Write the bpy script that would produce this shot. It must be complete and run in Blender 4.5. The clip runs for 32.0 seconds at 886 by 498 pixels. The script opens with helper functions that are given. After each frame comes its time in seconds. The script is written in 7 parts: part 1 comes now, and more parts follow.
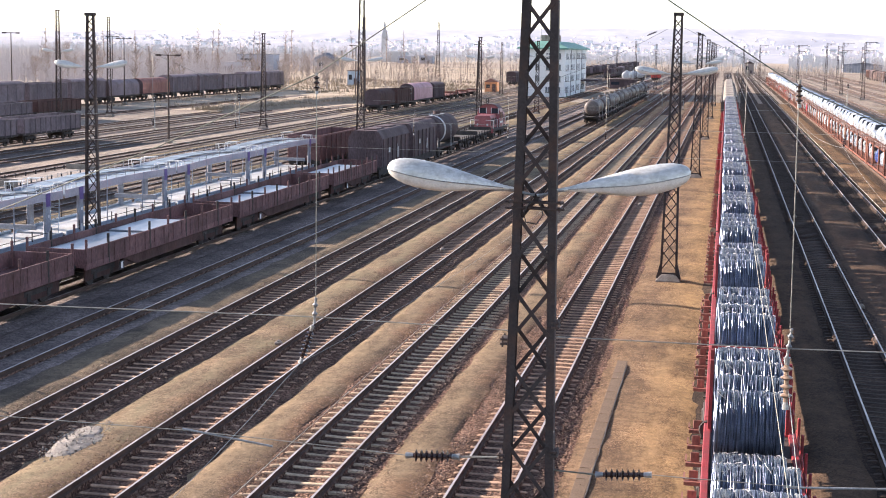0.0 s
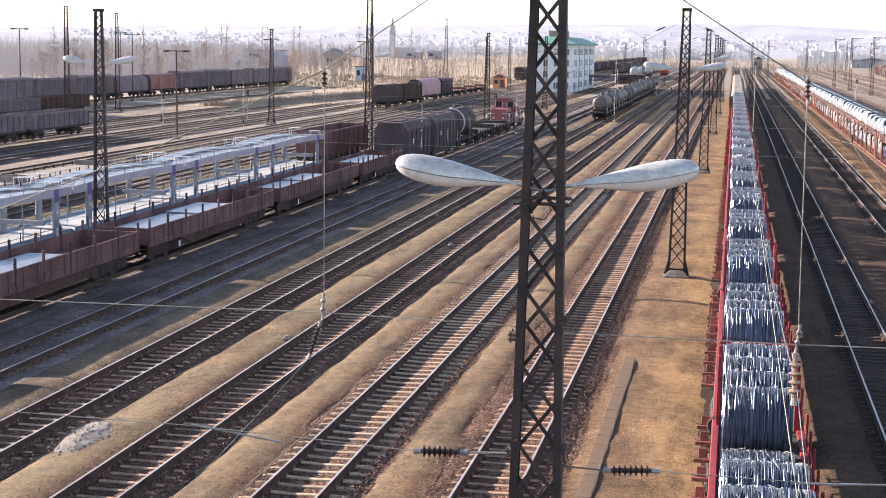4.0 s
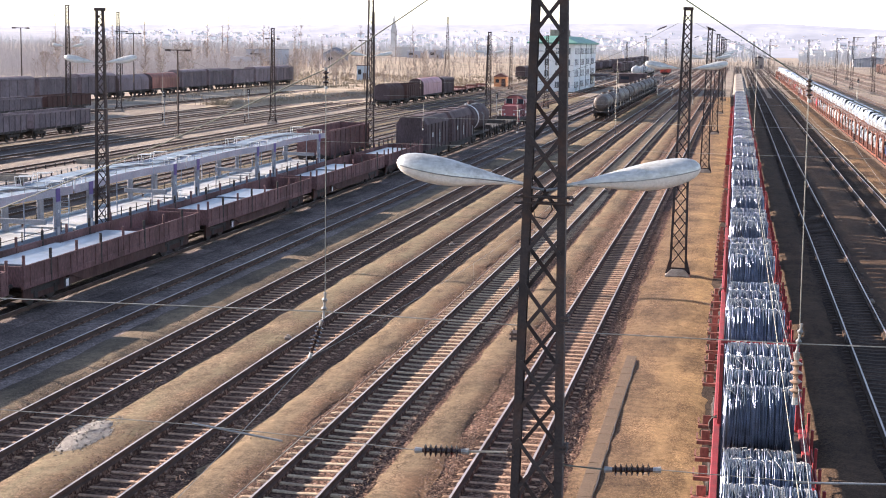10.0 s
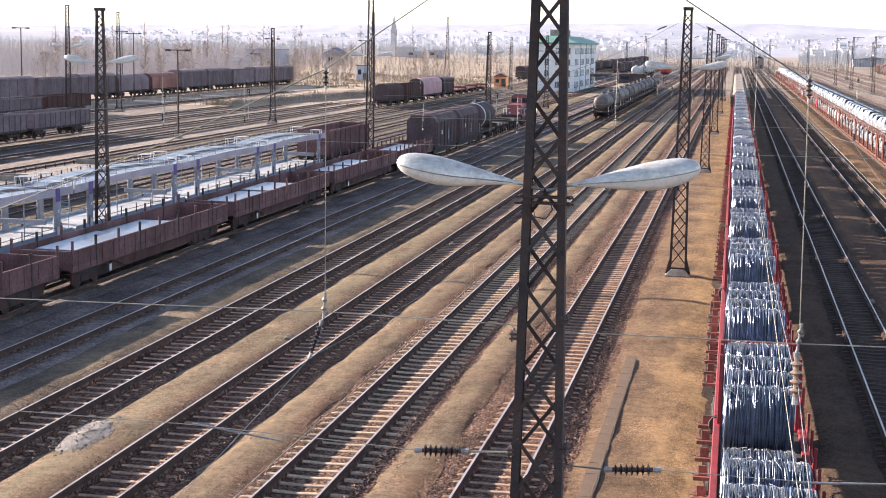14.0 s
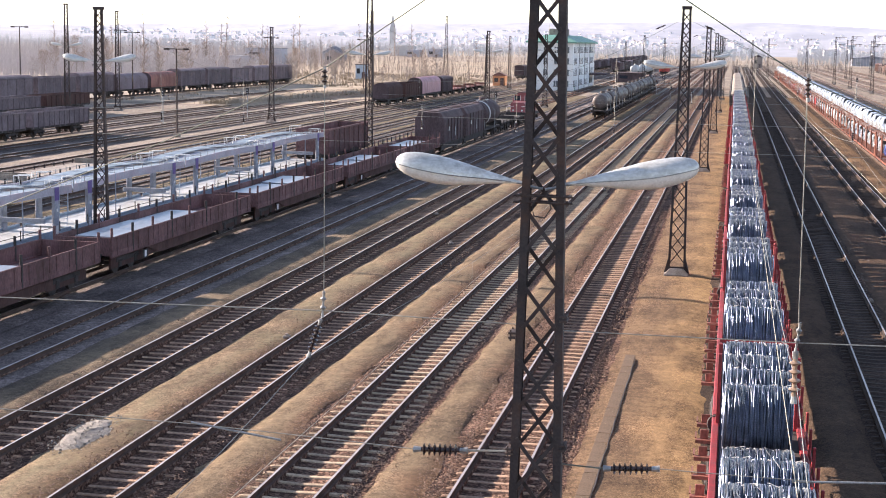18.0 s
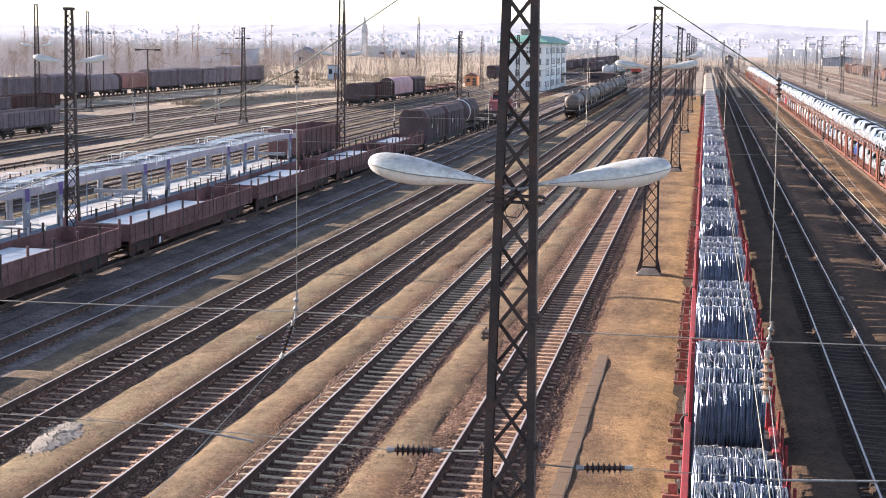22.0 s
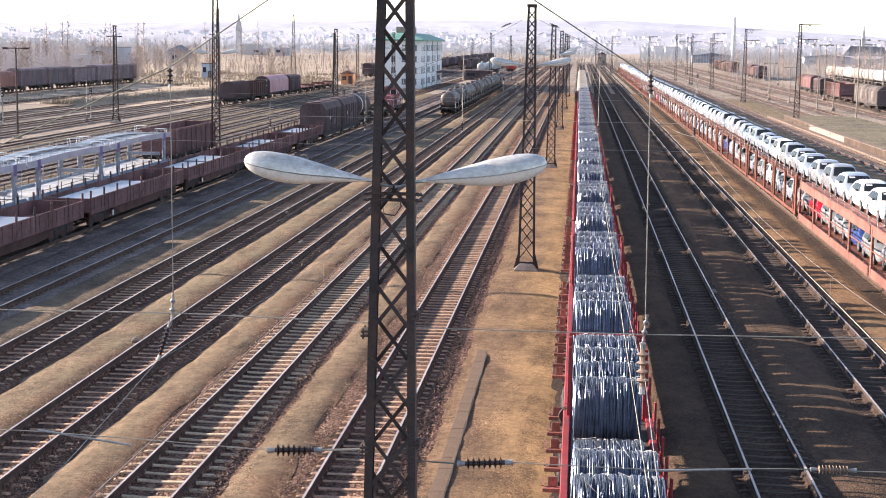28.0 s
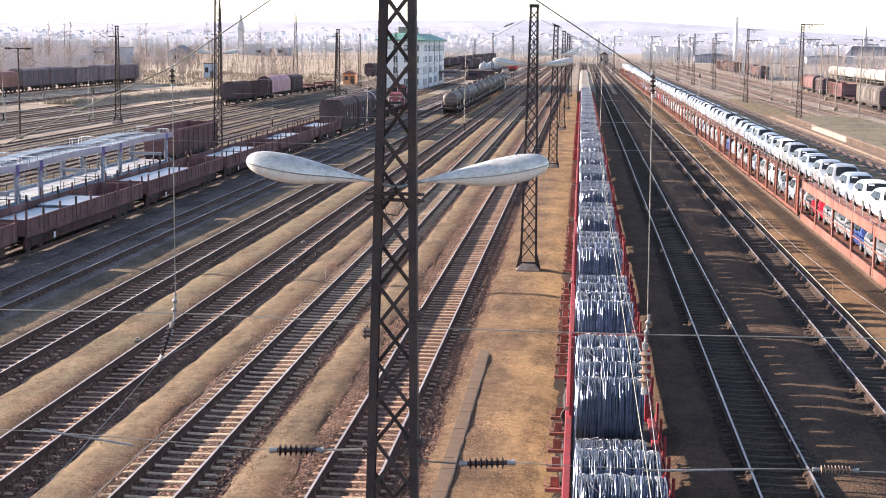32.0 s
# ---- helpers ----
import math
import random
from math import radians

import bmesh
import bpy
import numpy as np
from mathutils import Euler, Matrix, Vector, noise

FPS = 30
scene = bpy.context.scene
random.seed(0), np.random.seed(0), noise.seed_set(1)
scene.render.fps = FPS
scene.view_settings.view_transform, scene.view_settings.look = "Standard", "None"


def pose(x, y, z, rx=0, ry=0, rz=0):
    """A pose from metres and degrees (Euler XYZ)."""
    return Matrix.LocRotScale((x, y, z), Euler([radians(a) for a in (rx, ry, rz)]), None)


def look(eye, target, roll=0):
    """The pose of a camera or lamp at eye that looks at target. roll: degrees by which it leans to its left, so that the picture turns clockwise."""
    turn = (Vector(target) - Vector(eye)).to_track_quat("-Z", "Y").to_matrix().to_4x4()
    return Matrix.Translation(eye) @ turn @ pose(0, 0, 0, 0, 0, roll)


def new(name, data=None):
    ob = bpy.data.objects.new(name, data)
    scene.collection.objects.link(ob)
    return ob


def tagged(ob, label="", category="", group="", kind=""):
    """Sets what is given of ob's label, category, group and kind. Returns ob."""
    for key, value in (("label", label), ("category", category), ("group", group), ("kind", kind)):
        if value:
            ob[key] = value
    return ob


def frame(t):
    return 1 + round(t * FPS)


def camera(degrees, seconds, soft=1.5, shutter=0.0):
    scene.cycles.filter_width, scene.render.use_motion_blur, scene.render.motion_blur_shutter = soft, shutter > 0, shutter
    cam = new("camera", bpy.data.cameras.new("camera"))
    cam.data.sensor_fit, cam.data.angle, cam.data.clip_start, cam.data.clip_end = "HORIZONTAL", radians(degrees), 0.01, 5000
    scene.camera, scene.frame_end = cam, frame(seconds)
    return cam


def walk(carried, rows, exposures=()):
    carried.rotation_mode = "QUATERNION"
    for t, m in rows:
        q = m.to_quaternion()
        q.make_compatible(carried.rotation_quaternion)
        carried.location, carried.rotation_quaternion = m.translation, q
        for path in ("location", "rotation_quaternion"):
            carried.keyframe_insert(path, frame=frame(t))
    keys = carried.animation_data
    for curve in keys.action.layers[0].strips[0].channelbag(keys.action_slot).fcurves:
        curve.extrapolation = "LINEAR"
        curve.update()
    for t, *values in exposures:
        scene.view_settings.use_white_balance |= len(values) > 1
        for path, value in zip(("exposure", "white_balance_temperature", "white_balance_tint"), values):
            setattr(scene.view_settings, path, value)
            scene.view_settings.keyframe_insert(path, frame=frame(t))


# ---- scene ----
# The camera stands on a bridge over the yard, and pans once to the right.
EYE = (0.0, 0.0, 10.84)
cam = camera(33.57, 32.0, soft=1.0)


def aim(yaw, pitch, roll):
    y, p = radians(yaw), radians(pitch)
    way = Vector((math.sin(y) * math.cos(p), math.cos(y) * math.cos(p), -math.sin(p)))
    return look(EYE, Vector(EYE) + 50 * way, roll)


# seconds, turn to the right of the tracks, tilt down, lean
EXPOSURE = (1.86, 6300, 18)
walk(cam, [
    (0.0, aim(-10.711, 7.826, 1.078)), (0.5, aim(-10.589, 7.857, 1.074)), (1.0, aim(-10.71, 7.894, 1.071)),
    (1.5, aim(-10.809, 7.928, 1.076)), (2.0, aim(-10.874, 7.963, 1.063)), (2.5, aim(-10.925, 7.968, 1.053)),
    (3.0, aim(-10.942, 7.968, 1.048)), (3.5, aim(-10.999, 7.995, 1.048)), (5.5, aim(-11.04, 7.999, 1.04)),
    (6.0, aim(-11.038, 8.031, 1.045)), (6.5, aim(-11.051, 8.033, 1.053)), (7.0, aim(-11.066, 8.034, 1.053)),
    (7.5, aim(-11.072, 8.032, 1.048)), (8.0, aim(-11.072, 8.033, 1.042)), (8.5, aim(-11.072, 8.033, 1.038)),
    (9.0, aim(-11.072, 8.033, 1.035)), (9.5, aim(-11.072, 8.033, 1.035)), (10.0, aim(-11.072, 8.033, 1.035)),
    (10.5, aim(-11.072, 8.033, 1.035)), (11.0, aim(-11.072, 8.033, 1.035)), (11.5, aim(-11.072, 8.033, 1.035)),
    (12.0, aim(-11.072, 8.033, 1.035)), (12.5, aim(-11.072, 8.033, 1.035)), (13.0, aim(-11.072, 8.033, 1.035)),
    (13.5, aim(-11.072, 8.033, 1.035)), (14.0, aim(-11.072, 8.033, 1.035)), (14.5, aim(-11.072, 8.033, 1.038)),
    (16.5, aim(-11.1, 8.034, 1.042)), (17.0, aim(-11.036, 8.033, 1.053)), (17.5, aim(-11.038, 8.058, 1.054)),
    (18.0, aim(-11.023, 8.07, 1.054)), (18.5, aim(-11.006, 8.065, 1.052)), (19.0, aim(-11.039, 8.057, 1.047)),
    (19.5, aim(-11.045, 8.066, 1.037)), (20.0, aim(-11.072, 8.066, 1.04)), (20.5, aim(-11.006, 8.032, 1.037)),
    (21.0, aim(-10.907, 8.03, 1.027)), (21.5, aim(-10.604, 8.036, 1.021)), (22.0, aim(-9.953, 8.035, 1.007)),
    (22.5, aim(-9.206, 8.037, 0.984)), (23.0, aim(-8.304, 8.024, 0.97)), (23.5, aim(-7.644, 8.034, 0.955)),
    (24.0, aim(-6.882, 8.012, 0.938)), (24.5, aim(-6.016, 8.035, 0.929)), (25.0, aim(-5.294, 8.059, 0.92)),
    (25.5, aim(-5.023, 8.029, 0.908)), (27.5, aim(-5.132, 8.038, 0.907)), (28.0, aim(-5.158, 8.046, 0.898)),
    (28.5, aim(-5.184, 8.036, 0.889)), (29.0, aim(-5.2, 8.043, 0.887)), (29.5, aim(-5.212, 8.04, 0.889)),
    (30.0, aim(-5.218, 8.044, 0.884)), (30.5, aim(-5.224, 8.043, 0.883)), (31.0, aim(-5.229, 8.043, 0.885)),
    (31.5, aim(-5.233, 8.044, 0.885)), (32.0, aim(-5.242, 8.044, 0.88)),
], exposures=[(0.0, 1.92, *EXPOSURE[1:]), (3.5, *EXPOSURE), (32.0, *EXPOSURE)])

# ---- light ----
SUN = Vector((-1.0, 0.2, 0.345)).normalized()
world = bpy.data.worlds.new("world")
scene.world = world
world.use_nodes = True
wn = world.node_tree.nodes
sky = wn.new("ShaderNodeTexSky")
sky.sky_type, sky.sun_disc = "NISHITA", False
sky.sun_elevation = math.asin(SUN.z)
sky.sun_rotation = math.atan2(SUN.x, SUN.y)
sky.air_density, sky.dust_density, sky.ozone_density, sky.altitude = 1.0, 0.15, 2.0, 300
veil = wn.new("ShaderNodeHueSaturation")              # a thin white veil of haze over the whole sky
veil.inputs["Saturation"].default_value = 0.75
world.node_tree.links.new(sky.outputs[0], veil.inputs["Color"])
world.node_tree.links.new(veil.outputs[0], wn["Background"].inputs[0])
wn["Background"].inputs[1].default_value = 0.088
sun = new("sun", bpy.data.lights.new("sun", "SUN"))
sun.data.energy, sun.data.angle, sun.data.color = 5.0, radians(0.6), (1.0, 0.85, 0.68)
sun.matrix_basis = look(SUN * 100, (0, 0, 0))


# ---- materials ----
def mat(name, col, rough=0.7, metal=0.0, col2=None, scale=3.0, fine=40.0, var=0.35, bump=0.0, stretch=(1, 1, 1),
        dirt=None, dirt_scale=0.6, dirt_amt=0.0, rnd=0.0, spec=0.5, coords="Object"):
    """A paint or mineral surface: two scales of variation, stains of a second tone, relief and a random shift per object."""
    m = bpy.data.materials.new(name)
    m.use_nodes = True
    nt = m.node_tree
    N, L = nt.nodes, nt.links.new
    bsdf = N["Principled BSDF"]
    tc = N.new("ShaderNodeTexCoord")
    mp = N.new("ShaderNodeMapping")
    mp.inputs["Scale"].default_value = stretch
    L(tc.outputs[coords], mp.inputs[0])
    n1 = N.new("ShaderNodeTexNoise")
    n1.inputs["Scale"].default_value, n1.inputs["Detail"].default_value = scale, 5
    n2 = N.new("ShaderNodeTexNoise")
    n2.inputs["Scale"].default_value, n2.inputs["Detail"].default_value = fine, 4
    for n in (n1, n2):
        L(mp.outputs[0], n.inputs["Vector"])
    c2 = col2 or tuple(max(0, c * (1 - var)) for c in col)
    mix = N.new("ShaderNodeMix")
    mix.data_type = "RGBA"
    ramp = N.new("ShaderNodeMapRange")
    ramp.inputs[1].default_value, ramp.inputs[2].default_value = 0.36, 0.64
    L(n1.outputs[0], ramp.inputs[0])
    L(ramp.outputs[0], mix.inputs[0])
    mix.inputs[6].default_value, mix.inputs[7].default_value = (*col, 1), (*c2, 1)
    out = mix.outputs[2]
    g = N.new("ShaderNodeMix")
    g.data_type, g.blend_type = "RGBA", "MULTIPLY"
    g.inputs[0].default_value = 1.0
    fr = N.new("ShaderNodeMapRange")
    fr.inputs[1].default_value, fr.inputs[2].default_value = 0.3, 0.7
    fr.inputs[3].default_value, fr.inputs[4].default_value = 1 - var, 1 + var * 0.6
    L(n2.outputs[0], fr.inputs[0])
    L(out, g.inputs[6])
    L(fr.outputs[0], g.inputs[7])
    out = g.outputs[2]
    if dirt:
        nd = N.new("ShaderNodeTexNoise")
        nd.inputs["Scale"].default_value, nd.inputs["Detail"].default_value, nd.inputs["Roughness"].default_value = dirt_scale, 8, 0.7
        L(tc.outputs[coords], nd.inputs["Vector"])
        dr = N.new("ShaderNodeMapRange")
        dr.inputs[1].default_value, dr.inputs[2].default_value, dr.inputs[4].default_value = 0.48, 0.68, dirt_amt
        L(nd.outputs[0], dr.inputs[0])
        d = N.new("ShaderNodeMix")
        d.data_type = "RGBA"
        L(dr.outputs[0], d.inputs[0])
        L(out, d.inputs[6])
        d.inputs[7].default_value = (*dirt, 1)
        out = d.outputs[2]
    if rnd:
        oi = N.new("ShaderNodeObjectInfo")
        rr = N.new("ShaderNodeMapRange")
        rr.inputs[3].default_value, rr.inputs[4].default_value = 1 - rnd, 1 + rnd
        L(oi.outputs["Random"], rr.inputs[0])
        r = N.new("ShaderNodeMix")
        r.data_type, r.blend_type = "RGBA", "MULTIPLY"
        r.inputs[0].default_value = 1.0
        L(out, r.inputs[6])
        L(rr.outputs[0], r.inputs[7])
        out = r.outputs[2]
    L(out, bsdf.inputs["Base Color"])
    bsdf.inputs["Metallic"].default_value = metal
    bsdf.inputs["Specular IOR Level"].default_value = spec
    rg = N.new("ShaderNodeMapRange")
    rg.inputs[3].default_value, rg.inputs[4].default_value = max(0.03, rough - 0.12), min(1, rough + 0.12)
    L(n1.outputs[0], rg.inputs[0])
    L(rg.outputs[0], bsdf.inputs["Roughness"])
    if bump:
        b = N.new("ShaderNodeBump")
        b.inputs["Strength"].default_value, b.inputs["Distance"].default_value = 1.0, bump
        L(n2.outputs[0], b.inputs["Height"])
        L(b.outputs[0], bsdf.inputs["Normal"])
    return m


def stones(name, a, b, c, size, bump, big=0.25, sand=None, side=None):
    """Loose stones: cells of three tones with gaps between them, and broad stains."""
    m = bpy.data.materials.new(name)
    m.use_nodes = True
    nt = m.node_tree
    N, L = nt.nodes, nt.links.new
    bsdf = N["Principled BSDF"]
    tc = N.new("ShaderNodeTexCoord")
    v = N.new("ShaderNodeTexVoronoi")
    v.inputs["Scale"].default_value = 1 / size
    L(tc.outputs["Object"], v.inputs["Vector"])
    r = N.new("ShaderNodeValToRGB")
    e = r.color_ramp.elements
    e[0].position, e[0].color, e[1].position, e[1].color = 0.2, (*a, 1), 0.9, (*c, 1)
    k = e.new(0.55)
    k.color = (*b, 1)
    sep = N.new("ShaderNodeSeparateColor")
    L(v.outputs["Color"], sep.inputs[0])
    L(sep.outputs[0], r.inputs[0])
    nz = N.new("ShaderNodeTexNoise")
    nz.inputs["Scale"].default_value, nz.inputs["Detail"].default_value = big, 7
    L(tc.outputs["Object"], nz.inputs["Vector"])
    rr = N.new("ShaderNodeMapRange")
    rr.inputs[1].default_value, rr.inputs[2].default_value = 0.3, 0.7
    rr.inputs[3].default_value, rr.inputs[4].default_value = 0.55, 1.45
    L(nz.outputs[0], rr.inputs[0])
    mu = N.new("ShaderNodeMix")
    mu.data_type, mu.blend_type = "RGBA", "MULTIPLY"
    mu.inputs[0].default_value = 1.0
    L(r.outputs[0], mu.inputs[6])
    L(rr.outputs[0], mu.inputs[7])
    out = mu.outputs[2]
    if sand:
        ns = N.new("ShaderNodeTexNoise")
        ns.inputs["Scale"].default_value, ns.inputs["Detail"].default_value, ns.inputs["Roughness"].default_value = 0.9, 8, 0.75
        mps = N.new("ShaderNodeMapping")
        mps.inputs["Scale"].default_value = (1.0, 0.22, 1.0)
        L(tc.outputs["Object"], mps.inputs[0])
        L(mps.outputs[0], ns.inputs["Vector"])
        sr = N.new("ShaderNodeMapRange")
        sr.inputs[1].default_value, sr.inputs[2].default_value = 0.42, 0.66
        L(ns.outputs[0], sr.inputs[0])
        sm = N.new("ShaderNodeMix")
        sm.data_type = "RGBA"
        L(sr.outputs[0], sm.inputs[0])
        L(out, sm.inputs[6])
        sm.inputs[7].default_value = (*sand, 1)
        out = sm.outputs[2]
    nf = N.new("ShaderNodeTexNoise")
    nf.inputs["Scale"].default_value, nf.inputs["Detail"].default_value, nf.inputs["Roughness"].default_value = 2.6, 10, 0.85
    L(tc.outputs["Object"], nf.inputs["Vector"])
    rf = N.new("ShaderNodeMapRange")
    rf.inputs[1].default_value, rf.inputs[2].default_value, rf.inputs[3].default_value, rf.inputs[4].default_value = 0.33, 0.67, 0.46, 1.5
    L(nf.outputs[0], rf.inputs[0])
    mf = N.new("ShaderNodeMix")
    mf.data_type, mf.blend_type = "RGBA", "MULTIPLY"
    mf.inputs[0].default_value = 1.0
    L(out, mf.inputs[6])
    L(rf.outputs[0], mf.inputs[7])
    out = mf.outputs[2]
    if side:                       # x of one edge, x of the other, and the tint at the first
        sx = N.new("ShaderNodeSeparateXYZ")
        L(tc.outputs["Object"], sx.inputs[0])
        add = N.new("ShaderNodeMath")
        add.operation = "MULTIPLY_ADD"
        L(nz.outputs[0], add.inputs[0])
        add.inputs[1].default_value = 2.4
        L(sx.outputs[0], add.inputs[2])
        mr = N.new("ShaderNodeMapRange")
        mr.inputs[1].default_value, mr.inputs[2].default_value = side[0] + 1.2, side[1] + 1.2
        L(add.outputs[0], mr.inputs[0])
        sd = N.new("ShaderNodeMix")
        sd.data_type, sd.blend_type = "RGBA", "MULTIPLY"
        sd.inputs[0].default_value = 1.0
        tint = N.new("ShaderNodeMix")
        tint.data_type = "RGBA"
        tint.inputs[6].default_value, tint.inputs[7].default_value = (*side[2], 1), (*side[3], 1)
        L(mr.outputs[0], tint.inputs[0])
        L(out, sd.inputs[6])
        L(tint.outputs[2], sd.inputs[7])
        out = sd.outputs[2]
    L(out, bsdf.inputs["Base Color"])
    bsdf.inputs["Roughness"].default_value = 0.95
    bsdf.inputs["Specular IOR Level"].default_value = 0.2
    b = N.new("ShaderNodeBump")
    b.invert = True
    b.inputs["Strength"].default_value, b.inputs["Distance"].default_value = 1.0, bump
    L(v.outputs["Distance"], b.inputs["Height"])
    L(b.outputs[0], bsdf.inputs["Normal"])
    return m


def glass_mat(name, col, rough=0.06):
    m = mat(name, col, rough, 0.0, var=0.1, scale=0.8, fine=3.0, spec=0.22)
    return m


M_GROUND = stones("yard_ground", (0.155, 0.122, 0.097), (0.215, 0.172, 0.138), (0.30, 0.25, 0.205), 0.06, 0.02, 0.05, (0.29, 0.245, 0.19))
def sand_path(key, x0, x1):
    """Trodden sand: grey-olive where it starts beside one track, redder and stonier towards the next."""
    olive = key == "t1"
    return stones("sand_path_" + key, (0.084, 0.055, 0.033), (0.135, 0.092, 0.056), (0.25, 0.178, 0.114), 0.030, 0.012, 0.32, (0.198 if olive else 0.225, 0.160 if olive else 0.160, 0.096),
                  (x0 + (.45 if key == "t3" else .6) * (x1 - x0), x1 - .02 * (x1 - x0), (.97, .98, .96), (.74, .62, .57)))


M_PATHY = stones("golden_sand_path", (0.105, 0.067, 0.037), (0.165, 0.11, 0.062), (0.29, 0.205, 0.122), 0.030, 0.010, 0.32, (0.272, 0.19, 0.104), (-2.6, -0.9, (0.72, 0.66, 0.66), (1.26, 1.15, .96)))
M_PATHG = stones("grey_sand_path", (0.072, 0.051, 0.030), (0.115, 0.084, 0.050), (0.21, 0.160, 0.099), 0.032, 0.010, 0.32, (0.20, 0.157, 0.090))
# brown sand with the wire train's shade put into its colour
M_PATHO = stones("shaded_brown_path", (0.041, 0.026, 0.014), (0.066, 0.043, 0.024), (0.13, 0.087, 0.048), 0.032, 0.010, 0.32, (0.126, 0.086, 0.045))
M_PATHR = stones("brown_sand_path", (0.080, 0.046, 0.023), (0.130, 0.077, 0.040), (0.22, 0.136, 0.073), 0.034, 0.012, 0.32, (0.215, 0.131, 0.067), (13.0, 13.9, (1.0, 1.0, 1.0), (.66, .62, .60)))
# left part tinted dark and cool for the slow train's shadow
M_PATHB = stones("wagon_shade_path", (0.072, 0.052, 0.034), (0.115, 0.085, 0.056), (0.21, 0.160, 0.108), 0.032, 0.010, 0.32, (0.20, 0.155, 0.098), (-22.3, -20.9, (0.58, 0.58, 0.64), (1.0, 0.97, 0.94)))
# path colour darkened to stand for the wire train's shade
M_SHADEPATH = stones("shaded_path", (0.036, 0.022, 0.013), (0.054, 0.033, 0.020), (0.088, 0.056, 0.035), 0.05, 0.015, 0.3, (0.09, 0.057, 0.035))
M_BALLAST = stones("ballast", (0.055, 0.03, 0.02), (0.115, 0.062, 0.042), (0.22, 0.135, 0.094), 0.06, 0.06, 0.5)
# dirty bed, darkened further for the shade beside the wire train
M_DARKBED = stones("dark_bed", (0.028, 0.018, 0.012), (0.045, 0.029, 0.020), (0.078, 0.051, 0.036), 0.05, 0.03, 0.3)
# ground tone that stands for the wagons' shadow
M_SHADEBED = stones("shaded_bed", (0.088, 0.070, 0.064), (0.14, 0.113, 0.103), (0.21, 0.17, 0.154), 0.05, 0.03, 0.3)
M_FARBED = stones("old_grey_bed", (0.085, 0.068, 0.06), (0.125, 0.10, 0.088), (0.185, 0.152, 0.135), 0.06, 0.03, 0.2)
M_STONE = mat("ballast_stone", (0.12, 0.068, 0.047), 0.95, var=0.55, scale=9.0, fine=30, col2=(0.30, 0.205, 0.15))
M_GRIT = mat("pale_grit", (0.27, 0.195, 0.125), 0.95, var=0.4, scale=9.0, fine=30)
M_PILE = mat("pale_gravel", (0.31, 0.28, 0.245), 0.95, var=0.4, scale=5, fine=45, bump=0.03)
M_RAILTOP = mat("rail_running_face", (0.44, 0.385, 0.36), 0.42, 0.3, var=0.25, scale=0.8, fine=9, stretch=(1, 0.15, 1))
M_RAIL = mat("rail_rust", (0.115, 0.07, 0.05), 0.85, 0.2, var=0.4, scale=1.5, fine=25)
# darker rust for the two tracks right of the wire train
M_RAILDARK = mat("dark_rail_rust", (0.062, 0.040, 0.030), 0.85, 0.2, var=0.4, scale=1.5, fine=25)
M_RUSTY_SL = mat("rusty_sleeper", (0.54, 0.35, 0.225), 0.9, var=0.35, scale=2.5, fine=22, bump=0.006, rnd=0.3, dirt=(0.12, 0.06, 0.04), dirt_scale=3.0, dirt_amt=0.55)
M_CONC_SL = mat("concrete_sleeper", (0.56, 0.425, 0.28), 0.9, var=0.3, scale=2.5, fine=22, bump=0.006, rnd=0.2, dirt=(0.16, 0.09, 0.055), dirt_scale=3.5, dirt_amt=0.6)
M_WOOD_SL = mat("tarred_sleeper", (0.090, 0.064, 0.048), 0.9, var=0.4, scale=2.5, fine=30, bump=0.008, rnd=0.25, stretch=(0.3, 1, 1))
M_STEEL = mat("mast_steel", (0.05, 0.04, 0.04), 0.7, 0.3, var=0.35, scale=2, fine=30, dirt=(0.09, 0.045, 0.028), dirt_scale=2.5, dirt_amt=0.6)
M_STEEL2 = mat("mast_steel_worn", (0.075, 0.055, 0.05), 0.75, 0.3, var=0.35, scale=2, fine=30, dirt=(0.10, 0.055, 0.035), dirt_scale=2.5, dirt_amt=0.6)
M_CONC = mat("concrete", (0.30, 0.26, 0.22), 0.92, var=0.3, scale=1.5, fine=18, bump=0.01, dirt=(0.12, 0.09, 0.07), dirt_scale=1.3, dirt_amt=0.6)
M_LAMP = mat("lamp_shell", (0.60, 0.61, 0.59), 0.34, 0.3, var=0.22, scale=3, fine=30, stretch=(0.4, 1, 1), dirt=(0.27, 0.27, 0.25), dirt_scale=6.5, dirt_amt=0.7)
M_LAMPGLASS = mat("lamp_bowl", (0.70, 0.68, 0.64), 0.3, 0.0, var=0.12, scale=3, fine=40, dirt=(0.38, 0.34, 0.29), dirt_scale=4.0, dirt_amt=0.5)
M_CONTACT = mat("bright_contact_wire", (0.55, 0.49, 0.36), 0.45, 0.5, var=0.25, scale=2, fine=20)
M_WIRE = mat("copper_wire", (0.36, 0.345, 0.30), 0.45, 0.6, var=0.25, scale=2, fine=20)
M_ROPE = mat("green_rope", (0.16, 0.17, 0.14), 0.6, 0.5, var=0.25, scale=2, fine=20)
M_INS = mat("brown_porcelain", (0.05, 0.032, 0.028), 0.25, var=0.3, scale=6, fine=30)
M_INSW = mat("tan_porcelain", (0.33, 0.235, 0.17), 0.3, var=0.3, scale=6, fine=30)
M_GALV = mat("galvanised", (0.33, 0.335, 0.33), 0.55, 0.5, var=0.3, scale=4, fine=30)
M_RED = mat("red_wagon_paint", (0.31, 0.024, 0.03), 0.6, var=0.3, scale=1.2, fine=20, dirt=(0.10, 0.03, 0.025), dirt_scale=1.4, dirt_amt=0.7)
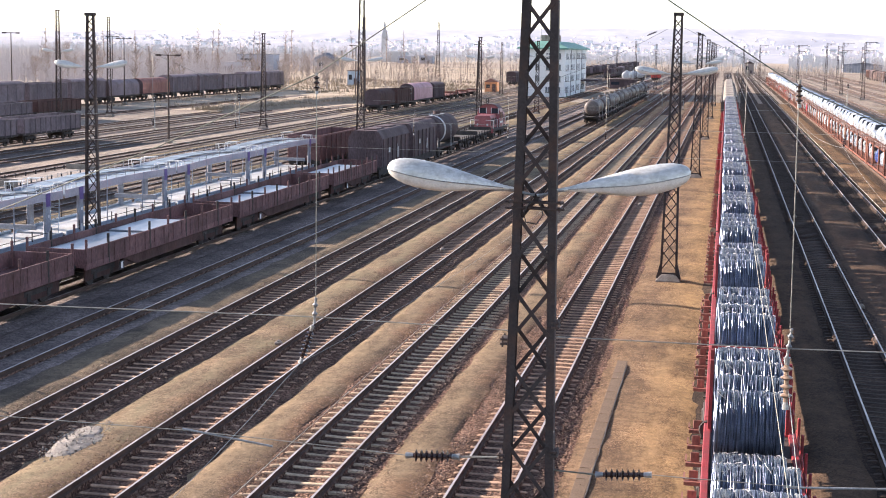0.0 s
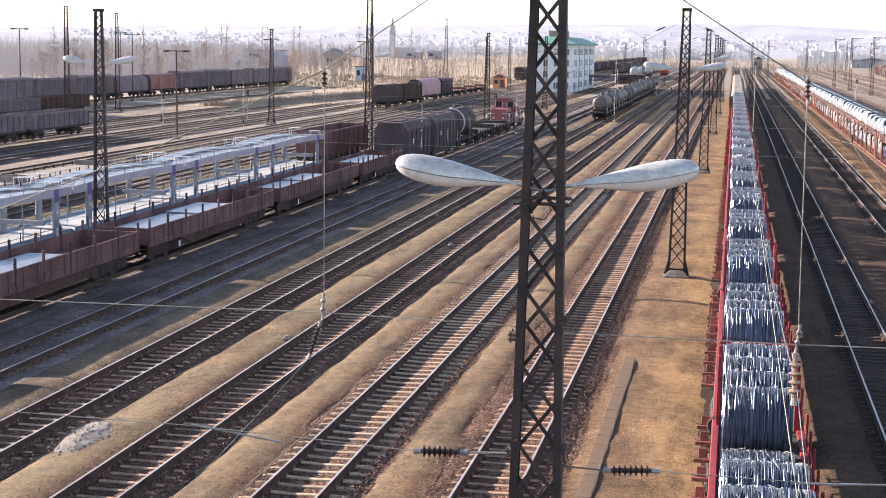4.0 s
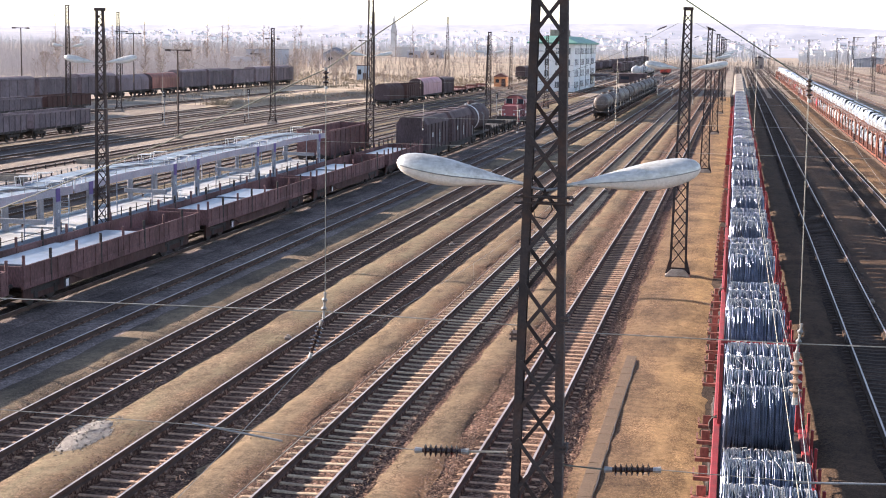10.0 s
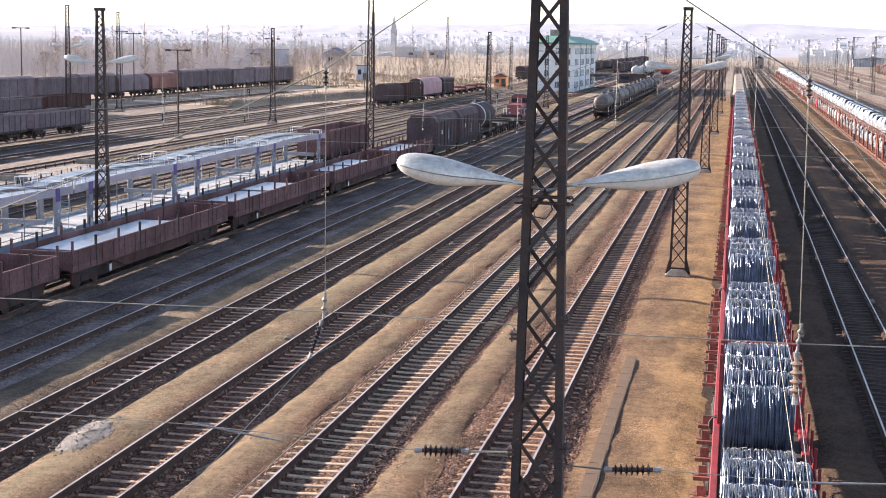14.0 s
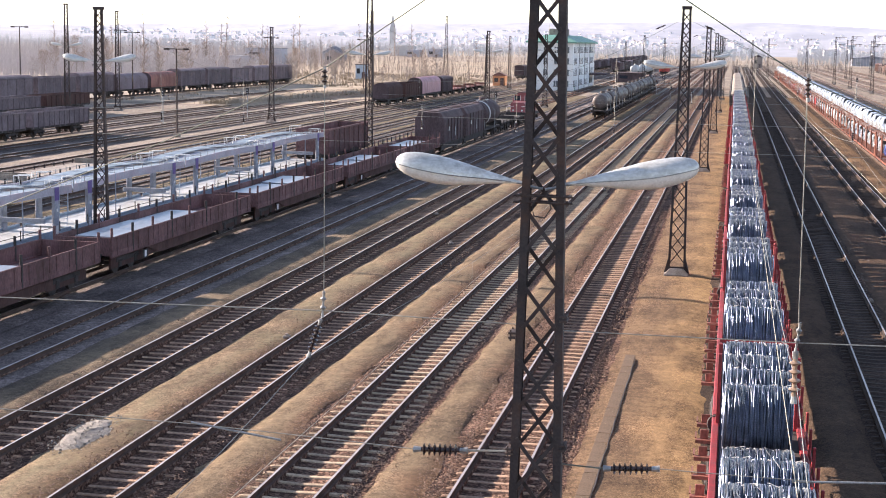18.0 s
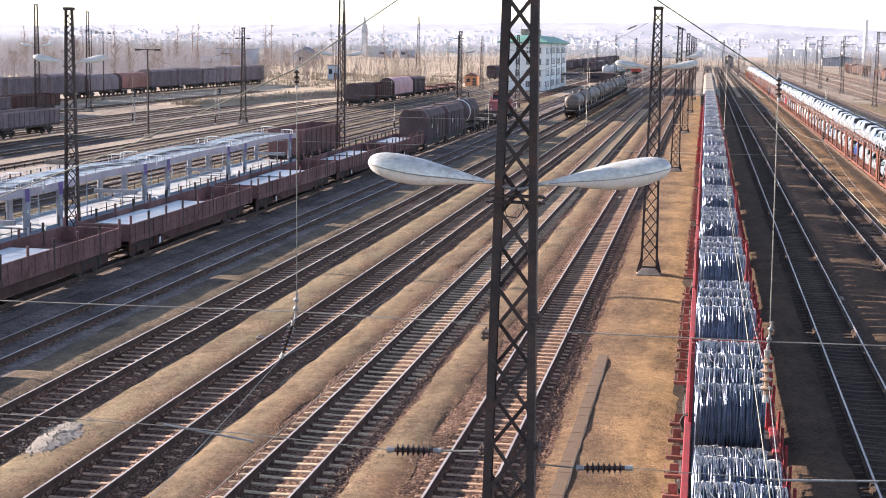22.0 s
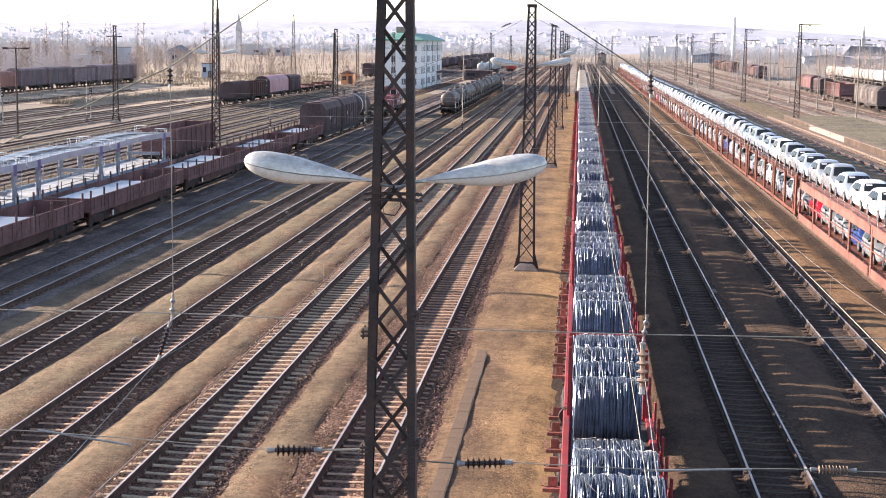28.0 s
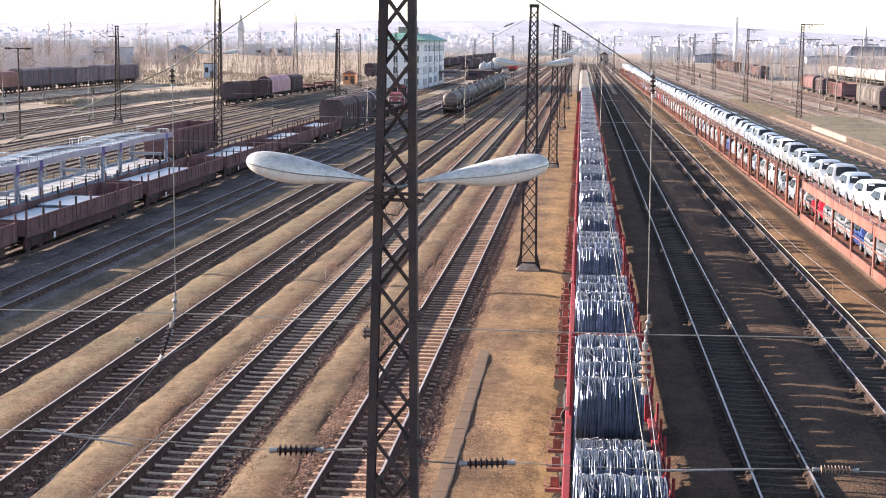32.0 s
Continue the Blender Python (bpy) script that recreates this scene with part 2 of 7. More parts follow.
M_RUST = mat("brown_wagon_paint", (0.195, 0.108, 0.105), 0.75, var=0.35, scale=0.8, fine=16, stretch=(1, 1, 0.35), dirt=(0.07, 0.04, 0.034), dirt_scale=1.1, dirt_amt=0.75, rnd=0.15, spec=0.2)
M_FADED = mat("faded_red_paint", (0.30, 0.115, 0.085), 0.7, var=0.4, scale=0.9, fine=16, stretch=(1, 1, 0.4), dirt=(0.16, 0.072, 0.046), dirt_scale=1.0, dirt_amt=0.8, rnd=0.15)
M_OXIDE = mat("red_oxide_frame", (0.185, 0.066, 0.043), 0.75, var=0.4, scale=0.9, fine=16, stretch=(1, 1, 0.4), dirt=(0.105, 0.058, 0.046), dirt_scale=1.6, dirt_amt=0.85, rnd=0.2, spec=0.25)
M_DARK = mat("dark_wagon_paint", (0.115, 0.083, 0.086), 0.75, var=0.35, scale=0.7, fine=12, stretch=(1, 1, 0.35), dirt=(0.062, 0.046, 0.046), dirt_scale=0.9, dirt_amt=0.7, rnd=0.2, spec=0.15)
# brown wagon paint lightened towards mauve to stand for haze
M_HAZEWAG = mat("hazed_brown_wagon", (0.215, 0.172, 0.182), 0.85, var=0.3, scale=0.5, fine=9, stretch=(1, 1, 0.35), dirt=(0.11, 0.085, 0.085), dirt_scale=0.7, dirt_amt=0.6, rnd=0.25, spec=0.2)
M_UNDER = mat("underframe", (0.058, 0.049, 0.045), 0.85, 0.1, var=0.35, scale=2, fine=20)
M_WHEEL = mat("wheel_steel", (0.05, 0.042, 0.037), 0.7, 0.3, var=0.35, scale=3, fine=25)
M_SHEET = mat("steel_sheet", (0.31, 0.335, 0.37), 0.38, 0.6, var=0.15, scale=0.7, fine=6, stretch=(1, 0.3, 1))
# lighter copy of the wire colour: sun glints on the coil tops
M_COILSUNLIT = mat("sunlit_wire", (0.43, 0.445, 0.45), 0.45, 0.3, var=0.2, scale=3, fine=40)
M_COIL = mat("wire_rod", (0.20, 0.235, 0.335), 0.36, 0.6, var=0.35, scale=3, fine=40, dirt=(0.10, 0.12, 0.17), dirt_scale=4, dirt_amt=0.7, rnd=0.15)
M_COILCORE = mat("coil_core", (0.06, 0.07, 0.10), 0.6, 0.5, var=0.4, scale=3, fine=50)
M_BLUE = mat("pale_blue_steel", (0.34, 0.43, 0.53), 0.5, 0.15, var=0.2, scale=1.0, fine=14, dirt=(0.30, 0.33, 0.36), dirt_scale=1.0, dirt_amt=0.5)
M_PALEBLUE = mat("sunlit_pale_blue_sheet", (0.235, 0.295, 0.345), 0.5, 0.1, var=0.25, scale=1.0, fine=12, dirt=(0.15, 0.18, 0.21), dirt_scale=1.2, dirt_amt=0.6)
M_OLDRED = mat("dull_old_red", (0.105, 0.058, 0.05), 0.85, var=0.35, scale=0.8, fine=14, stretch=(1, 1, 0.35), dirt=(0.07, 0.05, 0.045), dirt_scale=0.9, dirt_amt=0.7, rnd=0.2, spec=0.2)
M_POST = mat("grey_blue_post", (0.32, 0.34, 0.40), 0.6, 0.1, var=0.25, scale=1.2, fine=14, dirt=(0.20, 0.19, 0.21), dirt_scale=1.4, dirt_amt=0.6)
M_LILAC = mat("lilac_panel", (0.38, 0.37, 0.425), 0.55, var=0.2, scale=0.6, fine=10, dirt=(0.46, 0.32, 0.36), dirt_scale=0.8, dirt_amt=0.5)
M_PURPLE = mat("purple_panel", (0.11, 0.065, 0.26), 0.5, var=0.2, scale=1, fine=14)
M_WHITE = mat("white_mark", (0.75, 0.74, 0.72), 0.6, var=0.12, scale=3, fine=20)
M_DECK = mat("pale_deck", (0.52, 0.53, 0.54), 0.55, 0.2, var=0.25, scale=0.8, fine=12, dirt=(0.38, 0.37, 0.35), dirt_scale=0.9, dirt_amt=0.6)
M_TANK = mat("tank_grey", (0.125, 0.105, 0.096), 0.5, 0.2, var=0.35, scale=0.6, fine=8, dirt=(0.075, 0.05, 0.038), dirt_scale=0.5, dirt_amt=0.8, rnd=0.25, spec=0.25)
M_PALETANK = mat("dusty_pale_tank", (0.36, 0.335, 0.31), 0.65, 0.0, var=0.3, scale=0.6, fine=8, dirt=(0.24, 0.20, 0.175), dirt_scale=0.5, dirt_amt=0.7, rnd=0.15, spec=0.25)
M_TANKW = mat("dirty_hood", (0.085, 0.072, 0.066), 0.8, 0.0, var=0.35, scale=0.6, fine=8, dirt=(0.27, 0.24, 0.21), dirt_scale=0.35, dirt_amt=0.6, rnd=0.12, spec=0.2)
M_OLDTANK = mat("rusty_tank", (0.10, 0.075, 0.068), 0.6, 0.1, var=0.35, scale=0.6, fine=8, dirt=(0.17, 0.145, 0.13), dirt_scale=0.6, dirt_amt=0.5, rnd=0.2, spec=0.25)
M_LOCO = mat("loco_red", (0.30, 0.085, 0.09), 0.45, var=0.25, scale=0.8, fine=12, dirt=(0.16, 0.05, 0.04), dirt_scale=0.8, dirt_amt=0.5)
M_HOOD = mat("red_hood", (0.50, 0.27, 0.28), 0.6, var=0.2, scale=0.5, fine=9, dirt=(0.36, 0.17, 0.18), dirt_scale=0.5, dirt_amt=0.5)
M_CARGLASS = mat("car_glass", (0.022, 0.026, 0.032), 0.12, 0.0, var=0.1, scale=0.8, fine=3.0, spec=0.06)
M_GLASS = glass_mat("window_glass", (0.03, 0.035, 0.045))
M_PANE = glass_mat("pale_reflecting_pane", (0.16, 0.17, 0.18), 0.12)
M_TYRE = mat("tyre_rubber", (0.025, 0.025, 0.026), 0.8, var=0.2)
M_RIM = mat("wheel_trim", (0.5, 0.5, 0.52), 0.35, 0.8, var=0.15)
CAR_PAINTS = [mat("car_paint_" + n, c, 0.22, mt, var=0.06, scale=1.5, fine=60, spec=0.6) for n, c, mt in (
    ("white", (0.78, 0.79, 0.80), 0.0), ("silver", (0.44, 0.475, 0.51), 0.45), ("pale_blue", (0.38, 0.45, 0.54), 0.3),
    ("blue", (0.05, 0.09, 0.28), 0.2), ("red", (0.62, 0.03, 0.06), 0.1), ("grey", (0.38, 0.40, 0.43), 0.4))]
M_HEADL = mat("headlight", (0.75, 0.77, 0.8), 0.12, 0.3, var=0.1)
M_WALL = mat("white_render", (0.80, 0.80, 0.78), 0.85, var=0.1, scale=0.3, fine=6, dirt=(0.60, 0.60, 0.58), dirt_scale=0.2, dirt_amt=0.5)
M_GREEN = mat("green_roof", (0.16, 0.34, 0.27), 0.6, 0.2, var=0.2, scale=0.3, fine=6)
M_ROOF = mat("tile_roof", (0.50, 0.44, 0.44), 0.85, var=0.25, scale=0.4, fine=5, rnd=0.3)
M_SHED = mat("grey_shed", (0.33, 0.27, 0.24), 0.9, var=0.2, scale=0.2, fine=4)
# far walls and roofs kept pale: haze is put into their colour
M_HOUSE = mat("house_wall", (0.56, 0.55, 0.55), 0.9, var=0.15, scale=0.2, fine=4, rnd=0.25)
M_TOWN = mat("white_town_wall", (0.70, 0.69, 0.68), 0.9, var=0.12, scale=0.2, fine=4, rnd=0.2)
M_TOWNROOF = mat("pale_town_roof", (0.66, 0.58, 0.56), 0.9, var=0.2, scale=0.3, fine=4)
M_ORANGE = mat("orange_boards", (0.42, 0.20, 0.10), 0.8, var=0.25, scale=0.8, fine=10)
M_BARK = mat("bark", (0.38, 0.33, 0.30), 0.95, var=0.35, scale=1.5, fine=16, rnd=0.2)
M_TWIG = mat("bare_twigs", (0.32, 0.25, 0.21), 0.95, var=0.3, scale=0.5, fine=6, rnd=0.25)
# stems paled to stand for haze over the far woods
M_WOOD = mat("hazed_stems", (0.58, 0.535, 0.535), 0.95, var=0.3, scale=0.06, fine=3, col2=(0.43, 0.385, 0.37))
M_GRASS = mat("dry_grass", (0.37, 0.285, 0.195), 0.95, var=0.3, scale=0.08, fine=2, col2=(0.235, 0.19, 0.13), rnd=0.2)
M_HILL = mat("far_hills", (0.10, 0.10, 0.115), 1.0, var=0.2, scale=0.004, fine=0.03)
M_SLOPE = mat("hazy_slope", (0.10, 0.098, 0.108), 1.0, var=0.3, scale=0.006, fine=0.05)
for m, glow in ((M_HILL, (0.148, 0.153, 0.178, 1)), (M_SLOPE, (0.132, 0.134, 0.156, 1))):    # the bright haze of the distance, put in as emission
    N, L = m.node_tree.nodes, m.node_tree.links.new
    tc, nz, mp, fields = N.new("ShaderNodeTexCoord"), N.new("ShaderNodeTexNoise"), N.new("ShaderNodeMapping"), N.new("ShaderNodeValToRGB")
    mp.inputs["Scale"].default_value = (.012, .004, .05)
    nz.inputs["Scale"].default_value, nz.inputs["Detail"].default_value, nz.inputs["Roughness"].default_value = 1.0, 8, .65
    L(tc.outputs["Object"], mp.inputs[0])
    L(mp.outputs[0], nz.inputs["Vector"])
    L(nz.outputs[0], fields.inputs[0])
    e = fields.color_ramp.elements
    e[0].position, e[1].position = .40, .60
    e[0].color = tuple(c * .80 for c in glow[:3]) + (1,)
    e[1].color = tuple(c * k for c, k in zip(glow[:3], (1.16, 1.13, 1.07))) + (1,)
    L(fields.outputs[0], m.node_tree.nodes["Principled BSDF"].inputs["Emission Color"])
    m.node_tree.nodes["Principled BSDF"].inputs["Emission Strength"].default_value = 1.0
M_PLATFORM = stones("platform_gravel", (0.085, 0.072, 0.048), (0.13, 0.112, 0.075), (0.20, 0.175, 0.12), 0.04, 0.01, 0.2, (0.17, 0.145, 0.095))
# blue-grey of the distance haze, put into the halls' colour
M_HALL = mat("haze_blue_hall", (0.38, 0.39, 0.44), 0.9, var=0.2, scale=0.15, fine=2, rnd=0.2)
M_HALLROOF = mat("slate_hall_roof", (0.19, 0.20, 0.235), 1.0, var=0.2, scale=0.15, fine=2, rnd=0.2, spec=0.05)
M_FIELD = mat("far_fields", (0.34, 0.275, 0.20), 0.95, var=0.25, scale=0.012, fine=0.2, col2=(0.24, 0.19, 0.145))


# ---- mesh building ----
class Build:
    """Vertices and faces of one mesh; each face has a material slot."""

    def __init__(self):
        self.v, self.f, self.s, self.slot = [], [], [], 0

    def add(self, vs, fs):
        n = len(self.v)
        self.v += [tuple(p) for p in vs]
        self.f += [tuple(i + n for i in f) for f in fs]
        self.s += [self.slot] * len(fs)
        return self

    def box(self, x0, x1, y0, y1, z0, z1, m=None, c=0.0):
        if c <= 0:
            vs = [Vector((x, y, z)) for z in (z0, z1) for y in (y0, y1) for x in (x0, x1)]
            fs = [(0, 2, 3, 1), (4, 5, 7, 6), (0, 1, 5, 4), (2, 6, 7, 3), (0, 4, 6, 2), (1, 3, 7, 5)]
        else:
            c = min(c, 0.45 * (x1 - x0), 0.45 * (y1 - y0), 0.45 * (z1 - z0))
            vs, idx = [], {}
            for a, x in enumerate((x0, x1)):
                for b, y in enumerate((y0, y1)):
                    for d, z in enumerate((z0, z1)):
                        sx, sy, sz = (c if a == 0 else -c), (c if b == 0 else -c), (c if d == 0 else -c)
                        idx[a, b, d] = len(vs)
                        vs += [Vector((x, y + sy, z + sz)), Vector((x + sx, y, z + sz)), Vector((x + sx, y + sy, z))]
            I = lambda a, b, d, k: idx[a, b, d] + k
            fs = []
            for a in (0, 1):
                q = [I(a, 0, 0, 0), I(a, 0, 1, 0), I(a, 1, 1, 0), I(a, 1, 0, 0)]
                fs.append(q if a == 0 else q[::-1])
                q = [I(0, a, 0, 1), I(1, a, 0, 1), I(1, a, 1, 1), I(0, a, 1, 1)]
                fs.append(q if a == 0 else q[::-1])
                q = [I(0, 0, a, 2), I(0, 1, a, 2), I(1, 1, a, 2), I(1, 0, a, 2)]
                fs.append(q if a == 0 else q[::-1])
            for a in (0, 1):
                for b in (0, 1):
                    fs.append([I(a, b, 0, 0), I(a, b, 1, 0), I(a, b, 1, 1), I(a, b, 0, 1)])
                    fs.append([I(a, 0, b, 0), I(a, 1, b, 0), I(a, 1, b, 2), I(a, 0, b, 2)])
                    fs.append([I(0, a, b, 1), I(1, a, b, 1), I(1, a, b, 2), I(0, a, b, 2)])
                    for d in (0, 1):
                        fs.append([I(a, b, d, 0), I(a, b, d, 1), I(a, b, d, 2)])
        if m is not None:
            vs = [m @ p for p in vs]
        return self.add(vs, fs)

    def beam(self, p0, p1, w, h=None):
        """A square bar from p0 to p1."""
        p0, p1 = Vector(p0), Vector(p1)
        d = p1 - p0
        q = d.to_track_quat("Y", "Z").to_matrix().to_4x4()
        h = h or w
        return self.box(-w / 2, w / 2, 0, d.length, -h / 2, h / 2, Matrix.Translation(p0) @ q)

    def tube(self, p0, p1, r0, r1=None, n=8, caps=True):
        p0, p1 = Vector(p0), Vector(p1)
        r1 = r0 if r1 is None else r1
        q = (p1 - p0).to_track_quat("Z", "Y").to_matrix()
        ring = [q @ Vector((math.cos(2 * math.pi * i / n), math.sin(2 * math.pi * i / n), 0)) for i in range(n)]
        vs = [p0 + r0 * e for e in ring] + [p1 + r1 * e for e in ring]
        fs = [(i, (i + 1) % n, n + (i + 1) % n, n + i) for i in range(n)]
        if caps:
            fs += [tuple(range(n))[::-1], tuple(range(n, 2 * n))]
        return self.add(vs, fs)

    def path(self, pts, r, n=5):
        """A round line along points."""
        pts = [Vector(p) for p in pts]
        vs, fs = [], []
        for k, p in enumerate(pts):
            d = pts[min(k + 1, len(pts) - 1)] - pts[max(k - 1, 0)]
            q = d.to_track_quat("Z", "Y").to_matrix()
            rr = r[k] if isinstance(r, (list, tuple)) else r
            vs += [p + q @ Vector((rr * math.cos(2 * math.pi * i / n), rr * math.sin(2 * math.pi * i / n), 0)) for i in range(n)]
        for k in range(len(pts) - 1):
            fs += [(k * n + i, k * n + (i + 1) % n, (k + 1) * n + (i + 1) % n, (k + 1) * n + i) for i in range(n)]
        fs += [tuple(range(n))[::-1], tuple(range((len(pts) - 1) * n, len(pts) * n))]
        return self.add(vs, fs)

    def loft(self, rings, closed=True, caps=True):
        """Skin over rings of equal length."""
        n = len(rings[0])
        vs = [p for r in rings for p in r]
        fs = []
        for k in range(len(rings) - 1):
            for i in range(n if closed else n - 1):
                j = (i + 1) % n
                fs.append((k * n + i, k * n + j, (k + 1) * n + j, (k + 1) * n + i))
        if caps:
            fs += [tuple(range(n))[::-1], tuple(range((len(rings) - 1) * n, len(rings) * n))]
        return self.add(vs, fs)

    def prism_y(self, poly, y0, y1):
        """A profile in x and z, drawn out along y."""
        return self.loft([[(x, y0, z) for x, z in poly], [(x, y1, z) for x, z in poly]])

    def prism_x(self, poly, x0, x1):
        return self.loft([[(x0, y, z) for y, z in poly], [(x1, y, z) for y, z in poly]])

    def mesh(self, name, mats, smooth=False):
        me = bpy.data.meshes.new(name)
        me.from_pydata(self.v, [], self.f)
        for m in (mats if isinstance(mats, (list, tuple)) else [mats]):
            me.materials.append(m)
        if any(self.s):
            me.polygons.foreach_set("material_index", self.s)
        bm = bmesh.new()
        bm.from_mesh(me)
        bmesh.ops.recalc_face_normals(bm, faces=bm.faces)
        bm.to_mesh(me)
        bm.free()
        if smooth:
            me.polygons.foreach_set("use_smooth", [True] * len(me.polygons))
            me.set_sharp_from_angle(angle=radians(40))
        me.update()
        return me


def part(name, b, material, parent, label="", smooth=False, at=None, kind=""):
    me = b if isinstance(b, bpy.types.Mesh) else b.mesh(name, material, smooth)
    ob = new(name, me)
    ob.parent = parent
    if at is not None:
        ob.matrix_basis = at if isinstance(at, Matrix) else Matrix.Translation(at)
    if label:
        ob["label"] = label
    if kind:
        ob["kind"] = kind
    return ob


def thing(name, at, label, category, group="", kind=""):
    ob = new(name)
    ob.empty_display_size = 0.3
    ob.matrix_basis = at if isinstance(at, Matrix) else Matrix.Translation(at)
    return tagged(ob, label, category, group, kind)


def solo(name, b, material, at, label, category, group="", kind="", smooth=False):
    me = b if isinstance(b, bpy.types.Mesh) else b.mesh(name, material, smooth)
    ob = new(name, me)
    ob.matrix_basis = at if isinstance(at, Matrix) else Matrix.Translation(at)
    return tagged(ob, label, category, group, kind)


# ---- ground and tracks ----
TRACKS = {"t0": -23.74, "t1": -19.23, "t2": -14.69, "t3": -10.14, "t4": -5.53, "t5": 0.82, "t6": 5.40, "t7": 10.12, "t8": 14.9,
          "m1": -28.35, "m2": -34.7, "m3": -39.3, "m4": -43.8, "m5": -48.3, "m6": -52.7, "m7": -57.0, "m8": -63.5, "m9": -68.5, "m10": -74.5,
          "m11": -80.0, "m12": -92.0, "m13": -108.0, "r1": 22.5, "r2": 28.3, "r3": 37.0, "r4": 42.0, "r5": 49.0, "r6": 54.0}
FAR_END = 820.0


def wobble(x, y, s=1.0, k=0.5):
    return s * noise.noise(Vector((x * k, y * k * 0.6, 3.7)))


b = Build()
b.add([(-4000, -200, -0.33), (4000, -200, -0.33), (4000, 4600, -0.33), (-4000, 4600, -0.33)], [(0, 1, 2, 3)])
solo("ground", b, M_GROUND, (0, 0, 0), "brown earth and gravel of a wide railway yard", "ground", kind="structure")


def strip(x0, x1, y0, y1, z, nx, step, amp, edge=0.05, ragged=0.0, right=1.0):
    """A slightly uneven strip along the tracks, with its edges let into the ground."""
    b = Build()
    ys = [y0]
    while ys[-1] < y1:
        ys.append(ys[-1] + step * (1 if ys[-1] < 120 else 4))
    vs, fs = [], []
    for y in ys:
        for i in range(nx + 1):
            u = i / nx
            x = x0 + (x1 - x0) * u + (wobble(y, i * 3.1, 0.07, 2.4) + wobble(y, i * 5.3, ragged, 0.7) + wobble(y, i * 1.7, ragged * .5, 1.6) if i in (0, nx) else 0)
            h = z + wobble(x, y, amp, 0.9) + 0.5 * amp * wobble(x, y, 1.0, 3.1)
            fall = edge * {0: 1.0, nx: right}.get(i, 0) + edge * ({1: .5, 2: .18}.get(i, 0) if nx > 8 else 0) + edge * right * ({1: .6, 2: .25}.get(nx - i, 0) if nx > 8 else 0)
            vs.append((x, y, h - fall))
    for k in range(len(ys) - 1):
        for i in range(nx):
            a = k * (nx + 1) + i
            fs.append((a, a + 1, a + nx + 2, a + nx + 1))
    b.add(vs, fs)
    return b


# trodden sand between the tracks, bare earth in the wide gaps
# how far the sand keeps from each track's centre, to its left and right
EDGE = {0.82: (1.15, 1.62), -23.74: (.9, 1.1), -19.23: (.93, 1.5), -14.69: (.93, 1.52), -10.14: (1.48, 1.55), -5.53: (1.6, 1.35), 5.40: (.88, .88), 10.12: (.88, .9), 14.9: (1.3, 1.62)}
order = sorted(TRACKS.values())
for i in range(len(order) - 1):
    a, c = order[i] + EDGE.get(order[i], (1.62, 1.62))[1], order[i + 1] - EDGE.get(order[i + 1], (1.62, 1.62))[0]
    if c - a < 0.5 or order[i] < -60 or order[i] > 30:
        continue
    near = -30 < order[i] < 16
    # paths in the trains' shade take darker colours
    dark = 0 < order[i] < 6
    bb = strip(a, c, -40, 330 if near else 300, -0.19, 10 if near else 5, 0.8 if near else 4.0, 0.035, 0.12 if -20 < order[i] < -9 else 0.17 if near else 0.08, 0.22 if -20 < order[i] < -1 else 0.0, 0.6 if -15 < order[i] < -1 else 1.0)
    solo("path_%d" % (i + 1), bb, M_SHADEBED if -29 < order[i] < -24 else M_SHADEPATH if dark else M_PATHB if -24 < order[i] < -23 else M_PATHR if 10 < order[i] < 11 else M_PATHO if 5 < order[i] < 10 else M_PATHG if order[i] < -20 or order[i] > 6 else M_PATHY if -6 < order[i] < 0 else sand_path({-19.23: "t1", -14.69: "t2", -10.14: "t3"}[order[i]], a, c), (0, 0, 0), "path between two railway tracks, darkened for train shade" if dark or -29 < order[i] < -24 else "trodden brown sand path between two railway tracks", "path", kind="structure", smooth=True)

RAIL_POLY = [(-0.031, 0), (-0.034, -0.035), (-0.010, -0.05), (-0.010, -0.135), (-0.075, -0.155), (-0.075, -0.165),
             (0.075, -0.165), (0.075, -0.155), (0.010, -0.135), (0.010, -0.05), (0.034, -0.035), (0.031, 0)]


def rail_mesh(y0, y1):
    b = Build()
    n = len(RAIL_POLY)
    vs = [(x, y, z) for y in (y0, y1) for x, z in RAIL_POLY]
    for i in range(n):
        b.slot = 1 if i == n - 1 else 0
        j = (i + 1) % n
        b.add([vs[i], vs[j], vs[n + j], vs[n + i]], [(0, 1, 2, 3)])
    b.slot = 0
    return b


def sleeper_build(concrete, x=0.0, y=0.0, bow=0.004):
    """A sleeper with sloping flanks and rounded-off ends, lower in its middle than under the rails."""
    b = Build()
    dip, half, foot, top = (0.030, 0.075, 0.13, -0.222) if concrete else (bow, 0.075, 0.12, -0.226)
    rings = []
    for a in (-1.3, -1.2, -0.95, -0.6, -0.3, 0.0, 0.3, 0.6, 0.95, 1.2, 1.3):
        u = abs(a)
        a *= 1 if concrete else .84
        z = top - dip * max(0, 1 - u / 0.7) ** 0.6 - (0.03 if u > 1.25 else 0.004 if u > 1.1 else 0)
        rings.append([(x + a, y - foot, -0.38), (x + a, y - half, z - .012), (x + a, y - half * .7, z), (x + a, y + half * .7, z), (x + a, y + half, z - .012), (x + a, y + foot, -0.38)])
    return b.loft(rings)


ME_CONC = sleeper_build(True).mesh("sleeper", M_CONC_SL)
ME_RUSTY = sleeper_build(False).mesh("sleeper", M_RUSTY_SL)
ME_WOOD = sleeper_build(False, bow=0.03).mesh("sleeper", M_WOOD_SL)


FAR_LEFT = ("m3", "m4", "m5", "m6", "m7", "m8", "m9", "m10", "m11", "m12", "m13")


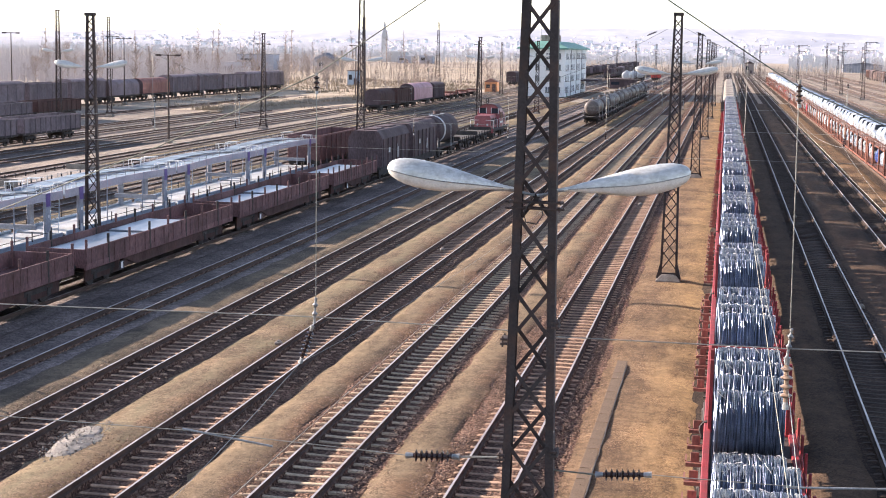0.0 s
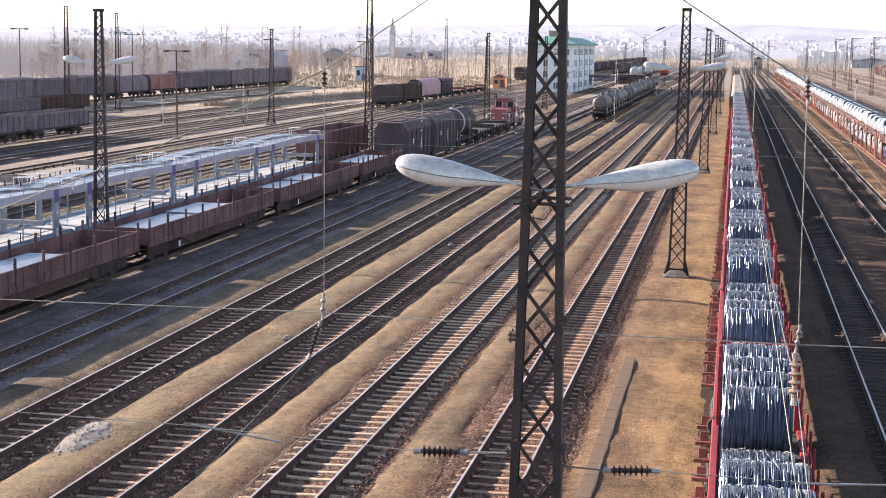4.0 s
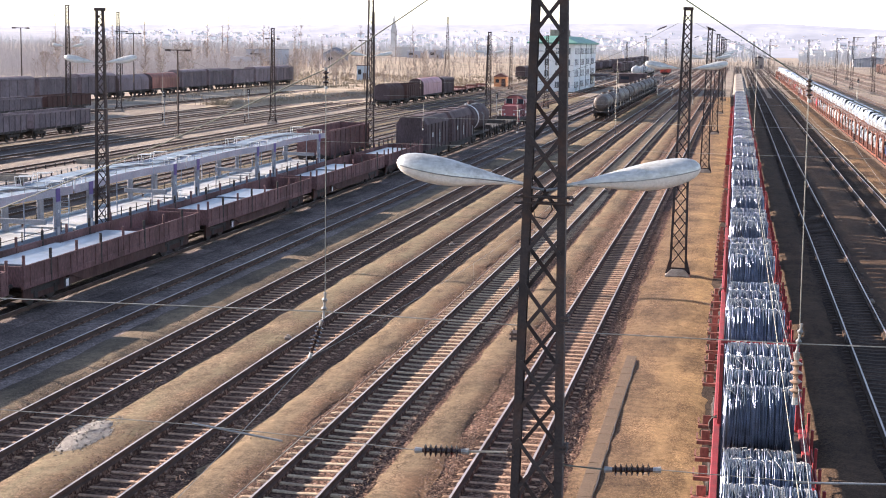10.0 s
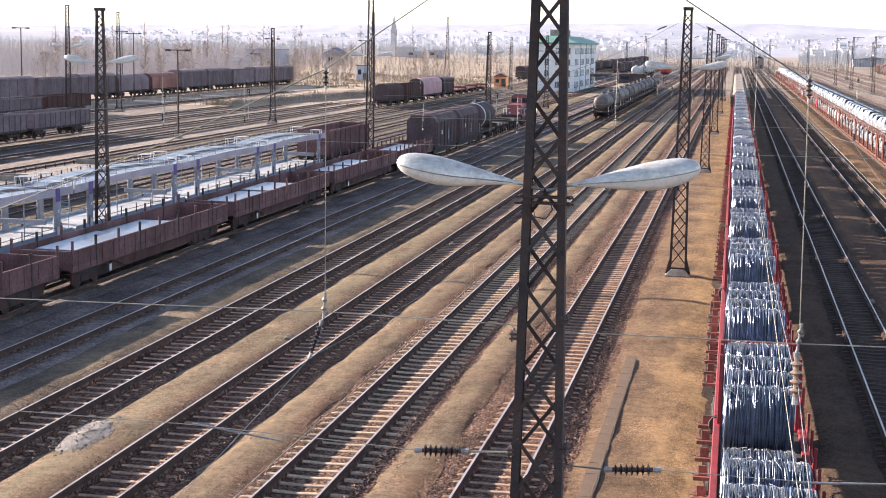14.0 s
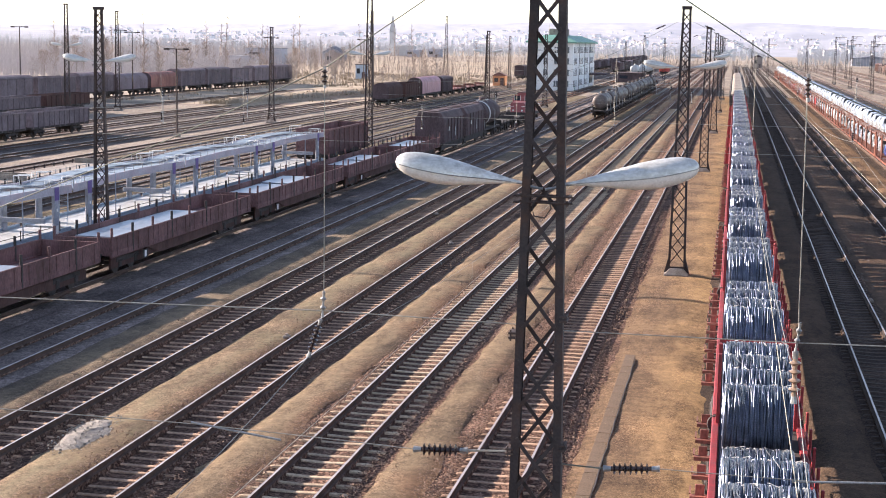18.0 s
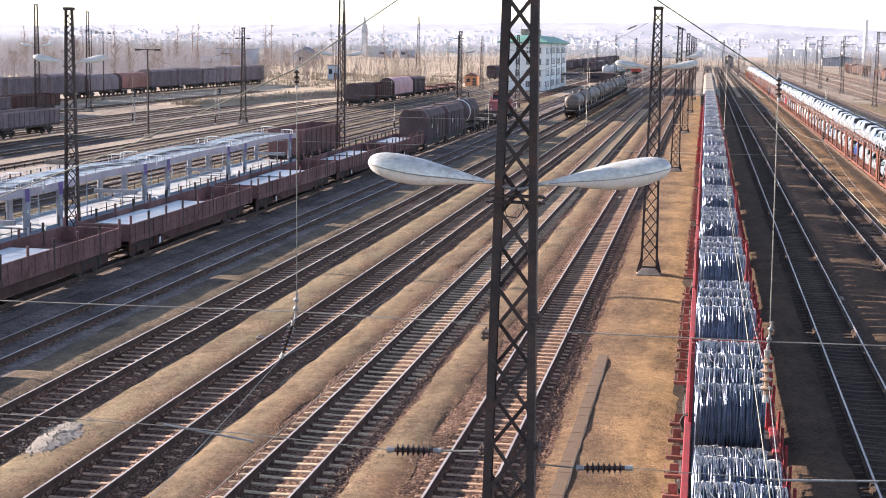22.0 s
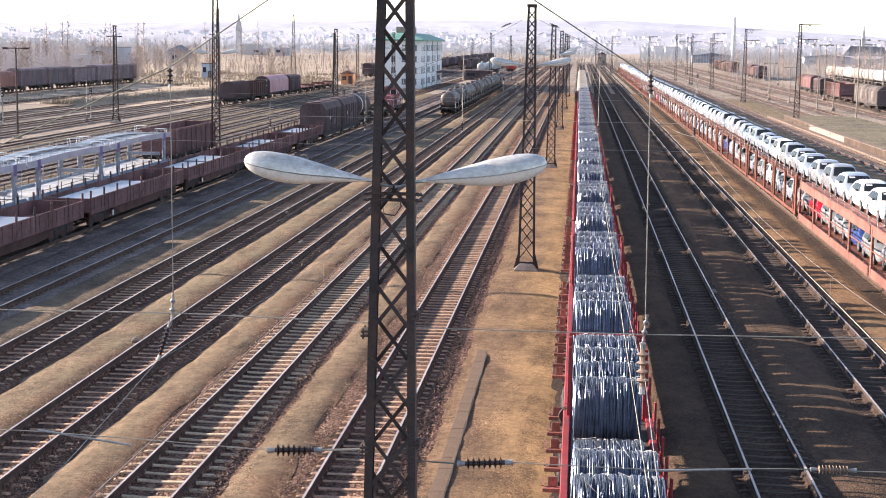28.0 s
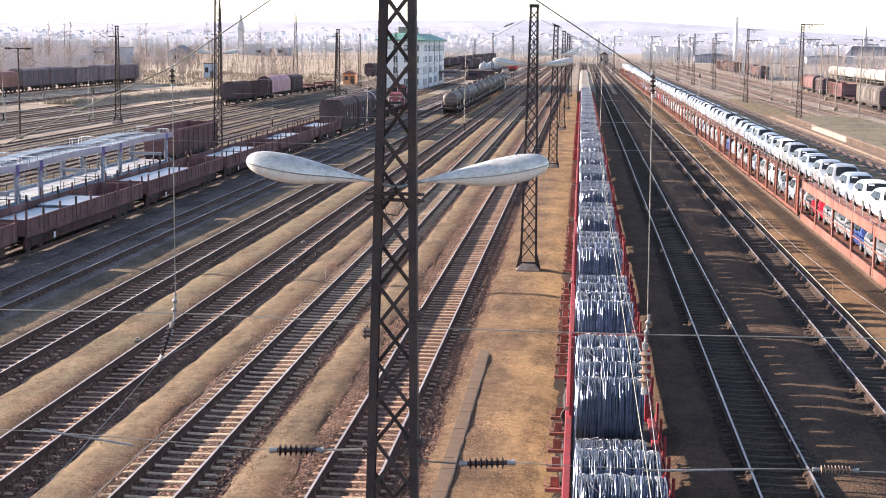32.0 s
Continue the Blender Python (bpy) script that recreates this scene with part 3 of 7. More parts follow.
BED = {"t0": -0.238, "t1": -0.318, "t2": -0.318, "t3": -0.262, "t4": -0.270, "t6": -0.272, "t7": -0.272, "t8": -0.236}
DEEP = {"t1": -0.06, "t2": -0.06, "t3": 0.014, "t4": -0.012}      # how far sleepers lie below the usual height


def track(key, x, y0, y1, concrete, near0, near1, name):
    t = thing(name, (x, 0, 0), ("straight railway track on pale concrete sleepers in brown ballast" if concrete is True else "straight railway track on rusty brown sleepers set in sand" if concrete
                                else "straight railway track on dark tarred sleepers in dirty ballast"), "railway track", kind="structure")
    far_side = key[0] == "r" or key in FAR_LEFT or key == "m1"
    bed = strip(-1.85, 1.85, y0, y1, BED.get(key, -0.27), 8, 1.0 if near1 > near0 else 6.0, 0.016, 0.004 if near1 > near0 else 0.06)
    part("ballast_bed", bed, M_SHADEBED if key in ("m1", "t0") else M_FARBED if far_side else M_DARKBED if concrete is False and x > -10 else M_BALLAST, t, "dirty crushed stone ballast" if concrete is False and x > -10 else "crushed brown stone ballast", smooth=True)
    rm = rail_mesh(y0, y1).mesh("rail", [M_RAILDARK if key in ("t6", "t7") else M_RAIL, M_RAILTOP])
    for sx in (-0.753, 0.753):
        part("rail", rm, None, t, "rusty rail with a bright running face", at=(sx, 0, 0))
        if key in BED:
            part("packed_ballast", Build().loft([[(sx - .13, y, -.345), (sx - .072, y, -.168), (sx + .072, y, -.168), (sx + .13, y, -.345)] for y in (y0, 300)]), M_DARKBED if key in ("t6", "t7", "t8") else M_BALLAST, t, "ballast packed under the rail")
    rest, plates = Build(), Build()
    y = y0 + 0.3
    me = {True: ME_CONC, False: ME_WOOD, 2: ME_RUSTY}[concrete]
    while y < y1:
        if near0 <= y < near1:
            for sx in (-.753, .753):
                plates.box(sx - .09, sx + .09, y - .07, y + .07, -.235 + DEEP.get(key, 0), -.163)
            part("sleeper", me, None, t, at=pose(random.uniform(-.03, .03), y + random.uniform(-.02, .02), DEEP.get(key, 0) + random.uniform(-.008, .004), 0, 0, random.uniform(-.5, .5)))
        elif y < 260 and not far_side:
            rest.box(-1.1, 1.1, y - 0.08, y + 0.08, -0.4, -0.23 + DEEP.get(key, 0))
        y += 0.65
    if rest.v:
        part("fastenings", plates, M_DARKBED if x > 0 else M_STONE, t, kind="stuff")
        part("far_sleepers", rest, {True: M_CONC_SL, False: M_WOOD_SL, 2: M_RUSTY_SL}[concrete], t, kind="stuff")
    return t


track("m1", TRACKS["m1"], -40, FAR_END, False, 0, 0, "track_1")
track("t0", TRACKS["t0"], -40, FAR_END, False, 42, 84, "track_2")
track("t1", TRACKS["t1"], -40, FAR_END, 2, 32, 100, "track_3")
track("t2", TRACKS["t2"], -40, FAR_END, 2, 28, 100, "track_4")
track("t3", TRACKS["t3"], -40, FAR_END, True, 28, 110, "track_5")
track("t4", TRACKS["t4"], -40, FAR_END, 2, 28, 110, "track_6")
track("t5", TRACKS["t5"], -40, FAR_END, False, 0, 0, "track_7")
track("t6", TRACKS["t6"], -40, FAR_END, False, 30, 90, "track_8")
track("t7", TRACKS["t7"], -40, FAR_END, False, 34, 95, "track_9")
track("t8", TRACKS["t8"], -40, FAR_END + 60, False, 0, 0, "track_10")
ENDS = {"m8": 330, "m9": 250, "m10": 235, "m11": 232, "m12": 300, "m13": 350}
for i, key in enumerate(["m2", "m3", "m4", "m5", "m6", "m7", "m8", "m9", "m10", "m11", "m12", "m13", "r1", "r2", "r3", "r4", "r5", "r6"]):
    track(key, TRACKS[key], 40, ENDS.get(key, FAR_END), False, 0, 0, "track_%d" % (11 + i))

# ---- lattice masts with twin lamps ----


def lamp_head(sign):
    """A drop-shaped lamp housing that rises from its thin neck at the mast to its blunt outer end, widest past its middle, in an upper shell and a lower bowl."""
    up, lo = [], []
    lift = 0.82 if sign < 0 else 1.02
    prof = [(0.24, 0.016, 0.0), (0.42, 0.030, 0.024), (0.6, 0.062, 0.05), (0.8, 0.098, 0.078), (1.0, 0.138, 0.103), (1.2, 0.172, 0.130), (1.4, 0.188, 0.163),
            (1.58, 0.186, 0.198), (1.72, 0.168, 0.226), (1.82, 0.140, 0.246), (1.89, 0.106, 0.258), (1.93, 0.068, 0.264), (1.95, 0.022, 0.268)]
    for r, h, c in prof:
        w, z = h * 0.82, c * lift - 0.16 * h          # the seam runs a little below the middle
        top, low = 1.16 * h, 0.84 * h
        up.append([(sign * r, w * math.cos(a), z + top * math.sin(a)) for a in [math.pi * k / 14 for k in range(15)]])
        lo.append([(sign * r, 0.965 * w * math.cos(a), z - low * math.sin(a)) for a in [math.pi * k / 14 for k in range(15)]])
    return Build().loft(up), Build().loft(lo), [(r, h * 0.82, c * lift - 0.16 * h) for r, h, c in prof]


ME_SHELL = {s: lamp_head(s)[0].mesh("lamp_shell", M_LAMP, True) for s in (-1, 1)}
ME_BOWL = {s: lamp_head(s)[1].mesh("lamp_bowl", M_LAMPGLASS, True) for s in (-1, 1)}


def mast(x, y, h=12.4, w0=0.86, w1=0.42, lamps=True, near=False, lamp_z=9.3, steel=None, cap=True, panels=24, arm=False, base_w=1.25, label="", pitch=.405, top_gap=.42):
    steel = steel or M_STEEL
    t = thing("lattice_mast", (x, y, -0.2), label or "dark lattice steel mast on a concrete foot" + (" with two drop-shaped lamps" if lamps else ""), "mast", "lattice masts of the yard")
    def wid(z):
        return (w0 + (w1 - w0) * z / h) / 2
    cw, cd, f = w1 * .25, w1 * .36, 0.016        # channel width, depth and flange
    for sx in (-1, 1):
        b = Build()
        rings = []
        for z in (.25, h):
            x1 = wid(z)
            d = cd / 2 * (wid(z) / wid(h)) ** .5
            rings.append([(sx * (x1 - cw), -d, z), (sx * x1, -d, z), (sx * x1, d, z), (sx * (x1 - cw), d, z),
                          (sx * (x1 - cw), d - f, z), (sx * (x1 - f), d - f, z), (sx * (x1 - f), -d + f, z), (sx * (x1 - cw), -d + f, z)])
        b.loft(rings)
        part("leg", b, steel, t)
    bw = .05 * w1 / .42
    zs = [h - top_gap]                  # crosses stand further apart towards the foot, in front and behind by turns
    while zs[-1] > 1.15:
        zs.append(zs[-1] - (pitch + .019 * (h - zs[-1])))
    joined = Build()
    for yy in (-1, 1):
        for i in range(len(zs)):
            if (i % 2 == 0) == (yy > 0):
                continue
            zm = zs[i]
            hx = 1.3 * (wid(zm) - cw * .6)
            za, zb = zm - hx, zm + hx
            a, c = wid(za) - cw * .6, wid(zb) - cw * .6
            d = cd / 2 * (wid(za) / wid(h)) ** .5
            b = Build() if near else joined
            for s in (-1, 1):
                b.beam((s * a, yy * (d + .012 + .006 * s), za), (-s * c, yy * (d + .012 + .006 * s), zb), 0.012, bw)
            if near:
                part("cross_brace", b, steel, t)
    if not near:
        part("bracing", joined, steel, t, kind="stuff")
    b = Build()
    w = base_w / 2
    b.loft([[(-w, -w * .9, -0.25), (w, -w * .9, -0.25), (w, w * .9, -0.25), (-w, w * .9, -0.25)],
            [(-w * .95, -w * .85, 0.06), (w * .95, -w * .85, 0.06), (w * .95, w * .85, 0.06), (-w * .95, w * .85, 0.06)],
            [(-w * .5, -w * .45, 0.34), (w * .5, -w * .45, 0.34), (w * .5, w * .45, 0.34), (-w * .5, w * .45, 0.34)]])
    part("foot", b, M_CONC, t, "dirty concrete foot")
    b = Build()
    for sx in (-1, 1):                   # splayed steel shoes
        b.loft([[(sx * (wid(0) - cw), -.14, .12), (sx * (wid(0) + .17), -.2, .12), (sx * (wid(0) + .17), .2, .12), (sx * (wid(0) - cw), .14, .12)],
                [(sx * (wid(.8) - cw), -.1, .8), (sx * (wid(.8) + .012), -.12, .8), (sx * (wid(.8) + .012), .12, .8), (sx * (wid(.8) - cw), .1, .8)]])
    b.box(-wid(0), wid(0), -.15, -.13, .13, .42)
    part("shoe", b, steel, t)
    if cap:
        b = Build().box(-wid(h) - .03, wid(h) + .03, -wid(h) * .8 - .03, wid(h) * .8 + .03, h - 0.14, h + 0.02, c=0.02)
        part("cap_plate", b, steel, t)
    if lamps:
        lz = lamp_z + 0.2
        for s in (-1, 1):
            arm_b = Build().path([(s * 0.02, -.03 * s, lz - 0.07), (s * 0.14, 0, lz - 0.05), (s * 0.28, 0, lz - 0.005), (s * 0.46, 0, lz + 0.022)], 0.02, 6)
            part("lamp_arm", arm_b, M_GALV, t)
            lp = part("lamp", ME_SHELL[s], None, t, "pale weathered drop-shaped lamp housing", at=(0, 0, lz))
            part("bowl", ME_BOWL[s], None, lp, "dusty milky lamp bowl")
            if near:
                sm = Build()
                for k in (-1, 1):
                    sm.path([(s * r, k * w, z) for r, w, z in lamp_head(s)[2][1:]], .007, 5)
                part("seam", sm, M_GALV, lp, "dark seam round the lamp")
        for zz in (-.17, -.25):              # thin clamp bars with bolts past the legs
            b = Build().box(-wid(lz) - .11, wid(lz) + .11, -cd * .62, -cd * .62 + .03, lz + zz, lz + zz + .025, c=.006)
            b.box(-wid(lz) - .08, wid(lz) + .08, cd * .55, cd * .55 + .03, lz + zz, lz + zz + .025, c=.006)
            for q in (-1, 1):
                b.tube((q * (wid(lz) + .06), -cd * .75, lz + zz + .012), (q * (wid(lz) + .06), cd * .75, lz + zz + .012), .016, n=6)
            part("clamp", b, M_STEEL2, t)
        if near:
            loop = Build().path([(.05, -.12, lz - .1), (.12, -.16, lz - .3), (.04, -.18, lz - .42), (-.1, -.17, lz - .4), (-.13, -.14, lz - .28), (-.05, -.1, lz - .15)], .01, 5)
            part("lamp_cable", loop, M_UNDER, t, "dark slack lamp cable")
    if arm:
        for zz, ln in ((h - .1, 3.0), (h - 2.15, 2.7)):
            b = Build().beam((-.25, 0, zz), (ln, 0, zz), .09, .11)
            b.beam((.2, 0, zz - .75), (ln * .45, 0, zz - .05), .05)
            part("bracket", b, steel, t)
            for xx in (1.0, 2.1) if zz < h - 1 else (1.1,):
                v = Build()
                for q in (-1, 1):
                    v.tube((xx + q * .3, 0, zz - .05), (xx, 0, zz - .75), .05, .035, n=6)
                part("hanger", v, M_INSW, t, "pale insulators hanging in a V")
    return t


MAST_ROWS = [18.65, 71.3, 131.5, 190.0, 249.0, 309.0]
for i, y in enumerate(MAST_ROWS):
    mast(-2.33, y, h={0: 12.9, 1: 12.85}.get(i, 12.6), near=i < 2, lamp_z={0: 9.05, 1: 9.77}.get(i, 9.8), top_gap=1.5 if i == 0 else .5, pitch=.41)

# ---- wagons ----
def wheelset(y, r=0.46, g=0.753):
    b = Build()
    for sx in (-1, 1):
        b.tube((sx * (g - 0.06), y, r), (sx * (g + 0.07), y, r), r, n=18)
    b.tube((-g, y, r), (g, y, r), 0.08, n=8)
    return b


def running_gear(t, L, bogies=True, pivot=None, axle=None, far=False, r=0.46, bz=1.05):
    """Bogies or axles, buffers and couplings under a wagon of length L that starts at y = 0."""
    ys = ([pivot or 2.4, L - (pivot or 2.4)]) if bogies else [axle or 2.2, L - (axle or 2.2)]
    whole = Build()
    for y in ys:
        u = whole if far else Build()
        axles = (y - 0.9, y + 0.9) if bogies else (y,)
        for a in axles:
            for sx in (-1, 1):
                u.box(sx - 0.09, sx + 0.09, a - 0.16, a + 0.16, 0.30, 0.66, c=0.03)
                if not bogies:
                    u.box(-0.95, 0.95, a - 0.05, a + 0.05, 0.62, 0.72)
                    u.box(sx - 0.1, sx + 0.1, a - 0.6, a + 0.6, 0.66, 0.76, c=0.02)
        if bogies:
            for sx in (-1, 1):
                u.box(sx - 0.05, sx + 0.05, y - 1.3, y + 1.3, 0.51, 0.78, c=0.03)
            u.box(-0.95, 0.95, y - 0.2, y + 0.2, 0.46, 0.81, c=0.03)
        if far:
            for a in axles:
                w = wheelset(a, r)
                whole.add(w.v, w.f)
        else:
            g = part("bogie" if bogies else "axle_guard", u, M_UNDER, t)
            for a in axles:
                part("wheelset", wheelset(a, r), M_WHEEL, g, smooth=True)
    for e, d in ((0.0, -1), (L, 1)):
        for sx in (-0.875, 0.875):
            b = whole if far else Build()
            b.tube((sx, e, bz), (sx, e + d * 0.52, bz), 0.085, n=10)
            b.tube((sx, e + d * 0.52, bz), (sx, e + d * 0.57, bz), 0.23, 0.25, n=14)
            if not far:
                part("buffer", b, M_UNDER, t, smooth=True)
        if not far:
            part("coupling", Build().box(-0.06, 0.06, min(e, e + d * 0.45), max(e, e + d * 0.45), bz - .15, bz, c=0.02), M_UNDER, t)
    if far:
        part("running_gear", whole, M_UNDER, t, kind="stuff")


# ---- train loaded with wire rod on the fifth track ----
SQUASH = 0.77      # the bundles stand a little higher than they are long


def coil_mesh(seed, W=1.46, R=0.70):
    """A bundle of wire rod: rings of strand round an axis across the wagon, packed unevenly, with loose loops over the top."""
    rs = random.Random(seed)
    b = Build()
    n = 22
    x = -W / 2
    while x < W / 2:
        r = R * (1 + rs.uniform(-0.035, 0.03)) * (1 - 0.05 * abs(x / (W / 2)) ** 4)
        ph, am, tw = rs.uniform(0, 6.28), rs.uniform(0.0, 0.022), rs.uniform(-0.05, 0.05)
        sag = rs.uniform(-0.01, 0.03)
        wr = rs.uniform(0.013, 0.021)
        vs, fs = [], []
        for i in range(n):
            a = 2 * math.pi * i / n
            rr = r + am * math.sin(3 * a + ph) + (sag if math.sin(a) > 0.4 else 0)
            cx = x + tw * math.sin(a + ph)
            c, s = math.cos(a), math.sin(a)
            for dx, dr in ((-wr, -wr * .4), (0, wr), (wr, -wr * .4)):
                vs.append((cx + dx, SQUASH * (rr + dr) * c, (rr + dr) * s))
        for i in range(n):
            j = (i + 1) % n
            fs += [(3 * i, 3 * i + 1, 3 * j + 1, 3 * j), (3 * i + 1, 3 * i + 2, 3 * j + 2, 3 * j + 1)]
        b.add(vs, fs)
        x += rs.uniform(0.020, 0.034)
    return b


def loose_strands(seed, W=1.46, R=0.70):
    """Loops that have sprung from the bundle, over its top and partly down its sides, coloured bright for sunlight."""
    rs = random.Random(seed)
    b = Build()
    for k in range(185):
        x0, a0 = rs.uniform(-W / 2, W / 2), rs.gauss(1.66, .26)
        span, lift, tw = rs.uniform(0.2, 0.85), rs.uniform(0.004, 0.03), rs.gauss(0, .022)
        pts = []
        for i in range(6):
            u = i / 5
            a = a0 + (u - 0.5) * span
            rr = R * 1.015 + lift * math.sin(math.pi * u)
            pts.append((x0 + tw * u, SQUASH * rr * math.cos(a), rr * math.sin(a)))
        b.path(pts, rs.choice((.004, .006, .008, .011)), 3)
    for k in range(5):                     # a few wild loops that stand off
        x0, a0, d = rs.uniform(-W / 2 + .1, W / 2 - .1), rs.gauss(1.6, .2), rs.choice([-1, 1]) * rs.uniform(.08, .22)
        pts = []
        for i in range(8):
            u = i / 7
            a, rr = a0 + (u - .5) * .7, R * 1.03 + .05 * math.sin(math.pi * u)
            pts.append((x0 + d * math.sin(math.pi * u), SQUASH * rr * math.cos(a), rr * math.sin(a)))
        b.path(pts, .006, 3)
    return b


# filler drum behind the strands, darker than the wire itself
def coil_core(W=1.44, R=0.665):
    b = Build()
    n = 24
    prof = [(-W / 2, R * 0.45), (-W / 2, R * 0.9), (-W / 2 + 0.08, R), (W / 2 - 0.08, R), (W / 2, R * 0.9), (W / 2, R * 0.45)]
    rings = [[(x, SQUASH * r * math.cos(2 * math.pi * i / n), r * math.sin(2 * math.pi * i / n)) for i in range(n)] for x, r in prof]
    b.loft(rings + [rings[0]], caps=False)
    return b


LOOSE = [loose_strands(s).mesh("loose_strands", M_COILSUNLIT) for s in (21, 22, 23, 24)]
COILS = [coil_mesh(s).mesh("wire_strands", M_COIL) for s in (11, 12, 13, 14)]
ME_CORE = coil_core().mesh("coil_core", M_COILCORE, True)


def wire_coil(y, z, k=0):
    t = thing("wire_rod_coil", pose(TRACKS["t5"] + 0.005 + random.uniform(-.03, .03), y, z, random.uniform(-4, 4), 0, random.uniform(-2, 2)), "blue-grey bundle of steel wire rod with sunlit-coloured loose strands", "wire coil", "coils of wire rod")
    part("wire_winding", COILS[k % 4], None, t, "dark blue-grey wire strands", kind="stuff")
    part("loose_wire", LOOSE[(k * 7 + 3) % 4], None, t, "sprung wire loops with sunlight put into their colour", kind="stuff")
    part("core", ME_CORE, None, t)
    return t


def flat_wagon(y0, L, far=False):
    """A red flat wagon with side beams, brackets and short stakes for coils."""
    t = thing("flat_wagon", (TRACKS["t5"], y0, 0), "red flat wagon with side stakes loaded with wire rod", "wagon", "wagons of the wire train")
    for sx in (-1, 1):
        xb = 1.22 if sx > 0 else -0.90
        b = Build().box(xb - 0.09, xb + 0.09, 0.0, L if sx > 0 else L + 1.14, 0.92, 1.24, c=0.02)
        part("side_beam", b, M_RED, t)
    b = Build().box(-0.81, 1.13, 0.05, L - 0.05, 1.05, 1.16)
    part("floor", b, M_UNDER, t)
    for e in (0.06, L - 0.06):
        if e < 1:
            part("end_bar", Build().box(-0.90, 1.14, e + 0.2, e + 0.27, 3.04, 3.12, c=0.015), M_RED, t)
        for sx in (-.85, 1.1):
            part("end_post", Build().box(sx - .05, sx + .05, e - .05, e + .05, 1.2, 3.05, c=0.01), M_RED, t)
        part("end_sill", Build().box(-0.99, 1.3, e - 0.07, e + 0.07, 0.82, 1.22, c=0.02), M_RED, t)
    far_bits = Build()
    for i in range(11):
        y = 4.78 + i * 1.605
        b = Build()
        b.box(-1.38, -0.99, y - 0.14, y + 0.06, 0.90, 0.93, c=0.01)
        b.box(-1.38, -0.99, y - 0.15, y - 0.13, 0.84, 0.93)
        b.box(-1.27, -1.06, y - 0.02, y + 0.02, 0.93, 1.17, c=0.01)
        b.box(-1.40, -1.36, y - 0.05, y + 0.5, 0.95, 0.98)
        b.box(-1.21, -1.10, y + 0.02, y + 0.16, 1.02, 1.14, c=0.02)
        if far:
            far_bits.add(b.v, b.f)
        else:
            part("bracket", b, M_FADED, t)
    m = int(L / 1.53)
    for i in range(m):
        y = (i + 0.5) * L / m
        b = Build().box(1.31, 1.38, y - 0.045, y + 0.045, 0.95, 1.85, c=0.012)
        if far:
            far_bits.add(b.v, b.f)
        else:
            part("stake", b, M_RED, t)
    if far:
        part("stakes", far_bits, M_RED, t, kind="stuff")
    b = Build().box(1.31, 1.35, 0.2, L - 0.2, 1.28, 1.40, c=0.01)
    part("side_rail", b, M_RED, t)
    b = Build().box(-0.9, 0.9, 1, L - 1, 0.75, 1.05)
    part("centre_sill", b, M_UNDER, t)
    running_gear(t, L, far=far)
    return t


k = 0
for w in range(-2, 10):
    y0 = 38.75 + 21.0 * w
    flat_wagon(y0, 19.8, y0 > 110)
    for i in range(13):                    # the lower row fills the wagon
        wire_coil(y0 + (.44 if w == -1 else 1.0) + 1.53 * i * .985 + random.uniform(-.03, .03), 1.87, k)
        k += 1
    for i in (0.78, 1.78, 2.78, 3.78, 7.54, 8.54, 9.54, 10.54) if w == -1 else (0, 1, 2, 3, 7, 8, 9, 10):    # the upper ones lie in the hollows
        wire_coil(y0 + 1.0 + .765 + 1.53 * i + random.uniform(-.04, .04), 3.02, k)
        k += 1


# ---- slow train of stake wagons on the first track, drawn by a red engine ----
MOVING = []


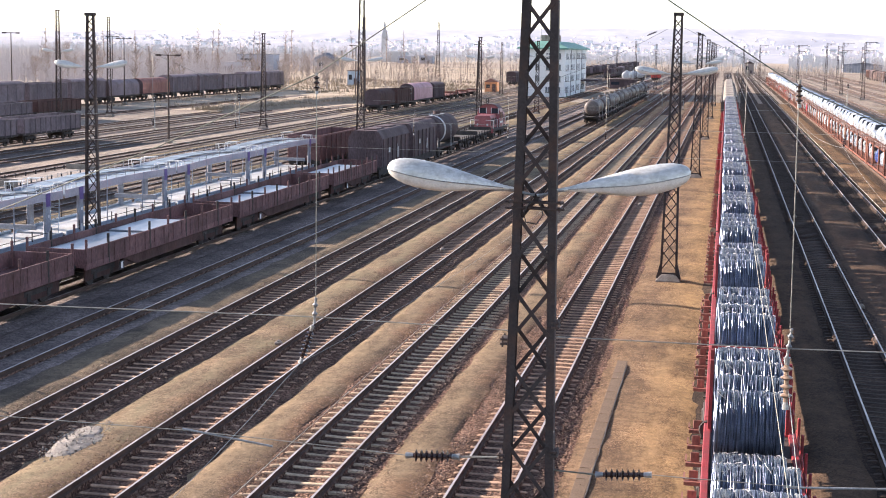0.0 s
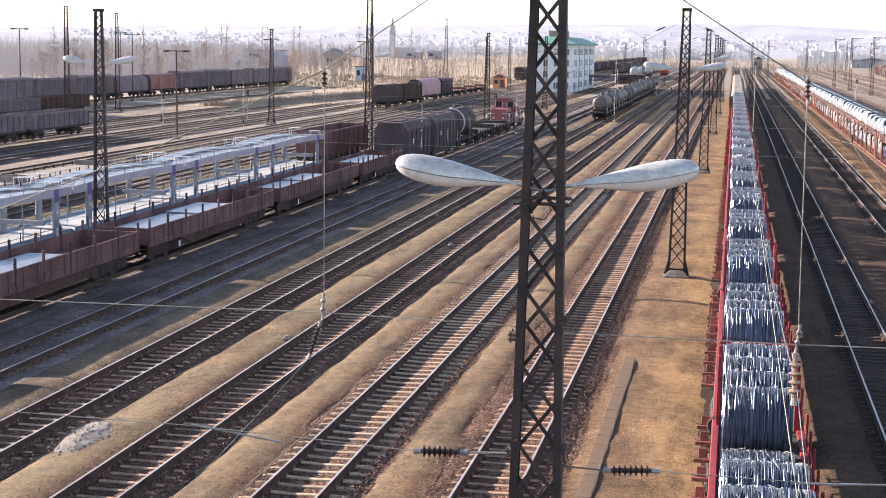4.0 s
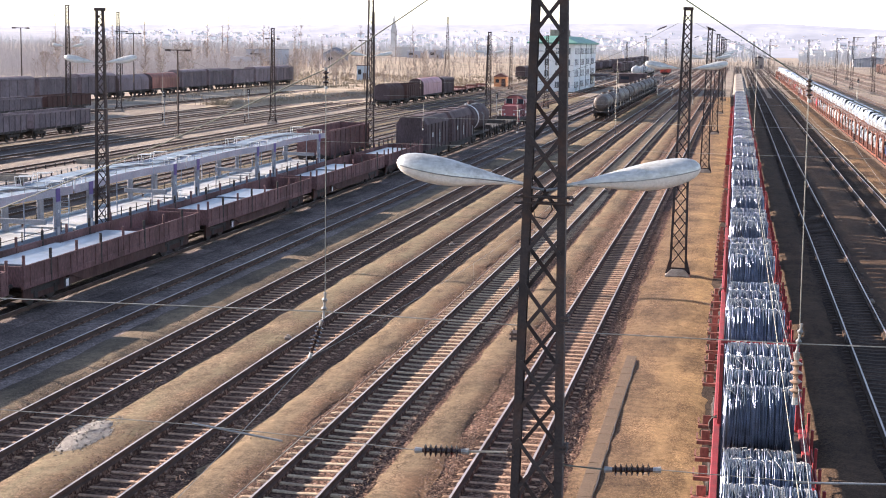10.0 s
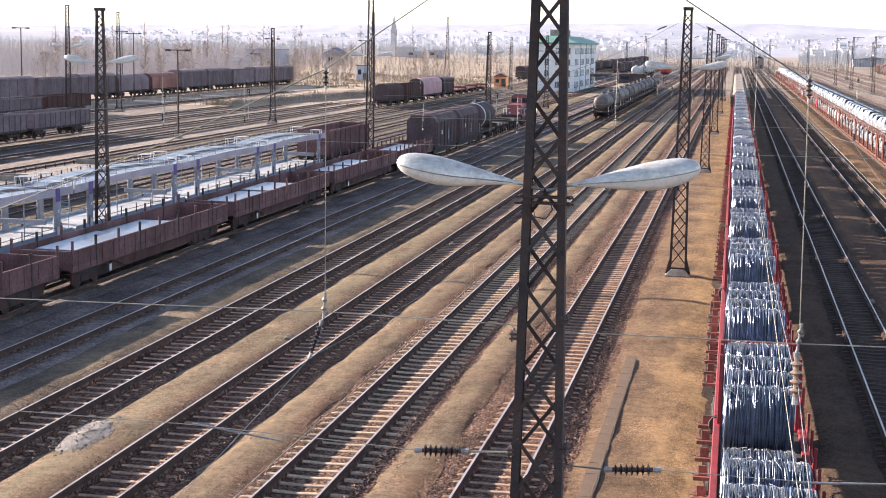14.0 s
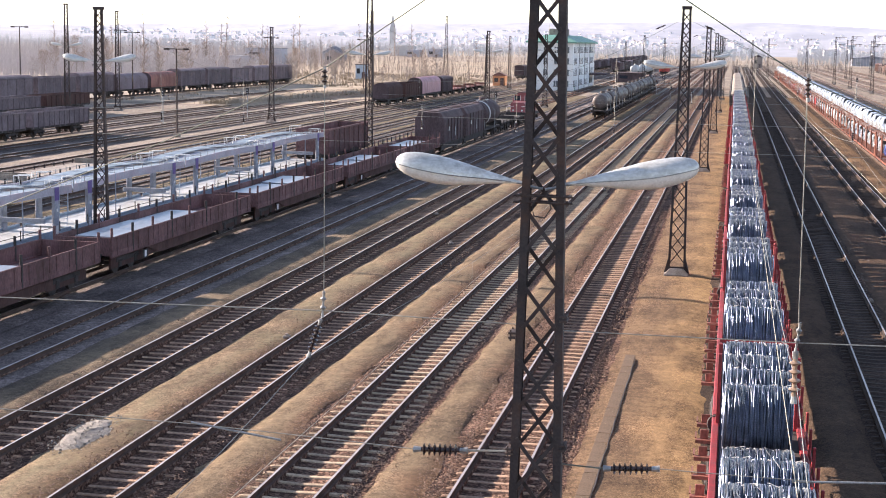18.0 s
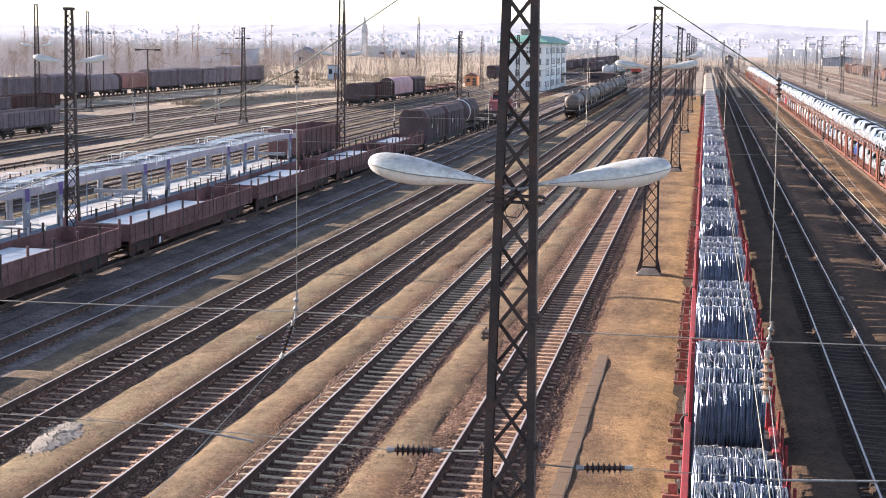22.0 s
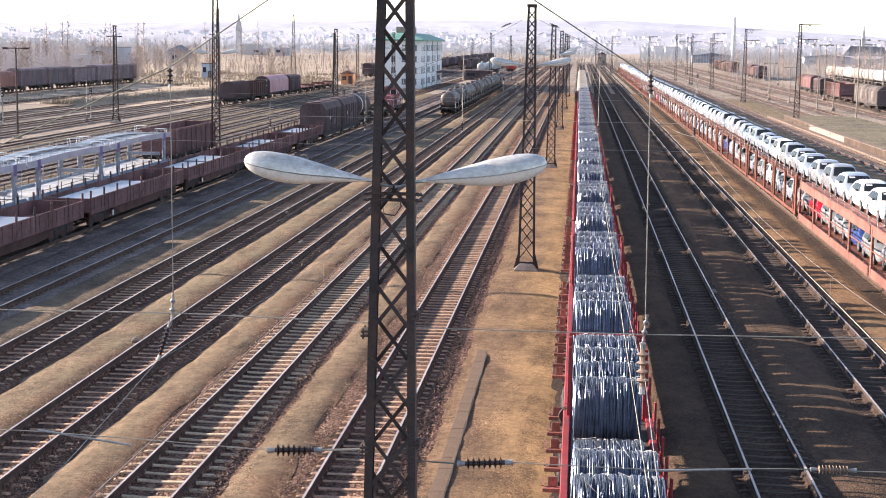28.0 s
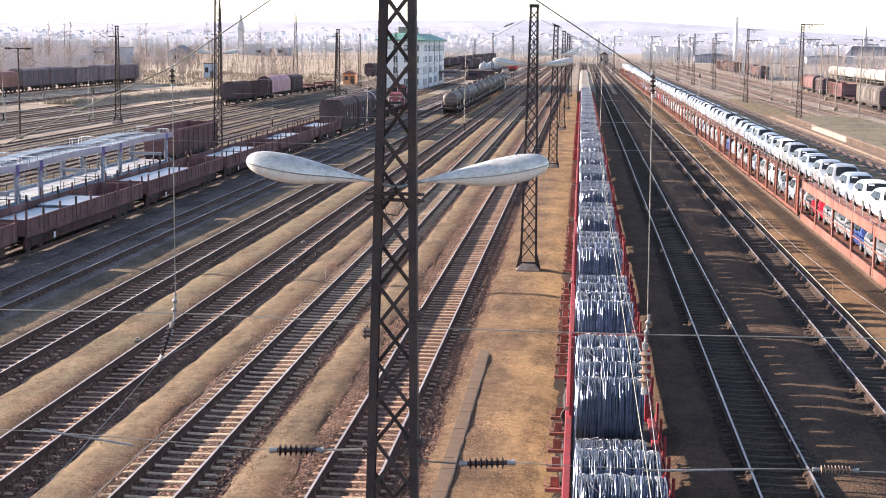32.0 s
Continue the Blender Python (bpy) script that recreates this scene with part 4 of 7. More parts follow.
def stake_wagon(y0, L=18.9, label_y=1.5):
    """A low-sided bogie wagon with tall stakes, carrying steel sheets. y0: its rear end at the clip's start."""
    t = thing("stake_wagon", (TRACKS["m1"], y0, 0), "brown low-sided stake wagon carrying pale steel sheets", "wagon", "wagons of the slow train")
    b = Build().box(-1.3, 1.3, 0, L, 1.02, 1.12)
    part("floor", b, M_RUST, t)
    for sx in (-1, 1):
        part("sole_bar", Build().box(sx * 1.36 - .06, sx * 1.36 + .06, 0, L, 0.92, 1.2, c=.02), M_RUST, t)
        n = 8
        for i in range(n):
            a, c = i * L / n + 0.06, (i + 1) * L / n - 0.06
            b = Build().box(sx * 1.38 - .025, sx * 1.38 + .025, a, c, 1.12, 1.84, c=.01)
            b.box(sx * 1.38 - .04, sx * 1.38 + .04, a, c, 1.78, 1.86, c=.01)
            b.box(sx * 1.41 - .03, sx * 1.41 + .03, a + .5, a + .6, 1.0, 1.8, c=.01)
            b.box(sx * 1.41 - .03, sx * 1.41 + .03, c - .6, c - .5, 1.0, 1.8, c=.01)
            part("drop_side", b, M_RUST, t)
        for i in range(n + 1):
            yy = min(max(i * L / n, 0.1), L - 0.1)
            part("stake", Build().box(sx * 1.38 - .05, sx * 1.38 + .05, yy - .055, yy + .055, .95, 2.28, c=.015), M_UNDER if i % 2 else M_RUST, t)
    for e in (0.05, L - 0.05):
        b = Build().box(-1.33, 1.33, e - .04, e + .04, 1.1, 1.84, c=.01)
        for xx in (-0.9, -0.3, 0.3, 0.9):
            b.box(xx - .04, xx + .04, e - .06, e + .06, 1.1, 1.84, c=.01)
        part("end_wall", b, M_RUST, t)
    b = Build()
    for sx in (-1, 1):
        b.box(sx * .35 - .07, sx * .35 + .07, 0.3, L - .3, 0.75, 1.12)
    b.box(-1.0, 1.0, L / 2 - 1.3, L / 2 + 1.3, 0.55, 0.95, c=.04)
    part("centre_sill", b, M_UNDER, t)
    for sx in (-1.2, 1.2):
        part("truss", Build().loft([[(sx - .05, y, z), (sx + .05, y, z), (sx + .05, y, .95), (sx - .05, y, .95)] for y, z in ((4.3, .9), (6.0, .42), (L - 6.0, .42), (L - 4.3, .9))]), M_OLDRED, t)
    # boxes added below the floor to stop sun stripes under the wagon
    b = Build()
    for sx in (-1, 1):
        b.box(sx * 1.08 - .1, sx * 1.08 + .1, 4.6, L - 4.6, .42, .95, c=.03)
        for yy in (2.6, L - 2.6):
            b.box(sx * 1.0 - .04, sx * 1.0 + .04, yy - 1.9, yy + 1.9, .3, .95)
    b.box(-.7, .7, 4.4, 6.4, .38, .8, c=.05)
    b.tube((.3, L / 2 - 1.2, .62), (.3, L / 2 + 1.2, .62), .24, n=10)
    part("brake_gear", b, M_OLDRED, t, "dull brown brake gear boxes blocking sun under the floor")
    part("label_plate", Build().box(1.43, 1.45, label_y, label_y + .55, 0.45, 0.85), M_UNDER, t)
    part("label_plate", Build().box(1.452, 1.46, label_y + .15, label_y + .38, 0.5, 0.8), M_WHITE, t, "white label on a black plate")
    running_gear(t, L, pivot=2.6)
    MOVING.append(t)
    return t


def sheet_load(y0, y1, z1, skew=0.0):
    t = thing("steel_sheets", pose(TRACKS["m1"], y0, 1.12, 0, 0, skew), "stack of pale steel sheets lying in a wagon", "steel sheets", "stacks of steel sheets")
    z = 0.0
    for i in range(6):
        d = random.uniform(-.03, .03)
        h = (z1 - 1.12) / 6
        part("sheet", Build().box(-1.12 + d, 1.12 + d, d, y1 - y0 + d, z, z + h * 0.86, c=.01), M_SHEET, t)
        z += h
    MOVING.append(t)
    return t


def covered_hopper(y0, L=11.6):
    t = thing("hopper_wagon", (TRACKS["m1"], y0, 0), "dark brown covered wagon with sloping roof edges", "wagon", "wagons of the slow train")
    poly = [(-1.42, 1.15), (-1.42, 3.4), (-1.08, 3.98), (-0.9, 4.06), (0.9, 4.06), (1.08, 3.98), (1.42, 3.4), (1.42, 1.15)]
    part("body", Build().prism_y(poly, 0.35, L - .35), M_DARK, t)
    for i in range(7):
        yy = 0.7 + i * (L - 1.4) / 6
        for sx in (-1, 1):
            part("rib", Build().box(sx * 1.45 - .05, sx * 1.45 + .05, yy - .05, yy + .05, 1.1, 3.4, c=.015), M_DARK, t)
    for yy in (L * .3, L * .7):
        part("roof_hatch", Build().box(-.5, .5, yy - 1.6, yy + 1.6, 4.06, 4.15, c=.03), M_DARK, t)
    part("sole_bar", Build().box(-1.4, 1.4, 0, L, 0.95, 1.16, c=.02), M_UNDER, t)
    for yy, z0, z1, wd in ((L * .5, 1.55, 2.75, .42), (L * .5 + .55, 1.55, 2.5, .2), (L * .22, 2.2, 2.6, .8)):
        part("label_patch", Build().box(1.43, 1.436, yy, yy + wd, z0, z1), M_DECK, t, "pale worn lettering patch")
    b = Build()
    for sx in (-1, 1):
        b.box(sx * 1.2 - .06, sx * 1.2 + .06, .1, L - .1, .5, .98)
    part("skirt", b, M_UNDER, t)
    for e in (.33, L - .33):
        part("end_post", Build().box(-.06, .06, e - .05, e + .05, 1.1, 4.0, c=.01), M_DARK, t)
    running_gear(t, L, bogies=False)
    MOVING.append(t)
    return t


def tank_build(t, L, R, zc, m, ribs=2, band=None, seg=22):
    def ring(y, r):
        return [(r * math.cos(2 * math.pi * i / seg), y, zc + r * math.sin(2 * math.pi * i / seg)) for i in range(seg)]
    prof = [(0.55, R * .15), (0.58, R * .55), (0.7, R * .86), (0.9, R * .98), (1.1, R), (L - 1.1, R), (L - .9, R * .98), (L - .7, R * .86), (L - .58, R * .55), (L - .55, R * .15)]
    part("tank", Build().loft([ring(y, r) for y, r in prof]), m, t, smooth=True)
    for i in range(ribs):
        y = L * (i + 1) / (ribs + 1)
        b = Build().loft([ring(y - .06, R + .02), ring(y + .06, R + .02)])
        part("strap", b, m, t)
    if band:
        part("white_band", Build().loft([ring(band, R + .012), ring(band + .75, R + .012)]), M_DECK, t, "white band round the tank")
    b = Build().tube((0, L / 2, zc + R - .05), (0, L / 2, zc + R + .28), .36, n=14)
    b.tube((0, L / 2, zc + R + .28), (0, L / 2, zc + R + .33), .42, n=14)
    part("manhole", b, m, t)
    b = Build()
    for sx in (-.35, .35):
        b.box(sx - .1, sx + .1, L / 2 - 1.8, L / 2 + 1.8, zc + R + .02, zc + R + .06)
    for yy in (L / 2 - 1.7, L / 2, L / 2 + 1.7):
        b.box(-.45, .45, yy - .03, yy + .03, zc + R - .06, zc + R + .03)
    part("walkway", b, M_GALV, t)
    for sx in (-1, 1):
        b = Build()
        for yy in (L / 2 - .25, L / 2 + .25):
            b.path([(sx * .5, yy, zc + R), (sx * (R + .1), yy, zc + .3), (sx * (R + .12), yy, 1.0)], .02, 4)
        for k in range(8):
            b.tube((sx * (R + .11), L / 2 - .25, 1.1 + k * .25), (sx * (R + .11), L / 2 + .25, 1.1 + k * .25), .014, n=4)
        part("ladder", b, M_GALV, t)
    for y in (1.9, L - 1.9):
        part("saddle", Build().box(-1.1, 1.1, y - .2, y + .2, 1.1, zc - R * .72, c=.03), M_UNDER, t)
    part("frame", Build().box(-1.25, 1.25, 0, L, 0.92, 1.14, c=.03), M_UNDER, t)
    b = Build()
    for sx in (-1.2, 1.2):
        for yy in (0.12, 0.4):
            b.tube((sx, yy, 1.1), (sx, yy, 2.1), .02, n=5)
        b.tube((sx, .12, 2.1), (sx, .4, 2.1), .02, n=5)
    b.tube((-1.2, .12, 2.1), (1.2, .12, 2.1), .02, n=5)
    part("handrail", b, M_GALV, t)


def tank_wagon(x, y0, L=13.0, m=None, band=None, label="", group="tank wagons on the third track", R=1.32, zc=2.62, far=False):
    t = thing("tank_wagon", (x, y0, 0), label or "dirty grey tank wagon with a walkway on top", "tank wagon", group)
    tank_build(t, L, R, zc, m or M_TANK, 2, band)
    running_gear(t, L, pivot=2.1, far=far)
    return t


def low_wagon(x, y0, L, m, label, group):
    t = thing("flat_wagon", (x, y0, 0), label, "wagon", group)
    part("floor", Build().box(-1.32, 1.32, 0, L, 1.0, 1.22, c=.03), m, t)
    for sx in (-1, 1):
        for i in range(9):
            yy = .3 + i * (L - .6) / 8
            part("stake", Build().box(sx * 1.36 - .04, sx * 1.36 + .04, yy - .05, yy + .05, .9, 1.5, c=.01), M_UNDER, t)
    for e in (.05, L - .05):
        part("end_wall", Build().box(-1.3, 1.3, e - .04, e + .04, 1.2, 1.6, c=.01), m, t)
    running_gear(t, L)
    return t


def engine(x, y0):
    """A red shunting engine with a cab behind a long and a short bonnet."""
    L = 12.5
    t = thing("shunting_engine", (x, y0, 0), "red diesel shunting engine with a glazed cab", "locomotive")
    part("frame", Build().box(-1.45, 1.45, 0, L, 0.95, 1.3, c=.04), M_UNDER, t)
    part("bonnet", Build().prism_y([(-.98, 1.3), (-.98, 2.6), (-.82, 2.82), (.82, 2.82), (.98, 2.6), (.98, 1.3)], .55, 5.2), M_LOCO, t)
    part("long_bonnet", Build().prism_y([(-.98, 1.3), (-.98, 2.65), (-.82, 2.88), (.82, 2.88), (.98, 2.65), (.98, 1.3)], 7.5, L - .5), M_LOCO, t)
    cab = part("cab", Build().prism_y([(-1.4, 1.3), (-1.4, 3.1), (-1.22, 3.55), (-.85, 3.85), (-.4, 3.98), (.4, 3.98), (.85, 3.85), (1.22, 3.55), (1.4, 3.1), (1.4, 1.3)], 5.2, 7.5), M_LOCO, t)
    for e in (5.19, 7.51):
        for sx in (-.74, .74):
            w = part("window", Build().box(sx - .42, sx + .42, e - .015, e + .015, 2.93, 3.55, c=.01), M_GLASS, cab, "dark cab window")
            f = Build()
            for q in (-1, 1):
                f.box(sx + q * .44 - .03, sx + q * .44 + .03, e - .025, e + .025, 2.9, 3.58)
            part("frame", f, M_WHITE, w, "pale window frame")
    for sx in (-1.405, 1.405):
        for yy in (5.45, 6.5):
            part("window", Build().box(sx - .01, sx + .01, yy, yy + .75, 2.35, 3.05), M_GLASS, cab, "dark cab window")
    part("roof", Build().prism_y([(-1.26, 3.53), (-.86, 3.87), (-.4, 4.0), (.4, 4.0), (.86, 3.87), (1.26, 3.53), (.86, 3.93), (.4, 4.06), (-.4, 4.06), (-.86, 3.93)], 5.0, 7.7), M_DARK, t)
    part("side_stripe", Build().box(1.402, 1.41, 5.3, 7.4, 1.75, 2.0), M_WHITE, t, "pale stripe along the cab")
    for k in range(5):
        for sx in (-.955, .955):
            yy = (1.0, 2.4, 3.8, 8.2, 9.9)[k]
            part("grille", Build().box(sx - .035, sx + .035, yy, yy + 1.0, 1.6, 2.45), M_UNDER, t, "dark ventilation grille")
    for e in (.02, L - .02):
        part("headstock", Build().box(-1.42, 1.42, e - .06, e + .06, .8, 1.32, c=.02), M_LOCO, t)
        part("snow_guard", Build().box(-1.2, 1.2, e - .04, e + .04, .3, .72, c=.02), M_UNDER, t)
    part("exhaust", Build().tube((0.2, 8.4, 2.8), (.2, 8.4, 3.4), .14, n=10), M_DARK, t)
    for sx in (-.6, .6):
        part("headlight", Build().tube((sx, .56, 1.75), (sx, .47, 1.75), .13, n=12), M_HEADL, t)
    b = Build()
    for sx in (-1.4, 1.4):
        for k in range(6):
            yy = .15 + k * (3.0 if k < 2 else 2.42)
            b.tube((sx, yy, 1.25), (sx, yy, 2.3), .025, n=5)
        b.tube((sx, .15, 2.3), (sx, 5.1, 2.3), .025, n=5)
        b.tube((sx, 7.7, 2.3), (sx, L - .15, 2.3), .025, n=5)
    for e in (.15, L - .15):
        b.tube((-1.4, e, 2.3), (-.5, e, 2.3), .025, n=5)
        b.tube((.5, e, 2.3), (1.4, e, 2.3), .025, n=5)
    part("handrail", b, M_WHITE, t)
    running_gear(t, L, pivot=2.8)
    return t


# positions along the track at the clip's start
for i in range(-3, 3):
    a = 38.5 + 20.6 * i
    stake_wagon(a, 19.4, label_y=3.5)
    sheet_load(a + 1.6, a + 7.9, 1.68 - 0.07 * (i % 3), random.uniform(-.3, .3))
    sheet_load(a + 8.3, a + 13.2, 1.6 + 0.07 * (i % 2), random.uniform(-.3, .3))
stake_wagon(100.3, 13.3, label_y=3.5)
sheet_load(102.2, 110.5, 1.66)
covered_hopper(114.9, 11.2)
covered_hopper(127.0, 11.6)
tw = tank_wagon(TRACKS["m1"], 139.6, 11.0, M_DARK, 2.6, "dark tank wagon with a white band", "wagons of the slow train", 1.4, 2.75)
MOVING.append(tw)
for a in (151.3, 162.1):
    MOVING.append(low_wagon(TRACKS["m1"], a, 9.8, M_UNDER, "dark empty flat wagon with short stakes", "wagons of the slow train"))
MOVING.append(engine(TRACKS["m1"], 173.2))

# ---- empty car carriers in pale blue ----
def blue_carrier(y0, L=15.8):
    """An empty two-deck car carrier: lower deck, portal posts at the ends, slim posts between, an upper deck with side beams."""
    t = thing("car_carrier", (TRACKS["m2"], y0, 0), "empty two-deck car carrier in pale blue steel", "wagon", "empty car carriers")
    part("lower_deck", Build().box(-1.4, 1.4, 0.3, L - .3, .78, .88), M_DECK, t, "pale worn lower deck")
    for sx in (-1, 1):
        part("side_sill", Build().box(sx * 1.43 - .04, sx * 1.43 + .04, .2, L - .2, .55, 1.02, c=.015), M_BLUE, t)
        beam = Build()
        n = 12
        top = [(0.1 + (L - .2) * i / n, 3.16 + .12 * math.sin(math.pi * i / n) ** 1.0) for i in range(n + 1)]
        beam.loft([[(sx * 1.44 - .035, y, z - .42), (sx * 1.44 + .035, y, z - .42), (sx * 1.44 + .035, y, z), (sx * 1.44 - .035, y, z)] for y, z in top])
        sb = part("upper_side_beam", beam, M_LILAC, t, "faded lilac side panel")
        for i in (4, 8):
            y, z = top[i]
            part("panel_joint", Build().box(sx * 1.48 - .01, sx * 1.48 + .01, y - .03, y + .03, z - .4, z), M_BLUE, sb)
        for y in (1.9, L - 1.9):
            p = part("portal_post", Build().box(sx * 1.42 - .09, sx * 1.42 + .09, y - .25, y + .25, .6, 3.2, c=.03), M_POST, t)
            if sx > 0:
                part("plate", Build().box(1.512, 1.52, y - .24, y + .24, 2.52, 3.18), M_PURPLE, p, "purple plate")
                part("sticker", Build().box(1.512, 1.52, y - .14, y + .1, .8, 1.25), M_WHITE, p, "white sticker")
                part("sticker", Build().box(1.512, 1.518, y - .05, y + .1, 1.95, 2.1), M_WHITE, p, "white sticker")
        for y in (5.4, 10.4):
            if y < L - 2:
                part("slim_post", Build().box(sx * 1.42 - .03, sx * 1.42 + .03, y - .035, y + .035, .9, 2.9, c=.015), M_POST, t)
        rail = Build()
        for i in range(n + 1):
            y, z = top[i]
            rail.tube((sx * 1.44, y, z - .02), (sx * 1.44, y, z + .28), .022, n=5)
        for i in range(n):
            rail.tube((sx * 1.44, top[i][0], top[i][1] + .2), (sx * 1.44, top[i + 1][0], top[i + 1][1] + .2), .012, n=4)
        part("guard_rail", rail, M_GALV, t)
        lowrail = Build()
        for i in range(7):
            y = 1.6 + i * (L - 3.2) / 6
            lowrail.tube((sx * 1.5, y, .95), (sx * 1.5, y, 1.45), .03, n=5)
        lowrail.tube((sx * 1.5, 1.6, 1.2), (sx * 1.5, L - 1.6, 1.2), .018, n=5)
        part("side_rail", lowrail, M_UNDER, t)
    n = 12
    hump = [(0.1 + (L - .2) * i / n, 3.0 + .30 * math.sin(math.pi * i / n) ** .7) for i in range(n + 1)]
    for x0, x1, dz in ((-1.38, -.36, .02), (.36, 1.36, -.06)):
        up = Build().loft([[(x0, y, z + dz - .05), (x1, y, z + dz - .05), (x1, y, z + dz), (x0, y, z + dz)] for y, z in hump])
        part("upper_deck", up, M_PALEBLUE, t, "pale blue upper deck sheet")
    mid = Build().loft([[(-.35, y, z - .16), (.35, y, z - .16), (.35, y, z - .12), (-.35, y, z - .12)] for y, z in hump])
    part("deck_trough", mid, M_POST, t)
    for k in range(7):
        y = 1.0 + k * (L - 2.0) / 6
        z = 3.0 + .30 * math.sin(math.pi * (y - .1) / (L - .2)) ** .7
        part("tread_bar", Build().box(-1.37, 1.35, y - .03, y + .03, z + .005, z + .05, c=.01), M_DECK, t)
    for yy, lean in ((.5, .25), (1.15, .1), (L - 1.1, -.1), (L - .45, -.25)):
        f = Build().path([(-1.2, yy, 2.95), (-1.2, yy + lean, 3.62), (-.3, yy + lean, 3.66)], .025, 5)
        part("ramp_frame", f, M_WHITE, t, "white tubular loading frame")
        f = Build().path([(.5, yy, 2.95), (.5, yy + lean, 3.45), (1.3, yy + lean, 3.45), (1.3, yy, 2.95)], .022, 5)
        part("ramp_frame", f, M_WHITE, t, "white tubular loading frame")
    for i in range(9):
        y = .4 + i * (L - .8) / 8
        z = 3.16 + .12 * math.sin(math.pi * y / L)
        part("cross_beam", Build().box(-1.4, 1.4, y - .05, y + .05, z - .38, z - .27), M_POST, t)
    part("cross_member", Build().box(-1.35, 1.35, L - 3.0, L - 2.85, 1.45, 1.7, c=.02), M_POST, t)
    lad = Build()
    for sx in (.55, 1.0):
        lad.tube((sx, .15, .75), (sx, .35, 3.15), .02, n=5)
    for k in range(10):
        z = .9 + k * .22
        lad.tube((.55, .15 + .2 * (z - .75) / 2.4, z), (1.0, .15 + .2 * (z - .75) / 2.4, z), .014, n=4)
    part("ladder", lad, M_BLUE, t)
    part("frame", Build().box(-.9, .9, 0, L, .55, .78, c=.03), M_UNDER, t)
    running_gear(t, L, bogies=False, axle=2.6, r=0.33, bz=.6)
    return t


for i in range(6):
    blue_carrier(118.1 - 15.9 * (i + 1) + .05)


# ---- other wagons ----
def box_gondola(x, y0, L, H, m, label, group, ribs=9, roof=False, hood=False, far=False):
    """A high-sided wagon with ribs; with a roof, or a rounded hood."""
    t = thing("freight_wagon", (x, y0, 0), label, "wagon", group)
    if hood:
        n = 10
        poly = [(-1.45, 1.2)] + [(-1.45 * math.cos(math.pi * i / n), H - 1.1 + 1.1 * math.sin(math.pi * i / n)) for i in range(n + 1)] + [(1.45, 1.2)]
        part("hood", Build().prism_y(poly, .25, L - .25), m, t, smooth=True)
        for e in (.22, L - .22):
            part("end_wall", Build().prism_y([(xx * .985, zz - .01) for xx, zz in poly], e - .05, e + .05), M_DARK, t, "dark end wall")
        for i in range(5):
            yy = .5 + i * (L - 1) / 4
            part("hoop", Build().prism_y([(xx * 1.015, zz + .02) for xx, zz in poly], yy - .05, yy + .05), m, t)
    else:
        joined = Build()
        for sx in (-1, 1):
            part("side_wall", Build().box(sx * 1.38 - .03, sx * 1.38 + .03, .2, L - .2, 1.15, H, c=.01), m, t)
            for i in range(ribs):
                yy = .3 + i * (L - .6) / (ribs - 1)
                rb = joined if far else Build()
                rb.box(sx * 1.44 - .04, sx * 1.44 + .04, yy - .06, yy + .06, 1.0, H, c=.01)
                if not far:
                    part("rib", rb, m, t)
            part("top_rail", Build().box(sx * 1.42 - .06, sx * 1.42 + .06, .15, L - .15, H - .14, H + .02, c=.015), m, t)
        if far:
            part("ribs", joined, m, t, kind="stuff")
        for e in (.22, L - .22):
            part("end_wall", Build().box(-1.35, 1.35, e - .03, e + .03, 1.15, H - .02, c=.01), m, t)
        if roof:
            part("roof", Build().prism_y([(-1.5, H - .05), (-1.3, H + .25), (-.6, H + .45), (.6, H + .45), (1.3, H + .25), (1.5, H - .05)], .1, L - .1), m, t)
        else:
            part("floor", Build().box(-1.35, 1.35, .2, L - .2, 1.1, 1.22), M_UNDER, t)
    part("frame", Build().box(-1.35, 1.35, 0, L, .9, 1.12, c=.02), M_UNDER, t)
    running_gear(t, L, bogies=L > 11, far=far)
    return t


box_gondola(TRACKS["m2"], 119.4, 13.9, 3.27, M_RUST, "brown high-sided open wagon with upright ribs", "open wagons behind the carriers")
# grey low wagons beyond the carriers
for i in range(3):
    low_wagon(TRACKS["m5"] + 1, 62 + i * 14.2, 13.0, M_CONC, "empty grey flat wagon with dusty floor", "empty flat wagons")
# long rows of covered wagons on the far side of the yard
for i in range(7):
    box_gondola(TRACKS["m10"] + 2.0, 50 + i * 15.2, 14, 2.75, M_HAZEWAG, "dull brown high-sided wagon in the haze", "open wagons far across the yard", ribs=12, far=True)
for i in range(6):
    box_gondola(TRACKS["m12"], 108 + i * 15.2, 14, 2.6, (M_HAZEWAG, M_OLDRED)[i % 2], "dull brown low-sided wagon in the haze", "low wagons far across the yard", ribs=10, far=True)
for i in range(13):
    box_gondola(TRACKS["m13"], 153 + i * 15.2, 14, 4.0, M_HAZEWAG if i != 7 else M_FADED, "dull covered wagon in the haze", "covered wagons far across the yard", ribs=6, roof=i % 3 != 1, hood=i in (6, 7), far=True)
# hooded wagons in the middle
for y0, L, H, m, hood, roof, lab in ((236.0, 11.2, 3.8, M_OLDRED, True, False, "dull red-brown wagon with a rounded hood standing in the yard"), (248.4, 13.0, 3.4, M_OLDRED, False, False, "brown open wagon with ribs standing in the yard"),
                                     (262.6, 17.6, 4.15, M_HOOD, True, False, "long wagon with a faded pink rounded hood"), (281.4, 11.0, 3.5, M_DARK, False, True, "dark covered wagon standing in the yard")):
    box_gondola(TRACKS["m7"], y0, L, H, m, lab, "wagons in mid yard", hood=hood, roof=roof, far=True)
